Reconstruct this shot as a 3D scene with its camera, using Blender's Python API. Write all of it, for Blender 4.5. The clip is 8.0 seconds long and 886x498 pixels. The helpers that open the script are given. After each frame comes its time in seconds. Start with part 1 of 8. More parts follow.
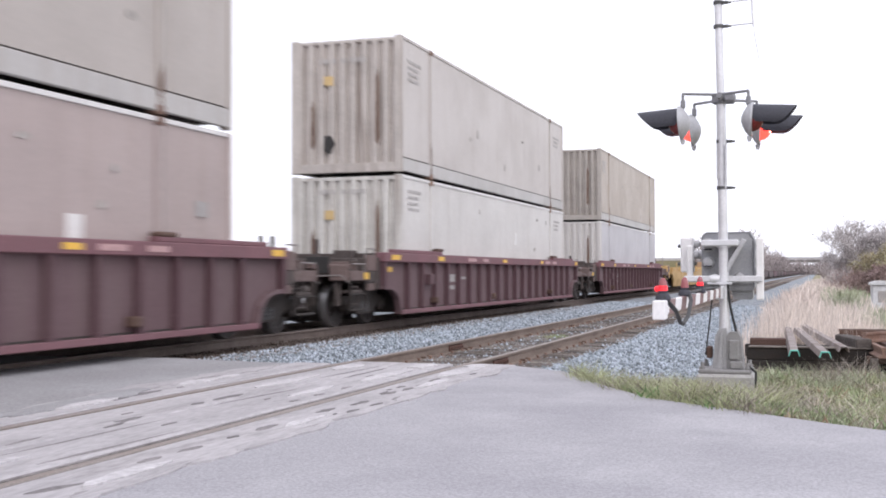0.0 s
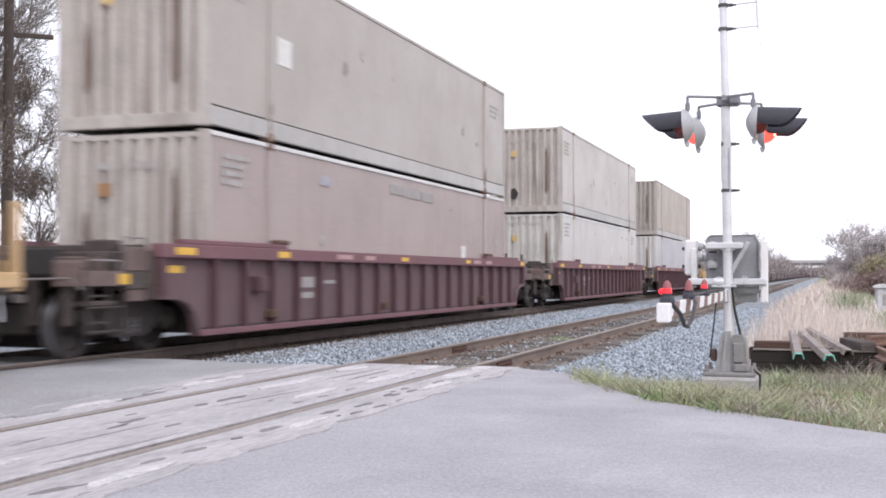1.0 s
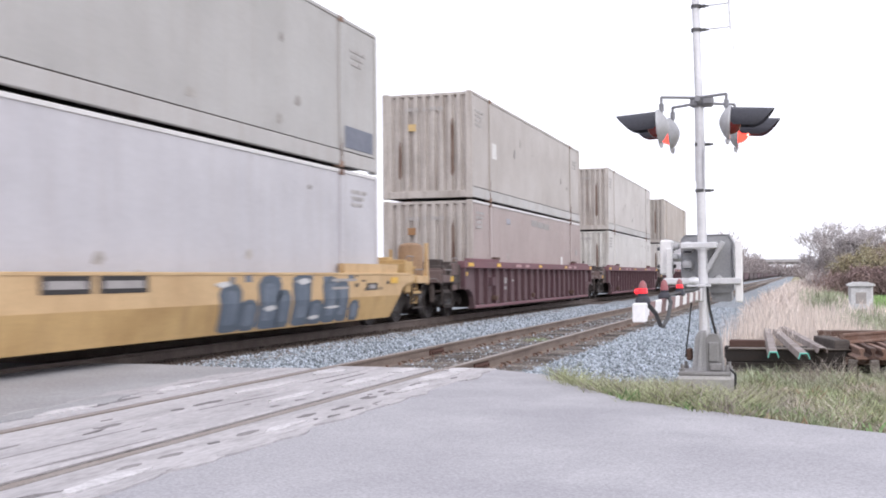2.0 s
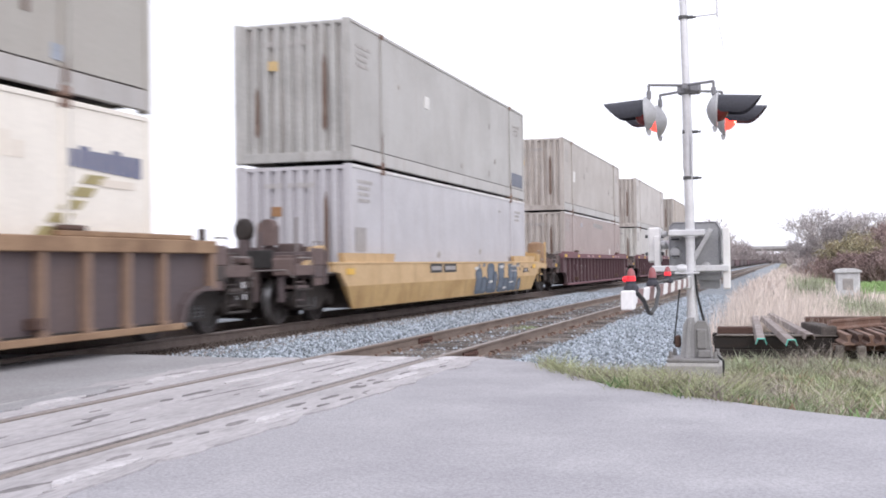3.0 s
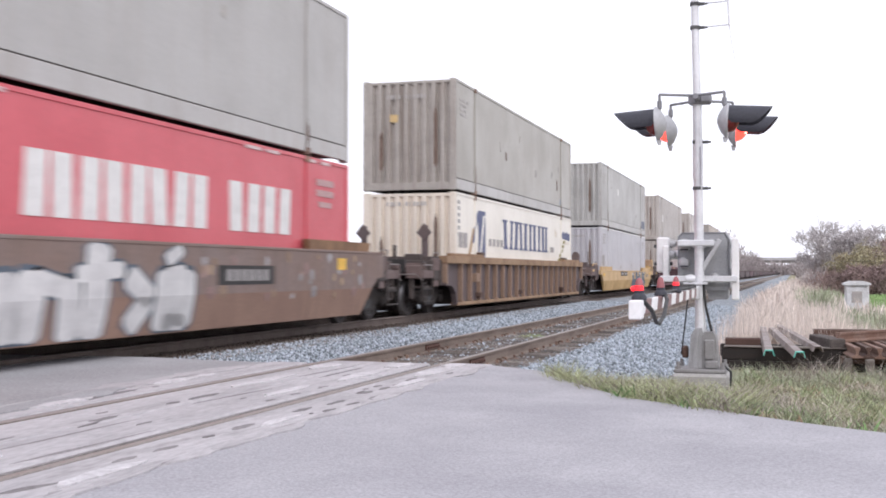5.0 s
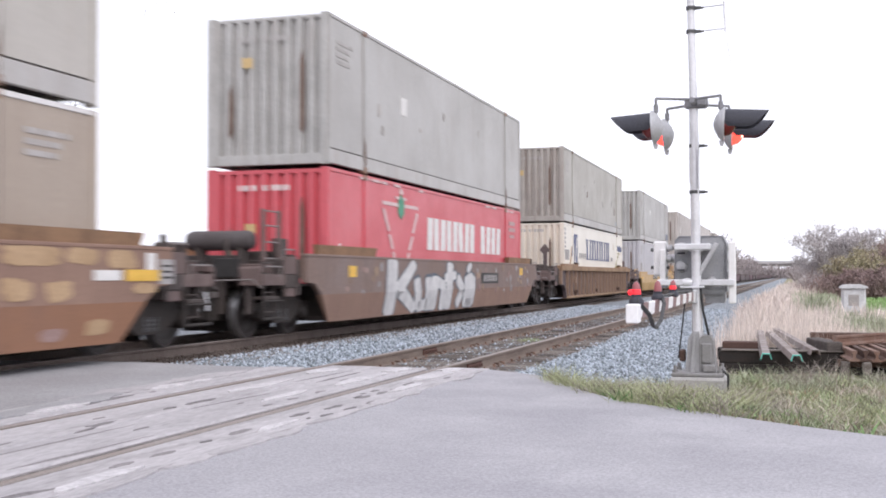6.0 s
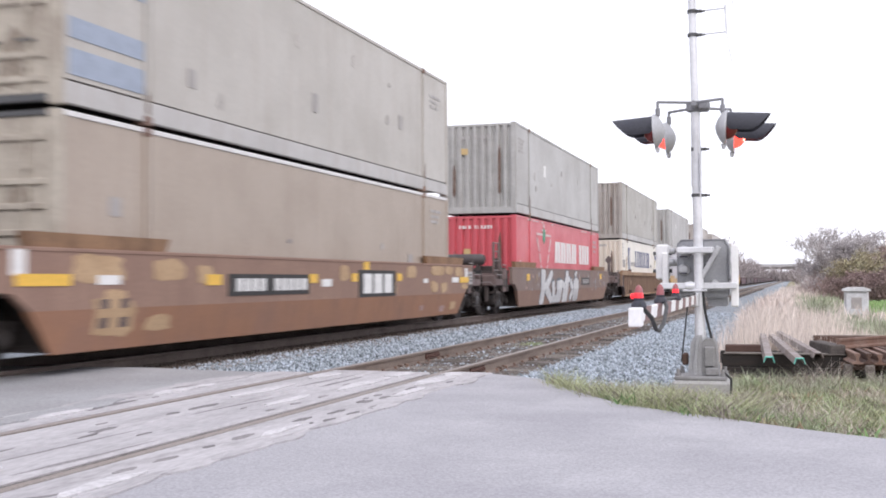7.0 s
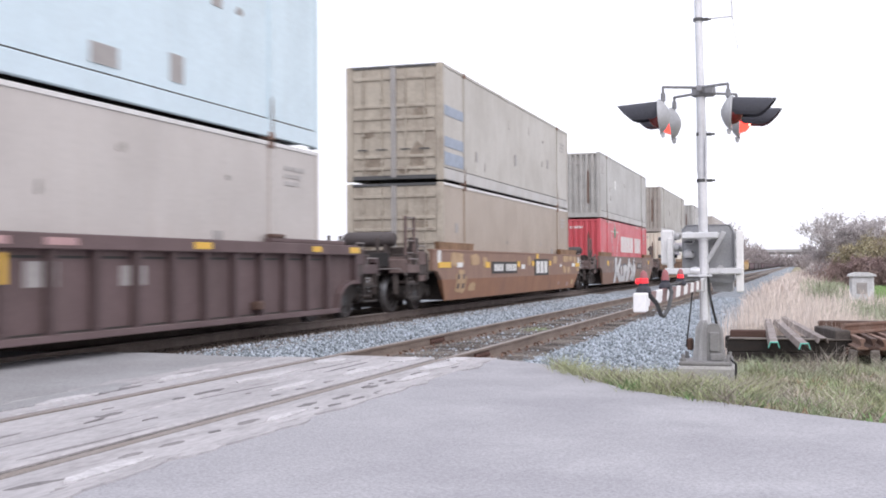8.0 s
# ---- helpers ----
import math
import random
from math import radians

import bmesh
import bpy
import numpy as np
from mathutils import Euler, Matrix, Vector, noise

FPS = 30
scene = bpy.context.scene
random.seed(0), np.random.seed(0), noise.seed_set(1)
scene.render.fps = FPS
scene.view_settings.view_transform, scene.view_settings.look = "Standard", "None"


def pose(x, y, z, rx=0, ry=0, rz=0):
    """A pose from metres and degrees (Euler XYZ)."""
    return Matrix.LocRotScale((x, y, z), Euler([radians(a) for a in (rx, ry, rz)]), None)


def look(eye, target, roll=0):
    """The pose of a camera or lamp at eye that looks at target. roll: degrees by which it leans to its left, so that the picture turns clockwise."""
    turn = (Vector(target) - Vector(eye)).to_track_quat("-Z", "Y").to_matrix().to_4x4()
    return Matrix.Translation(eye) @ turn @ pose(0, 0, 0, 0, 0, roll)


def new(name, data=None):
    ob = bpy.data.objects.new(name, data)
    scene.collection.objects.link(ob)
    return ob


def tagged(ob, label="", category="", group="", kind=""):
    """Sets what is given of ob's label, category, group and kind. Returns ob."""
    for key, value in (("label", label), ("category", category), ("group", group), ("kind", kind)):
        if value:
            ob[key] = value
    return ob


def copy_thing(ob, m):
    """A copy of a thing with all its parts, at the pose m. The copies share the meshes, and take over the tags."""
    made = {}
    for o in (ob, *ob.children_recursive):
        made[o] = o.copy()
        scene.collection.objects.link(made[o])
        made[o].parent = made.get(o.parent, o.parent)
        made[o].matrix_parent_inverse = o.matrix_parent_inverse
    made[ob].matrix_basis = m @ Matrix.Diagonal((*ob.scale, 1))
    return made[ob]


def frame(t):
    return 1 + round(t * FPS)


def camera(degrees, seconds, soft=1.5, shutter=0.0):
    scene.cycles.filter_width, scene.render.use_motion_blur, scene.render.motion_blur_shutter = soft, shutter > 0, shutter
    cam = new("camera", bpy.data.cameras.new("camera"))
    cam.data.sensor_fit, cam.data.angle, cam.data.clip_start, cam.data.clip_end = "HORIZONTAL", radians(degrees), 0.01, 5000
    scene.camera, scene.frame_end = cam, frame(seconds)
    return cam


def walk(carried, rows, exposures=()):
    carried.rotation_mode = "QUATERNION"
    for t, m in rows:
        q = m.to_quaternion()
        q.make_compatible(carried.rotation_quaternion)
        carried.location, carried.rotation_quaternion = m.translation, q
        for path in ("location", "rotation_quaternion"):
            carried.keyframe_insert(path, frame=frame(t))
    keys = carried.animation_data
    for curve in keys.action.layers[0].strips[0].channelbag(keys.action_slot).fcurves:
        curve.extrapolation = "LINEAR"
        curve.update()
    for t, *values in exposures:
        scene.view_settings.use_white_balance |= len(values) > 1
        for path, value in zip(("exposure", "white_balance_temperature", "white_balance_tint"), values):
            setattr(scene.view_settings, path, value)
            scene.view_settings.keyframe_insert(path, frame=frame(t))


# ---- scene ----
# The camera: hand-held by the road, it only turns.
EYE_Z = 1.10
cam = camera(42.81, 8.0, soft=1.8, shutter=0.45)
TURNS = [
    (0.0, 18.346, 1.223, 0.138), (0.5, 18.408, 1.392, 0.029), (1.0, 18.550, 1.325, -0.016), (1.5, 17.970, 1.588, 0.145),
    (3.0, 16.769, 0.843, 0.815), (3.5, 16.927, 1.086, 0.387), (4.0, 17.110, 1.172, 0.196), (4.5, 17.235, 1.164, -0.059),
    (6.0, 17.033, 1.410, 0.148), (6.5, 17.261, 1.724, 0.183), (7.0, 17.153, 1.625, 0.347), (7.5, 17.392, 1.286, 0.471),
    (8.0, 17.399, 0.888, 0.372)]
walk(cam, [(t, pose(0, 0, EYE_Z, 90 + pitch, roll, yaw)) for t, yaw, pitch, roll in TURNS],
     exposures=[(0.0, 0.0), (0.5, 0.0), (1.5, 0.08), (3.0, 0.04), (4.0, -0.02), (4.5, -0.02), (6.0, 0.03), (6.5, 0.02), (7.0, 0.06), (8.0, 0.0)])

# Light: a bright overcast sky.
world = bpy.data.worlds.new("overcast_sky")
scene.world = world
world.use_nodes = True
wn, wl = world.node_tree.nodes, world.node_tree.links
wn.clear()
sky = wn.new("ShaderNodeTexSky")
sky.sky_type, sky.sun_disc = "NISHITA", False
sky.sun_elevation, sky.sun_rotation = radians(38), radians(150)
sky.air_density, sky.dust_density = 1.0, 4.0
veil = wn.new("ShaderNodeMix")
veil.data_type = "RGBA"
veil.inputs[0].default_value = 0.86
veil.inputs[7].default_value = (12.25, 12.3, 13.55, 1)
bg = wn.new("ShaderNodeBackground")
bg.inputs[1].default_value = 0.12
wout = wn.new("ShaderNodeOutputWorld")
wl.new(sky.outputs[0], veil.inputs[6])
wl.new(veil.outputs[2], bg.inputs[0])
wl.new(bg.outputs[0], wout.inputs[0])
sun = new("sun", bpy.data.lights.new("sun", "SUN"))
sun.data.energy, sun.data.angle, sun.data.color = 0.6, radians(25), (1.0, 0.96, 0.92)
sun.matrix_world = look((20, -26, 26), (0, 0, 0))


# ---- materials ----
def mat(name, color, rough=0.8, metal=0.0, vary=0.18, scale=1.5, fine=30.0, bump=0.15, tint=None, tint_amt=0.35,
        streak=0.0, streak_color=(0.10, 0.05, 0.03), stretch=(1, 1, 1), emit=None, strength=0.0, per_ob=0.0, per_island=0.0, spec=0.4,
        bump_dist=0.01, sharp=(0.42, 0.68), mid=None):
    m = bpy.data.materials.new(name)
    m.use_nodes = True
    n, l = m.node_tree.nodes, m.node_tree.links
    b = n["Principled BSDF"]
    b.inputs["Roughness"].default_value, b.inputs["Metallic"].default_value = rough, metal
    b.inputs["Specular IOR Level"].default_value = spec
    co = n.new("ShaderNodeTexCoord")
    mp = n.new("ShaderNodeMapping")
    mp.inputs["Scale"].default_value = stretch
    l.new(co.outputs["Object"], mp.inputs["Vector"])
    info = n.new("ShaderNodeObjectInfo")
    shift = n.new("ShaderNodeVectorMath")
    shift.operation = "ADD"
    wide = n.new("ShaderNodeMath")
    wide.operation = "MULTIPLY"
    wide.inputs[1].default_value = 37.0
    l.new(info.outputs["Random"], wide.inputs[0])
    l.new(mp.outputs[0], shift.inputs[0])
    l.new(wide.outputs[0], shift.inputs[1])

    def tex(s, detail, rgh=0.6):
        t = n.new("ShaderNodeTexNoise")
        t.inputs["Scale"].default_value, t.inputs["Detail"].default_value, t.inputs["Roughness"].default_value = s, detail, rgh
        l.new(shift.outputs[0], t.inputs["Vector"])
        return t

    def mix(kind, fac, a, c):
        x = n.new("ShaderNodeMix")
        x.data_type, x.blend_type = "RGBA", kind
        for k, v in ((0, fac), (6, a), (7, c)):
            if hasattr(v, "is_output"):
                l.new(v, x.inputs[k])
            else:
                x.inputs[k].default_value = v if k == 0 else (*v[:3], 1)
        return x.outputs[2]

    def ramp(v, lo, hi, a=0.0, c=1.0):
        x = n.new("ShaderNodeMapRange")
        x.inputs[1].default_value, x.inputs[2].default_value, x.inputs[3].default_value, x.inputs[4].default_value = lo, hi, a, c
        l.new(v, x.inputs[0])
        return x.outputs[0]

    big, small = tex(scale, 5), tex(fine, 4)
    col = mix("MIX", ramp(big.outputs["Fac"], *sharp, 0, tint_amt), color, tint or tuple(0.6 * c for c in color))
    if mid:
        soft = tex(scale * 0.45, 3)
        col = mix("MIX", ramp(soft.outputs["Fac"], 0.42, 0.62, 0, 0.75), col, mid)
    lo, hi = 1 - vary, 1 + vary
    grain = n.new("ShaderNodeCombineColor")
    g = ramp(small.outputs["Fac"], 0.3, 0.7, lo, hi)
    for k in range(3):
        l.new(g, grain.inputs[k])
    col = mix("MULTIPLY", 1.0, col, grain.outputs[0])
    if streak:
        st = n.new("ShaderNodeTexNoise")
        st.inputs["Scale"].default_value, st.inputs["Detail"].default_value = 1.0, 5
        sm = n.new("ShaderNodeMapping")
        sm.inputs["Scale"].default_value = (6.0, 6.0, 0.35)
        l.new(shift.outputs[0], sm.inputs["Vector"])
        l.new(sm.outputs[0], st.inputs["Vector"])
        col = mix("MIX", ramp(st.outputs["Fac"], 0.5, 0.78, 0, streak), col, streak_color)
    if per_ob or per_island:
        if per_island:
            geo = n.new("ShaderNodeNewGeometry")
            src, amt = geo.outputs["Random Per Island"], per_island
        else:
            src, amt = info.outputs["Random"], per_ob
        hs = n.new("ShaderNodeHueSaturation")
        l.new(ramp(src, 0, 1, 1 - amt, 1 + amt), hs.inputs["Value"])
        l.new(ramp(src, 0, 1, 0.5 - amt * 0.03, 0.5 + amt * 0.03), hs.inputs["Hue"])
        l.new(col, hs.inputs["Color"])
        col = hs.outputs[0]
    l.new(col, b.inputs["Base Color"])
    if bump:
        bp = n.new("ShaderNodeBump")
        bp.inputs["Strength"].default_value, bp.inputs["Distance"].default_value = bump, bump_dist
        l.new(small.outputs["Fac"], bp.inputs["Height"])
        l.new(bp.outputs[0], b.inputs["Normal"])
    rr = ramp(big.outputs["Fac"], 0.3, 0.7, max(rough - 0.1, 0.05), min(rough + 0.1, 1))
    l.new(rr, b.inputs["Roughness"])
    if emit:
        b.inputs["Emission Color"].default_value = (*emit, 1)
        b.inputs["Emission Strength"].default_value = strength
    return m


ASPHALT = mat("asphalt", (0.345, 0.335, 0.362), 0.9, scale=0.8, fine=55, vary=0.22, tint=(0.44, 0.43, 0.455), tint_amt=0.95, bump=0.6, mid=(0.375, 0.365, 0.39), sharp=(0.40, 0.62))
ASPHALT_OLD = mat("greyer_old_asphalt", (0.335, 0.33, 0.345), 0.92, scale=0.8, fine=40, vary=0.2, tint=(0.40, 0.395, 0.41), tint_amt=0.9, bump=0.6, mid=(0.30, 0.293, 0.30))
RAILDIRT = mat("grey_brown_dirt_by_the_rail", (0.30, 0.278, 0.278), 0.95, scale=2.2, fine=26, vary=0.3, tint=(0.20, 0.183, 0.18), tint_amt=0.9, stretch=(2.5, 0.6, 1), bump=0.6, bump_dist=0.03)
PALEFLAKE = mat("whitish_worn_flakes", (0.60, 0.577, 0.595), 0.9, scale=3, fine=22, vary=0.2, tint=(0.46, 0.44, 0.455), tint_amt=0.9, bump=0.3)
CONCRETE_X = mat("crossing_surface", (0.475, 0.452, 0.468), 0.9, scale=1.6, fine=14, vary=0.16, tint=(0.26, 0.24, 0.245), tint_amt=0.55,
                 stretch=(2.8, 0.55, 1), bump=0.6, sharp=(0.52, 0.66), mid=(0.385, 0.366, 0.38))
CONCRETE = mat("concrete", (0.44, 0.43, 0.425), 0.9, scale=3, fine=45, tint=(0.30, 0.28, 0.26), bump=0.3)
RAIL = mat("rail_steel", (0.235, 0.182, 0.15), 0.7, metal=0.1, scale=2, fine=40, tint=(0.15, 0.112, 0.095), tint_amt=0.7, stretch=(4, 0.6, 4), bump=0.2)
RAILTOP = mat("rail_head_steel", (0.30, 0.262, 0.245), 0.6, metal=0.25, scale=2, fine=40, tint=(0.26, 0.21, 0.18), bump=0.1)
RUST = mat("rusty_steel", (0.12, 0.075, 0.06), 0.85, scale=6, fine=60, tint=(0.09, 0.05, 0.04), vary=0.3, bump=0.4, per_ob=0.2)
RUST_PALE = mat("weathered_rusty_steel", (0.26, 0.17, 0.135), 0.85, scale=4, fine=60, tint=(0.15, 0.09, 0.07), vary=0.3, bump=0.4, per_ob=0.25)
TIE = mat("weathered_tie_wood", (0.19, 0.165, 0.152), 0.95, scale=3, fine=30, tint=(0.07, 0.058, 0.052), tint_amt=0.8, vary=0.35, stretch=(1, 8, 4), bump=0.8, per_ob=0.45)
CREOSOTE = mat("creosoted_wood", (0.030, 0.026, 0.025), 0.9, scale=3, fine=40, tint=(0.06, 0.045, 0.04), vary=0.4, stretch=(1, 6, 6), bump=0.5, per_ob=0.3)
STONE = mat("ballast_stone", (0.385, 0.432, 0.482), 0.9, scale=8, fine=60, vary=0.25, tint=(0.21, 0.23, 0.26), bump=0.3, per_island=0.58)
STONE_BED = mat("ballast_bed", (0.32, 0.35, 0.385), 0.95, scale=14, fine=24, vary=0.5, tint=(0.12, 0.12, 0.125), tint_amt=0.8, bump=1.0, bump_dist=0.05)
STONE_DIRTY = mat("dirty_ballast", (0.135, 0.105, 0.092), 0.95, scale=9, fine=24, vary=0.45, tint=(0.085, 0.068, 0.06), bump=1.0, bump_dist=0.05)
SOIL = mat("field_soil_and_turf", (0.24, 0.22, 0.13), 0.97, scale=0.25, fine=9, vary=0.3, tint=(0.36, 0.30, 0.22), tint_amt=0.9, bump=0.6, bump_dist=0.05)
GRASS = mat("grass_blade", (0.335, 0.375, 0.255), 0.85, scale=1.6, fine=12, vary=0.3, tint=(0.47, 0.44, 0.36), tint_amt=0.9, bump=0, per_island=0.4)
WEED = mat("green_weed_leaf", (0.20, 0.34, 0.135), 0.8, scale=2, fine=12, tint=(0.14, 0.2, 0.06), bump=0, per_island=0.35)
DRYGRASS = mat("dry_reed_grass", (0.76, 0.68, 0.635), 0.9, scale=0.35, fine=10, vary=0.2, tint=(0.66, 0.565, 0.52), tint_amt=0.8, bump=0, per_island=0.3)
BARK = mat("bark", (0.20, 0.17, 0.155), 0.95, scale=3, fine=25, vary=0.3, tint=(0.08, 0.065, 0.06), bump=0.5)
# Bare twigs, lightened towards grey-lilac so the colour carries the haze.
HAZY_TWIG = mat("haze_paled_bare_twigs", (0.55, 0.515, 0.52), 0.95, scale=0.6, fine=6, vary=0.2, tint=(0.38, 0.34, 0.34), bump=0, per_island=0.3)
LEAF = mat("autumn_leaf", (0.37, 0.335, 0.215), 0.85, scale=0.8, fine=8, vary=0.2, tint=(0.35, 0.275, 0.20), tint_amt=0.7, bump=0, per_island=0.4)
REDBRUSH = mat("reddish_brush", (0.335, 0.245, 0.24), 0.95, scale=0.4, fine=6, vary=0.2, tint=(0.30, 0.24, 0.215), tint_amt=0.8, bump=0, per_island=0.35)
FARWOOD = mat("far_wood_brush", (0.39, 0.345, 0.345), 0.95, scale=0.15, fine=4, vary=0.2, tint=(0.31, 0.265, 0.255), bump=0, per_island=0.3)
GALV = mat("galvanised_steel", (0.76, 0.76, 0.79), 0.38, metal=0.35, scale=5, fine=40, vary=0.08, tint=(0.46, 0.46, 0.48), bump=0.05)
ALU = mat("cast_aluminium", (0.50, 0.50, 0.52), 0.5, metal=0.3, scale=7, fine=50, vary=0.1, tint=(0.36, 0.36, 0.38), bump=0.1)
GREYPAINT = mat("grey_painted_steel", (0.33, 0.335, 0.355), 0.45, scale=4, fine=40, vary=0.1, tint=(0.25, 0.25, 0.26), streak=0.25, streak_color=(0.33, 0.33, 0.33), bump=0.1)
DARKFIT = mat("dark_fittings", (0.11, 0.11, 0.115), 0.6, metal=0.2, scale=8, fine=50, bump=0.1)
BLACK = mat("black_paint", (0.047, 0.048, 0.064), 0.55, scale=4, fine=40, tint=(0.055, 0.055, 0.06), bump=0.05)
RUBBER = mat("black_cable", (0.035, 0.035, 0.037), 0.6, scale=8, fine=50, bump=0.05)
WHITE = mat("white_paint", (0.88, 0.87, 0.88), 0.6, scale=4, fine=40, vary=0.05, tint=(0.78, 0.76, 0.76), bump=0.05)
REDSTRIPE = mat("faded_red_sheeting", (0.25, 0.155, 0.155), 0.6, scale=5, fine=40, tint=(0.32, 0.22, 0.22), bump=0)
TEAL = mat("teal_paint", (0.16, 0.62, 0.52), 0.7, scale=8, fine=40, bump=0.05)
REDGLOW = mat("lit_red_lens", (0.6, 0.03, 0.02), 0.3, emit=(1.0, 0.055, 0.04), strength=3.2, bump=0)
REDLENS = mat("red_lens", (0.16, 0.025, 0.025), 0.2, scale=6, fine=30, bump=0)
CABPAINT = mat("pale_grey_cabinet", (0.66, 0.67, 0.70), 0.6, scale=3, fine=30, tint=(0.40, 0.40, 0.42), streak=0.3, streak_color=(0.25, 0.24, 0.24))
BRIDGE = mat("pale_bridge_concrete", (0.60, 0.585, 0.60), 0.9, scale=0.3, fine=2, bump=0)
POLEWOOD = mat("pole_wood", (0.10, 0.08, 0.07), 0.95, scale=3, fine=30, stretch=(5, 5, 0.5), bump=0.4)

GREASE = mat("greasy_truck_steel", (0.045, 0.038, 0.036), 0.75, metal=0.2, scale=5, fine=40, vary=0.3, tint=(0.09, 0.07, 0.06), bump=0.3)
WHEEL = mat("wheel_steel", (0.062, 0.054, 0.052), 0.6, metal=0.4, scale=5, fine=40, tint=(0.06, 0.05, 0.05), bump=0.2)
MAROON = mat("faded_maroon_paint", (0.140, 0.080, 0.090), 0.75, scale=0.9, fine=26, vary=0.12, tint=(0.15, 0.105, 0.112), tint_amt=0.7, streak=0.35, streak_color=(0.17, 0.115, 0.105), bump=0.12)
PURPLEBROWN = mat("faded_purple_brown_paint", (0.152, 0.104, 0.106), 0.75, scale=0.9, fine=26, vary=0.12, tint=(0.10, 0.07, 0.07), tint_amt=0.7, streak=0.35, streak_color=(0.16, 0.12, 0.11), bump=0.12)
YELLOW = mat("weathered_yellow_paint", (0.56, 0.375, 0.17), 0.7, scale=1.0, fine=26, vary=0.1, tint=(0.36, 0.22, 0.09), tint_amt=0.6, streak=0.4, streak_color=(0.22, 0.13, 0.07), bump=0.1)
RUSTSIDE = mat("rust_brown_paint", (0.125, 0.098, 0.103), 0.8, scale=0.9, fine=26, vary=0.14, tint=(0.17, 0.12, 0.10), tint_amt=0.45, streak=0.4, streak_color=(0.10, 0.07, 0.062), bump=0.15)
RUSTTAN = mat("tan_rusty_paint", (0.36, 0.235, 0.145), 0.8, scale=1.2, fine=26, vary=0.15, tint=(0.19, 0.115, 0.075), tint_amt=0.8, streak=0.4, streak_color=(0.15, 0.09, 0.06), bump=0.15)
GREYBROWN = mat("grey_brown_paint", (0.23, 0.162, 0.138), 0.78, scale=1.2, fine=26, vary=0.15, tint=(0.26, 0.21, 0.20), tint_amt=0.7, streak=0.4, streak_color=(0.11, 0.08, 0.075), bump=0.12)
ORANGEBROWN = mat("orange_brown_paint", (0.32, 0.165, 0.10), 0.72, scale=1.1, fine=26, vary=0.1, tint=(0.27, 0.155, 0.115), tint_amt=0.8, streak=0.3, streak_color=(0.15, 0.09, 0.06), bump=0.1)
DUSTYBROWN = mat("dusty_brown_paint", (0.27, 0.168, 0.13), 0.78, scale=1.1, fine=26, vary=0.12, tint=(0.33, 0.215, 0.165), tint_amt=0.8, streak=0.4, streak_color=(0.15, 0.10, 0.08), bump=0.12)
PATCHTAN = mat("tan_paint_patch", (0.48, 0.33, 0.20), 0.75, scale=3, fine=30, tint=(0.29, 0.18, 0.10), bump=0)
MARKYELLOW = mat("yellow_reflective_sheet", (0.82, 0.50, 0.08), 0.5, scale=6, fine=30, vary=0.08, bump=0)
MARKWHITE = mat("white_marking", (0.80, 0.785, 0.775), 0.6, scale=6, fine=30, vary=0.08, bump=0)
MARKGREY = mat("grey_marking", (0.40, 0.375, 0.37), 0.7, scale=6, fine=30, vary=0.1, bump=0)
MARKPINK = mat("faded_pink_sheet", (0.52, 0.33, 0.33), 0.6, scale=6, fine=30, bump=0)
MARKBLACK = mat("black_panel", (0.035, 0.032, 0.032), 0.6, scale=6, fine=30, bump=0)
NAVY = mat("navy_marking", (0.115, 0.13, 0.235), 0.6, scale=5, fine=30, vary=0.08, tint=(0.14, 0.15, 0.25), bump=0)
BLUEMARK = mat("faded_blue_marking", (0.36, 0.41, 0.51), 0.6, scale=5, fine=30, vary=0.08, bump=0)
GRAFBLUE = mat("blue_grey_spray_paint", (0.095, 0.118, 0.15), 0.7, scale=2, fine=20, vary=0.15, tint=(0.12, 0.15, 0.20), tint_amt=0.8, bump=0)
GRAFLIGHT = mat("pale_spray_paint", (0.66, 0.65, 0.65), 0.7, scale=2.5, fine=20, vary=0.12, tint=(0.48, 0.47, 0.48), tint_amt=0.8, bump=0)
GREENMARK = mat("green_marking", (0.10, 0.33, 0.22), 0.6, scale=5, fine=30, bump=0)
RUSTSTREAK = mat("rust_stain", (0.15, 0.095, 0.075), 0.9, scale=2.5, fine=20, vary=0.25, tint=(0.24, 0.18, 0.15), tint_amt=0.9, bump=0)


def box_paint(name, c, streak=0.16, sc=(0.28, 0.20, 0.15)):
    return mat(name, tuple(0.93 * v for v in c), 0.40, scale=0.7, fine=16, vary=0.06, tint=tuple(0.83 * v for v in c), tint_amt=0.8, streak=streak, streak_color=sc, bump=0.04, spec=0.5)


GREIGE = box_paint("warm_grey_container_paint", (0.60, 0.555, 0.535))
GREIGE_L = box_paint("pale_grey_container_paint", (0.70, 0.675, 0.66))
TAUPE = box_paint("taupe_container_paint", (0.455, 0.43, 0.395))
GREYC = box_paint("grey_container_paint", (0.49, 0.475, 0.465))
PINKGREY = box_paint("pinkish_grey_container_paint", (0.50, 0.42, 0.41), 0.2)
LILAC = box_paint("bluish_grey_container_paint", (0.60, 0.585, 0.622))
CREAM = box_paint("cream_container_paint", (0.95, 0.895, 0.815), 0.1)
CREAM_E = box_paint("cream_corrugated_paint", (0.86, 0.775, 0.68), 0.2)
REDC = box_paint("red_container_paint", (0.70, 0.125, 0.155), 0.12, (0.35, 0.08, 0.08))
TANC = box_paint("tan_grey_container_paint", (0.50, 0.43, 0.375))
ICE = box_paint("ice_blue_container_paint", (0.70, 0.835, 0.92), 0.08)
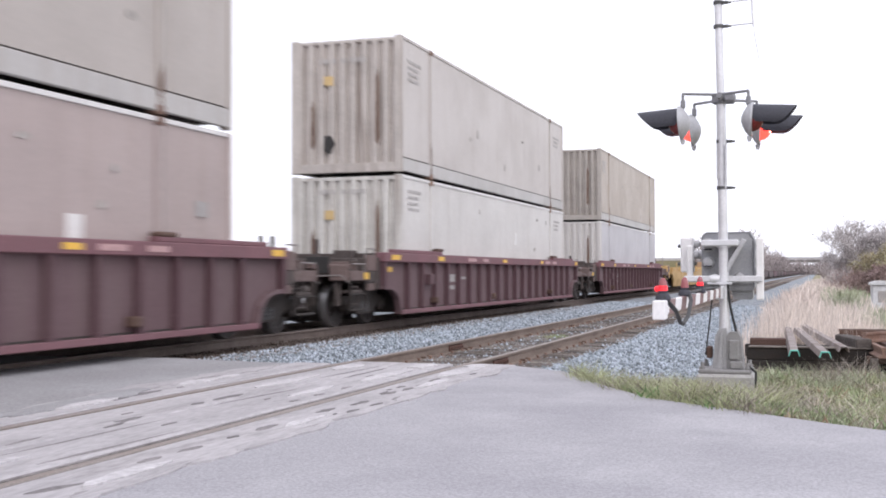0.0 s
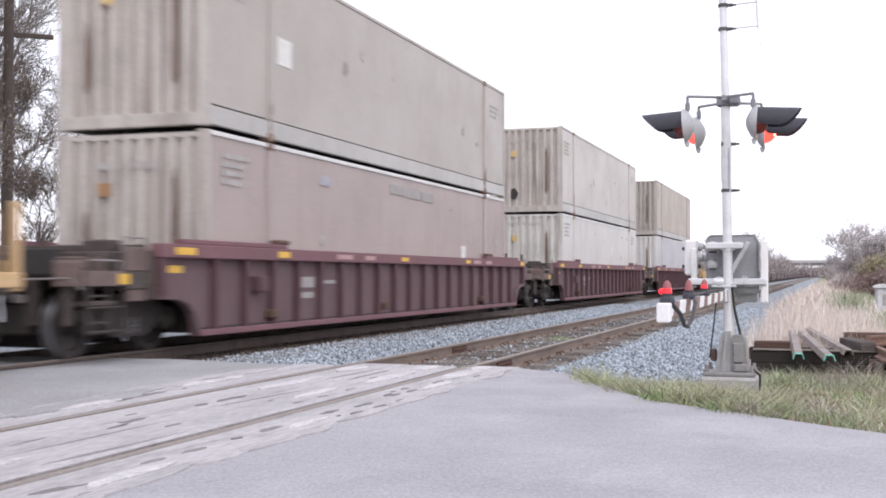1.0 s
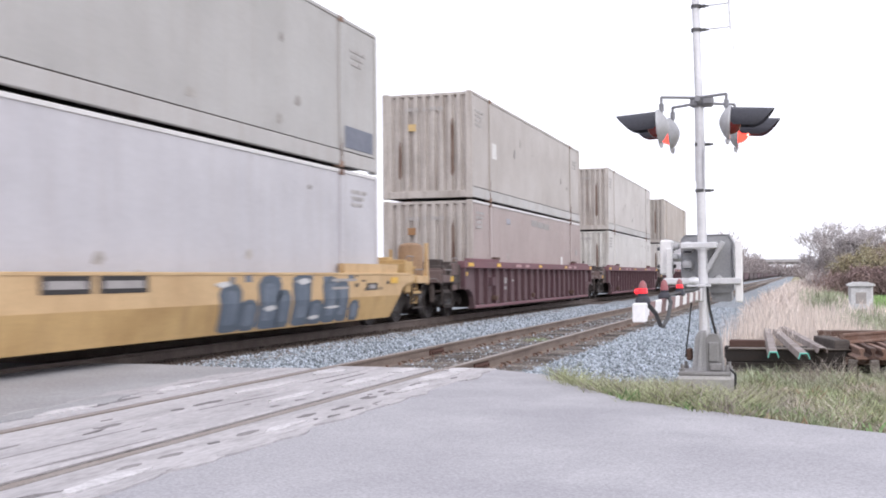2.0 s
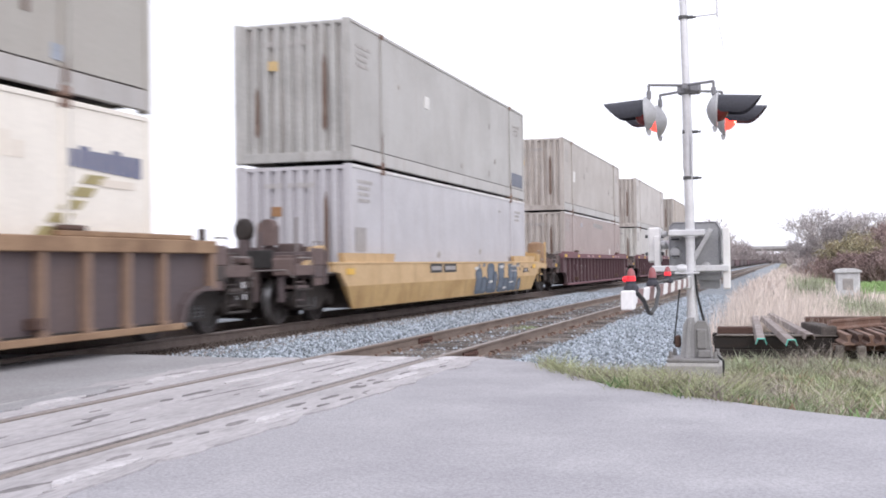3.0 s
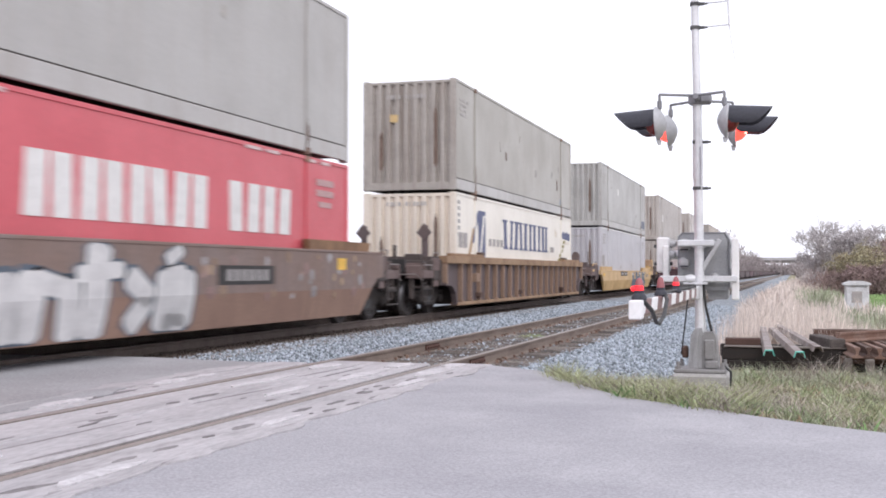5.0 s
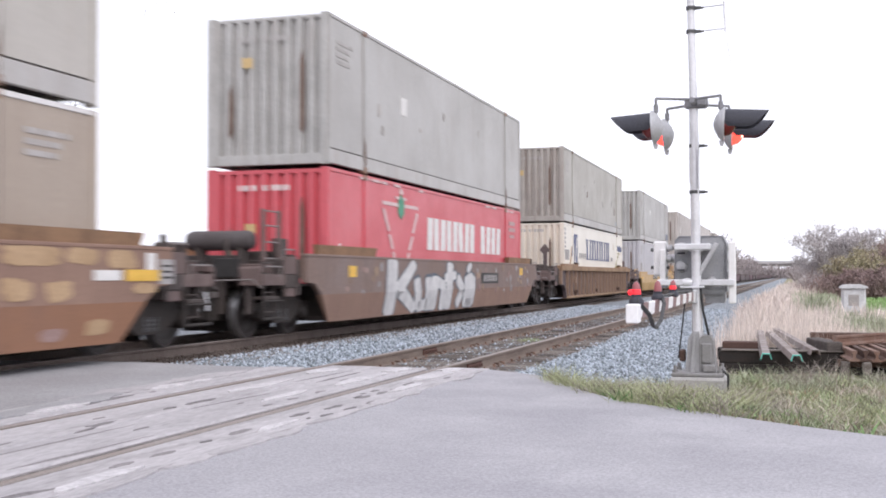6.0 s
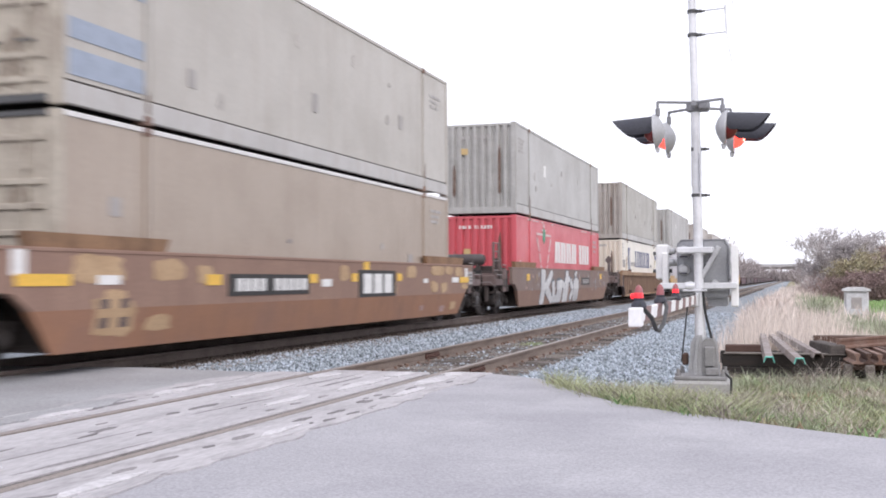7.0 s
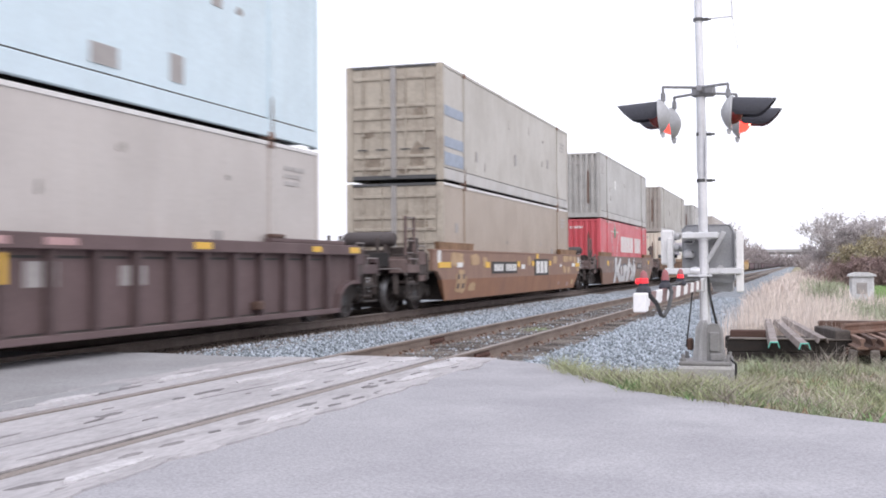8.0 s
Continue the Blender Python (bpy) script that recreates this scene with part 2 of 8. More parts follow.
# Top rail colour made pale to paint in the sky's light on that edge.
RAIL_SKYLIT = box_paint("skylit_top_rail_paint", (0.80, 0.78, 0.78), 0.25)
TREAD = mat("polished_wheel_tread", (0.24, 0.235, 0.245), 0.35, metal=0.6, scale=5, fine=40, vary=0.1, tint=(0.3, 0.3, 0.31), bump=0)
# Dark colour that paints shade into recesses and seams.
SHADE = mat("recess_shade", (0.10, 0.09, 0.085), 0.9, scale=4, fine=30, bump=0)
STONE_BROWN = mat("brown_dusted_stone", (0.27, 0.245, 0.235), 0.95, scale=8, fine=60, vary=0.3, tint=(0.16, 0.13, 0.115), bump=0.3, per_island=0.45)
FINES_STONE = mat("grey_brown_rubble", (0.27, 0.26, 0.258), 0.95, scale=8, fine=60, vary=0.3, tint=(0.14, 0.12, 0.11), bump=0.3, per_island=0.5)
FINES = mat("trodden_fines", (0.255, 0.24, 0.232), 0.95, scale=4, fine=30, vary=0.35, tint=(0.17, 0.15, 0.14), tint_amt=0.9, bump=0.8, bump_dist=0.03)
CASTGREY = mat("grey_cast_base", (0.30, 0.292, 0.295), 0.6, metal=0.2, scale=5, fine=40, vary=0.12, tint=(0.24, 0.235, 0.235), streak=0.3, streak_color=(0.16, 0.14, 0.13), bump=0.15)
GREIGE_D = box_paint("darker_warm_grey_container_paint", (0.50, 0.452, 0.425))
MEADOW = mat("bright_meadow_grass", (0.27, 0.42, 0.17), 0.85, scale=0.5, fine=8, vary=0.2, tint=(0.36, 0.45, 0.22), bump=0, per_island=0.25)
SLATE = mat("slate_blue_panel", (0.20, 0.215, 0.27), 0.65, scale=5, fine=30, vary=0.1, bump=0)
OLDYELLOW = mat("faded_yellow_plate", (0.62, 0.45, 0.22), 0.6, scale=6, fine=30, vary=0.1, tint=(0.5, 0.36, 0.2), bump=0)
RIBBROWN = mat("brown_rib_paint", (0.32, 0.215, 0.16), 0.8, scale=1.2, fine=26, vary=0.15, tint=(0.26, 0.18, 0.13), tint_amt=0.7, streak=0.4, streak_color=(0.14, 0.095, 0.08), bump=0.15)
MAROON_TOP = mat("redder_maroon_paint", (0.190, 0.094, 0.108), 0.7, scale=1.0, fine=26, vary=0.12, tint=(0.26, 0.13, 0.15), tint_amt=0.6, streak=0.3, streak_color=(0.14, 0.10, 0.10), bump=0.1)
HOTGLOW = mat("hot_lamp_centre", (0.8, 0.2, 0.1), 0.3, emit=(1.0, 0.26, 0.20), strength=6.0, bump=0)
SOCKETGREY = mat("pale_cast_socket", (0.42, 0.415, 0.43), 0.55, metal=0.3, scale=5, fine=40, vary=0.12, tint=(0.30, 0.295, 0.30), streak=0.3, streak_color=(0.2, 0.18, 0.17), bump=0.15)
MIDGREY = mat("grey_cast_fittings", (0.26, 0.26, 0.28), 0.55, metal=0.2, scale=8, fine=50, tint=(0.18, 0.18, 0.19), bump=0.1)
STEELTIE = mat("grey_brown_channel_steel", (0.30, 0.26, 0.25), 0.75, scale=3, fine=40, vary=0.2, tint=(0.20, 0.155, 0.14), tint_amt=0.9, bump=0.2)


def end_paint_of(name, c, streak=0.75):
    return mat(name, tuple(0.90 * v for v in c), 0.7, scale=1.6, fine=16, vary=0.08, tint=tuple(0.66 * v for v in c), tint_amt=0.6, streak=streak, streak_color=(0.25, 0.195, 0.165), bump=0.05)


GREIGE_E = end_paint_of("streaked_warm_grey_end_paint", (0.60, 0.55, 0.52))
PALE_E = end_paint_of("streaked_pale_end_paint", (0.72, 0.70, 0.67))
TAUPE_E = end_paint_of("streaked_taupe_end_paint", (0.48, 0.44, 0.41))
GREY_E = end_paint_of("streaked_grey_end_paint", (0.54, 0.53, 0.52), 0.5)
ENDGRIME = mat("grimy_end_steel", (0.082, 0.066, 0.063), 0.8, scale=4, fine=34, vary=0.25, tint=(0.070, 0.056, 0.052), tint_amt=0.9, streak=0.3, streak_color=(0.18, 0.145, 0.13), bump=0.2)
ENDPINK = mat("dusty_pinkish_end_steel", (0.175, 0.125, 0.118), 0.8, scale=3, fine=34, vary=0.2, tint=(0.13, 0.095, 0.09), tint_amt=0.8, streak=0.4, streak_color=(0.12, 0.09, 0.08), bump=0.15)
DRUMGREY = mat("dusty_grey_brown_drum_paint", (0.095, 0.082, 0.084), 0.7, scale=3, fine=34, vary=0.2, tint=(0.085, 0.07, 0.07), tint_amt=0.8, bump=0.1)
GRIPSTEEL = mat("worn_grip_steel", (0.27, 0.24, 0.235), 0.6, metal=0.2, scale=6, fine=40, vary=0.2, tint=(0.20, 0.17, 0.16), bump=0.1)
GATELENS = mat("pinkish_red_lens", (0.33, 0.115, 0.125), 0.15, scale=6, fine=30, vary=0.05, tint=(0.42, 0.08, 0.08), bump=0)
DEADLEAF = mat("withered_leaf", (0.26, 0.175, 0.115), 0.9, scale=2, fine=12, vary=0.3, tint=(0.38, 0.28, 0.19), tint_amt=0.8, bump=0, per_island=0.4)
GATEGLOW = mat("lit_gate_lens", (0.6, 0.03, 0.03), 0.3, emit=(1.0, 0.022, 0.045), strength=1.0, bump=0)
TAN_DOOR = box_paint("dirty_tan_container_paint", (0.45, 0.372, 0.31), 0.25)
GREIGE_DOOR = box_paint("dusty_warm_grey_container_paint", (0.53, 0.497, 0.46), 0.2)
DOORTAN = mat("dirty_door_paint", (0.49, 0.44, 0.375), 0.7, scale=1.8, fine=16, vary=0.1, tint=(0.34, 0.29, 0.245), tint_amt=0.8, streak=0.45, streak_color=(0.20, 0.16, 0.13), bump=0.08)
RAIL_OILY = mat("oily_rail_steel", (0.15, 0.115, 0.10), 0.7, scale=2, fine=40, tint=(0.07, 0.055, 0.05), bump=0.2)
JOINTRUST = mat("red_rust_joint_steel", (0.115, 0.062, 0.05), 0.85, scale=6, fine=60, tint=(0.10, 0.05, 0.04), vary=0.3, bump=0.4)
CREOSOTE_RED = mat("reddish_tarred_wood", (0.10, 0.058, 0.048), 0.9, scale=3, fine=40, tint=(0.05, 0.035, 0.03), vary=0.3, stretch=(1, 6, 6), bump=0.4)
STRAW = mat("withered_straw", (0.56, 0.50, 0.43), 0.9, scale=1, fine=10, vary=0.2, tint=(0.40, 0.33, 0.26), tint_amt=0.8, bump=0, per_island=0.3)
YELLOW_DUST = mat("dusty_peach_yellow_paint", (0.64, 0.45, 0.25), 0.7, scale=1.0, fine=26, vary=0.1, tint=(0.50, 0.33, 0.18), tint_amt=0.6, streak=0.35, streak_color=(0.30, 0.18, 0.10), bump=0.1)
GUIDEBROWN = mat("rusty_orange_guide_paint", (0.28, 0.165, 0.095), 0.8, scale=1.6, fine=26, vary=0.18, tint=(0.15, 0.09, 0.06), tint_amt=0.8, streak=0.3, streak_color=(0.12, 0.08, 0.06), bump=0.15)
SCUFF = mat("dull_scuff", (0.36, 0.33, 0.315), 0.7, scale=5, fine=24, vary=0.25, tint=(0.46, 0.43, 0.41), tint_amt=0.9, bump=0, per_ob=0.25)
FADEBLUE = mat("washed_out_blue", (0.42, 0.41, 0.46), 0.6, scale=6, fine=30, vary=0.1, bump=0)
OCHRE = mat("olive_ochre_marking", (0.40, 0.34, 0.17), 0.7, scale=3, fine=30, vary=0.15, bump=0)
SCRAP = mat("brown_orange_scrap_steel", (0.20, 0.115, 0.085), 0.85, scale=4, fine=60, tint=(0.30, 0.22, 0.19), tint_amt=0.7, vary=0.3, bump=0.4)
VERGEGREEN = mat("rough_green_grass", (0.30, 0.37, 0.20), 0.85, scale=1.6, fine=12, vary=0.3, tint=(0.34, 0.34, 0.20), tint_amt=0.8, bump=0, per_island=0.4)
FARBARK = mat("grey_brown_twig_bark", (0.19, 0.16, 0.15), 0.95, scale=3, fine=25, vary=0.3, tint=(0.10, 0.08, 0.075), bump=0.3)
DULLLEAF = mat("dull_tan_leaf", (0.33, 0.28, 0.215), 0.9, scale=0.8, fine=8, vary=0.2, tint=(0.26, 0.21, 0.17), tint_amt=0.7, bump=0, per_island=0.4)
DARKWEED = mat("dark_leafy_weed", (0.19, 0.21, 0.135), 0.85, scale=1.4, fine=12, vary=0.3, tint=(0.27, 0.20, 0.18), tint_amt=0.9, bump=0, per_island=0.45)
SPOTGREY = mat("grey_paint_spot", (0.36, 0.34, 0.345), 0.75, scale=6, fine=30, vary=0.2, bump=0, per_ob=0.2)
SPOTPINK = mat("pinkish_paint_spot", (0.36, 0.24, 0.22), 0.75, scale=6, fine=30, vary=0.2, bump=0, per_ob=0.2)
SPOTTAN = mat("tan_paint_spot", (0.34, 0.24, 0.17), 0.75, scale=6, fine=30, vary=0.2, bump=0, per_ob=0.2)
PALEPINK = mat("worn_white_marking", (0.70, 0.56, 0.56), 0.6, scale=6, fine=30, vary=0.15, tint=(0.62, 0.35, 0.36), tint_amt=0.8, bump=0)
DOORGREY = mat("bluish_grey_door_bars", (0.42, 0.40, 0.395), 0.6, scale=2, fine=20, vary=0.1, tint=(0.36, 0.34, 0.335), streak=0.3, streak_color=(0.25, 0.2, 0.17), bump=0.05)
PLATEGREY = mat("grey_notice_plate", (0.42, 0.40, 0.40), 0.6, scale=6, fine=30, vary=0.12, bump=0)
RUSTPLATE = mat("rusty_orange_plate", (0.36, 0.20, 0.10), 0.7, scale=6, fine=30, vary=0.15, tint=(0.24, 0.13, 0.07), bump=0)
FAINTMARK = mat("faint_grey_marking", (0.47, 0.445, 0.44), 0.7, scale=6, fine=30, vary=0.1, bump=0)
GRAFMID = mat("mid_blue_spray_paint", (0.125, 0.155, 0.20), 0.7, scale=2, fine=20, vary=0.15, tint=(0.22, 0.25, 0.30), tint_amt=0.8, bump=0)
YELLOWGRASS = mat("yellow_green_grass", (0.42, 0.44, 0.27), 0.85, scale=1.6, fine=12, vary=0.3, tint=(0.28, 0.30, 0.12), bump=0, per_island=0.35)
PALELEAF = mat("pale_weed_leaf", (0.50, 0.47, 0.33), 0.85, scale=1.6, fine=12, vary=0.2, bump=0, per_island=0.3)
BROWNWEED = mat("brown_purple_weed", (0.37, 0.325, 0.30), 0.9, scale=1.6, fine=12, vary=0.3, tint=(0.30, 0.24, 0.18), bump=0, per_island=0.35)
PITDIRT = mat("dark_pit_dirt", (0.24, 0.222, 0.228), 0.95, scale=6, fine=40, vary=0.25, tint=(0.20, 0.185, 0.19), tint_amt=0.8, bump=0.3, per_ob=0.3)
MAROONRIB = mat("dark_maroon_rib_paint", (0.108, 0.058, 0.068), 0.75, scale=0.9, fine=26, vary=0.12, tint=(0.13, 0.08, 0.09), tint_amt=0.7, streak=0.3, streak_color=(0.15, 0.10, 0.095), bump=0.12)
PURPLERIB = mat("dark_purple_brown_rib_paint", (0.108, 0.074, 0.077), 0.75, scale=0.9, fine=26, vary=0.12, tint=(0.085, 0.06, 0.06), tint_amt=0.7, streak=0.3, streak_color=(0.15, 0.11, 0.10), bump=0.12)
MAROONSHEET = mat("greyed_maroon_sheet_paint", (0.158, 0.104, 0.112), 0.78, scale=0.9, fine=26, vary=0.12, tint=(0.14, 0.085, 0.095), tint_amt=0.7, streak=0.35, streak_color=(0.17, 0.13, 0.12), bump=0.12)
LOWRAIL = box_paint("weathered_pale_lower_rail_paint", (0.52, 0.50, 0.49), 0.35)
SHADE_AND_GIRDER = mat("shade_and_girder_grey", (0.22, 0.205, 0.195), 0.9, scale=4, fine=30, bump=0)
DOORSMEAR = mat("grimy_door_smear", (0.26, 0.215, 0.175), 0.85, scale=3, fine=20, vary=0.2, tint=(0.36, 0.31, 0.26), tint_amt=0.9, bump=0)


# ---- mesh helpers ----
class M:
    """Collects vertices and faces for one mesh."""

    def __init__(self):
        self.v, self.f = [], []

    def add(self, vs, fs):
        k = len(self.v)
        self.v += [tuple(p) for p in vs]
        self.f += [tuple(i + k for i in q) for q in fs]
        return self

    def box(self, x0, x1, y0, y1, z0, z1, c=0.0):
        """A box; c: the chamfer of its edges."""
        if not c:
            vs = [(x, y, z) for x in (x0, x1) for y in (y0, y1) for z in (z0, z1)]
            return self.add(vs, [(0, 1, 3, 2), (4, 6, 7, 5), (0, 4, 5, 1), (2, 3, 7, 6), (0, 2, 6, 4), (1, 5, 7, 3)])
        vs, idx = [], {}
        for i, (x, sx) in enumerate(((x0, 1), (x1, -1))):
            for j, (y, sy) in enumerate(((y0, 1), (y1, -1))):
                for k, (z, sz) in enumerate(((z0, 1), (z1, -1))):
                    for a, p in enumerate(((x, y + sy * c, z + sz * c), (x + sx * c, y, z + sz * c), (x + sx * c, y + sy * c, z))):
                        idx[i, j, k, a] = len(vs)
                        vs.append(p)
        fs = []
        for a in range(3):
            for s in (0, 1):
                o = [b for b in range(3) if b != a]
                q = []
                for u, w in ((0, 0), (1, 0), (1, 1), (0, 1)):
                    key = [0, 0, 0]
                    key[a], key[o[0]], key[o[1]] = s, u, w
                    q.append(idx[(*key, a)])
                fs.append(q if (s == 1) == (a != 1) else q[::-1])
        for a in range(3):
            b, d = [q for q in range(3) if q != a]
            for u in (0, 1):
                for w in (0, 1):
                    q = []
                    for s, f in ((0, b), (1, b), (1, d), (0, d)):
                        key = [0, 0, 0]
                        key[a], key[b], key[d] = s, u, w
                        q.append(idx[(*key, f)])
                    fs.append(q)
        for i in (0, 1):
            for j in (0, 1):
                for k in (0, 1):
                    fs.append([idx[i, j, k, 0], idx[i, j, k, 1], idx[i, j, k, 2]])
        return self.add(vs, fs)

    def prism(self, poly, axis, a, b):
        """A flat outline, given in the two other axes' order, drawn out along axis from a to b."""
        def at(p, q):
            return {"x": (q, p[0], p[1]), "y": (p[0], q, p[1]), "z": (p[0], p[1], q)}[axis]
        n = len(poly)
        vs = [at(p, a) for p in poly] + [at(p, b) for p in poly]
        fs = [tuple(range(n))[::-1], tuple(range(n, 2 * n))] + [(i, (i + 1) % n, n + (i + 1) % n, n + i) for i in range(n)]
        return self.add(vs, fs)

    def tube(self, p, q, r, r2=None, n=12, caps=True):
        p, q = Vector(p), Vector(q)
        r2 = r if r2 is None else r2
        w = (q - p).normalized()
        u = w.orthogonal().normalized()
        t = w.cross(u)
        ring = [(math.cos(2 * math.pi * i / n), math.sin(2 * math.pi * i / n)) for i in range(n)]
        vs = [p + (u * c + t * s) * r for c, s in ring] + [q + (u * c + t * s) * r2 for c, s in ring]
        fs = [(i, (i + 1) % n, n + (i + 1) % n, n + i) for i in range(n)]
        if caps:
            fs += [tuple(range(n))[::-1], tuple(range(n, 2 * n))]
        return self.add(vs, fs)

    def lathe(self, prof, origin, axis, n=20):
        """A profile of (along, radius) turned about an axis through origin."""
        o, w = Vector(origin), Vector(axis).normalized()
        u = w.orthogonal().normalized()
        t = w.cross(u)
        vs, fs = [], []
        for a, r in prof:
            vs += [o + w * a + (u * math.cos(2 * math.pi * i / n) + t * math.sin(2 * math.pi * i / n)) * r for i in range(n)]
        for k in range(len(prof) - 1):
            fs += [(k * n + i, k * n + (i + 1) % n, (k + 1) * n + (i + 1) % n, (k + 1) * n + i) for i in range(n)]
        fs += [tuple(range(n))[::-1], tuple(range((len(prof) - 1) * n, len(prof) * n))]
        return self.add(vs, fs)

    def path(self, pts, r, n=8):
        for p, q in zip(pts, pts[1:]):
            self.tube(p, q, r, n=n)
        return self

    def mesh(self, name, material, smooth=False):
        me = bpy.data.meshes.new(name)
        me.from_pydata(self.v, [], self.f)
        if smooth:
            me.polygons.foreach_set("use_smooth", [True] * len(me.polygons))
        me.materials.append(material)
        me.update()
        bm = bmesh.new()
        bm.from_mesh(me)
        bmesh.ops.recalc_face_normals(bm, faces=bm.faces)
        bm.to_mesh(me)
        bm.free()
        if smooth:
            me.set_sharp_from_angle(angle=radians(35))
        return me


def thing(name, m=None, label="", category="", group="", kind=""):
    ob = new(name)
    if m is not None:
        ob.matrix_basis = m
    return tagged(ob, label, category, group, kind)


def part(name, shape, material, parent, label="", m=None, smooth=False):
    """One mesh object under a thing or a part."""
    me = shape if isinstance(shape, bpy.types.Mesh) else shape.mesh(name, material, smooth)
    ob = new(name, me)
    ob.parent = parent
    if m is not None:
        ob.matrix_basis = m
    return tagged(ob, label)


def solo(name, shape, material, label="", category="", group="", kind="", m=None, smooth=False):
    ob = new(name, shape if isinstance(shape, bpy.types.Mesh) else shape.mesh(name, material, smooth))
    if m is not None:
        ob.matrix_basis = m
    return tagged(ob, label, category, group, kind)


def raw(name, verts, faces, material, smooth=False):
    """A mesh from arrays of equal-sized faces."""
    me = bpy.data.meshes.new(name)
    k = faces.shape[1]
    me.vertices.add(len(verts))
    me.vertices.foreach_set("co", np.asarray(verts, np.float32).ravel())
    me.loops.add(faces.size)
    me.loops.foreach_set("vertex_index", faces.astype(np.int32).ravel())
    me.polygons.add(len(faces))
    me.polygons.foreach_set("loop_start", np.arange(0, faces.size, k, dtype=np.int32))
    me.polygons.foreach_set("loop_total", np.full(len(faces), k, np.int32))
    me.materials.append(material)
    me.update(calc_edges=True)
    if smooth:
        me.polygons.foreach_set("use_smooth", [True] * len(me.polygons))
    return me


RNG = np.random.default_rng(7)

# ---- plan ----
TRACK_X = -4.81        # middle of the near track
GAUGE = 0.7525         # from the middle to each rail's head
TRAIN_X = -9.703       # middle of the far track
TRAIN_Z = 0.06         # top of its rails
XING = (-6.12, -3.42)  # the pale crossing surface
ROAD_EDGE = [(-3.42, 13.0), (-2.7, 12.43), (-2.17, 11.33), (-1.83, 10.71), (-1.41, 10.0), (-0.69, 9.39), (0.01, 8.76), (0.39, 8.47),
             (0.63, 8.32), (2.0, 7.75), (5.0, 7.2), (12.0, 6.9), (90.0, 6.9)]
ROAD_NEAR = -4.2


def road_far(x):
    """Where the road's far edge lies."""
    if x <= -3.42:
        return 12.9
    for (a, b), (c, d) in zip(ROAD_EDGE, ROAD_EDGE[1:]):
        if x <= c:
            return b + (d - b) * (x - a) / (c - a)
    return 6.9


def ballast_z(x, y):
    """Height of the stone bed across the tracks."""
    prof = ((-24.2, -0.62), (-13.6, -0.36), (-11.9, -0.15), (-11.0, -0.10), (-8.35, -0.10), (-7.9, -0.10), (-7.2, -0.09), (-6.5, -0.13), (-6.1, -0.20), (-5.5, -0.190), (-4.15, -0.190), (-4.0, -0.200), (-3.5, -0.212),
            (-3.2, -0.195), (-2.4, -0.24), (-1.7, -0.36), (-1.0, -0.55))
    return float(np.interp(x, [p[0] for p in prof], [p[1] for p in prof]))


def ground_z(x, y):
    """Height of the field."""
    edge = road_far(x)
    if -24.5 < x < -1.3:
        z = -0.7
    else:
        z = -0.33
    if ROAD_NEAR - 0.4 < y < edge + 0.25:
        return -0.2 if x < -3.3 or y < edge - 0.3 else -0.06
    if x > -2.6 and edge < y < edge + 4.0 and x < 14:
        k = min(1, (y - edge) / 3.2)
        z = -0.04 * (1 - k) + -0.30 * k
        if x < -1.3:
            z -= 0.16 * (-1.3 - x) / 1.2
    return z + 0.03 * noise.noise(Vector((x * 0.7, y * 0.7, 0)))


# ---- ground ----
def graded(near, far, step, grow):
    out, v = [], 0.0
    while v < near:
        out.append(v)
        v += step
    while v < far:
        out.append(v)
        step *= grow
        v += step
    return out + [far]


xs = [-v for v in graded(16, 1500, 0.5, 1.35)][::-1][:-1] + graded(12, 1500, 0.4, 1.35)
ys = [-v for v in graded(6, 1500, 1.0, 1.5)][::-1][:-1] + graded(30, 1500, 0.4, 1.3)
gv = np.array([(x, y, ground_z(x, y)) for y in ys for x in xs])
nx = len(xs)
gf = np.array([(j * nx + i, j * nx + i + 1, (j + 1) * nx + i + 1, (j + 1) * nx + i) for j in range(len(ys) - 1) for i in range(nx - 1)])
tagged(new("ground", raw("ground", gv, gf, SOIL, True)), "rough grassy field ground beside the railway", "ground", kind="structure")

# Road in two stretches, with the crossing surface between them.
east = M().prism([(-3.42, ROAD_NEAR), (90, ROAD_NEAR)] + ROAD_EDGE[::-1], "z", -0.14, 0.0)
west = M().prism([(-90, ROAD_NEAR), (XING[0], ROAD_NEAR), (XING[0], 12.62), (-7.2, 12.75), (-8.0, 12.95), (-11.6, 12.6), (-90, 12.4)], "z", -0.14, 0.0)
solo("road", east, ASPHALT, "pale grey worn asphalt road leading up to the crossing", "road", kind="structure")
solo("road", west, ASPHALT_OLD, "pale grey worn asphalt between the two tracks", "road", kind="structure")
crossing = thing("crossing_surface", label="whitish worn surface with dark pits round the embedded rails", category="crossing", kind="structure")
for a, b, y1 in ((XING[0] + 0.003, TRACK_X - GAUGE - 0.085, 12.7), (TRACK_X - GAUGE + 0.12, TRACK_X - 0.04, 13.05), (TRACK_X - 0.015, TRACK_X + GAUGE - 0.12, 13.0),
              (TRACK_X + GAUGE + 0.085, XING[1] - 0.003, 13.1)):
    part("crossing_panel", M().box(a, b, ROAD_NEAR, y1, -0.15, 0.006, 0.014), CONCRETE_X, crossing)
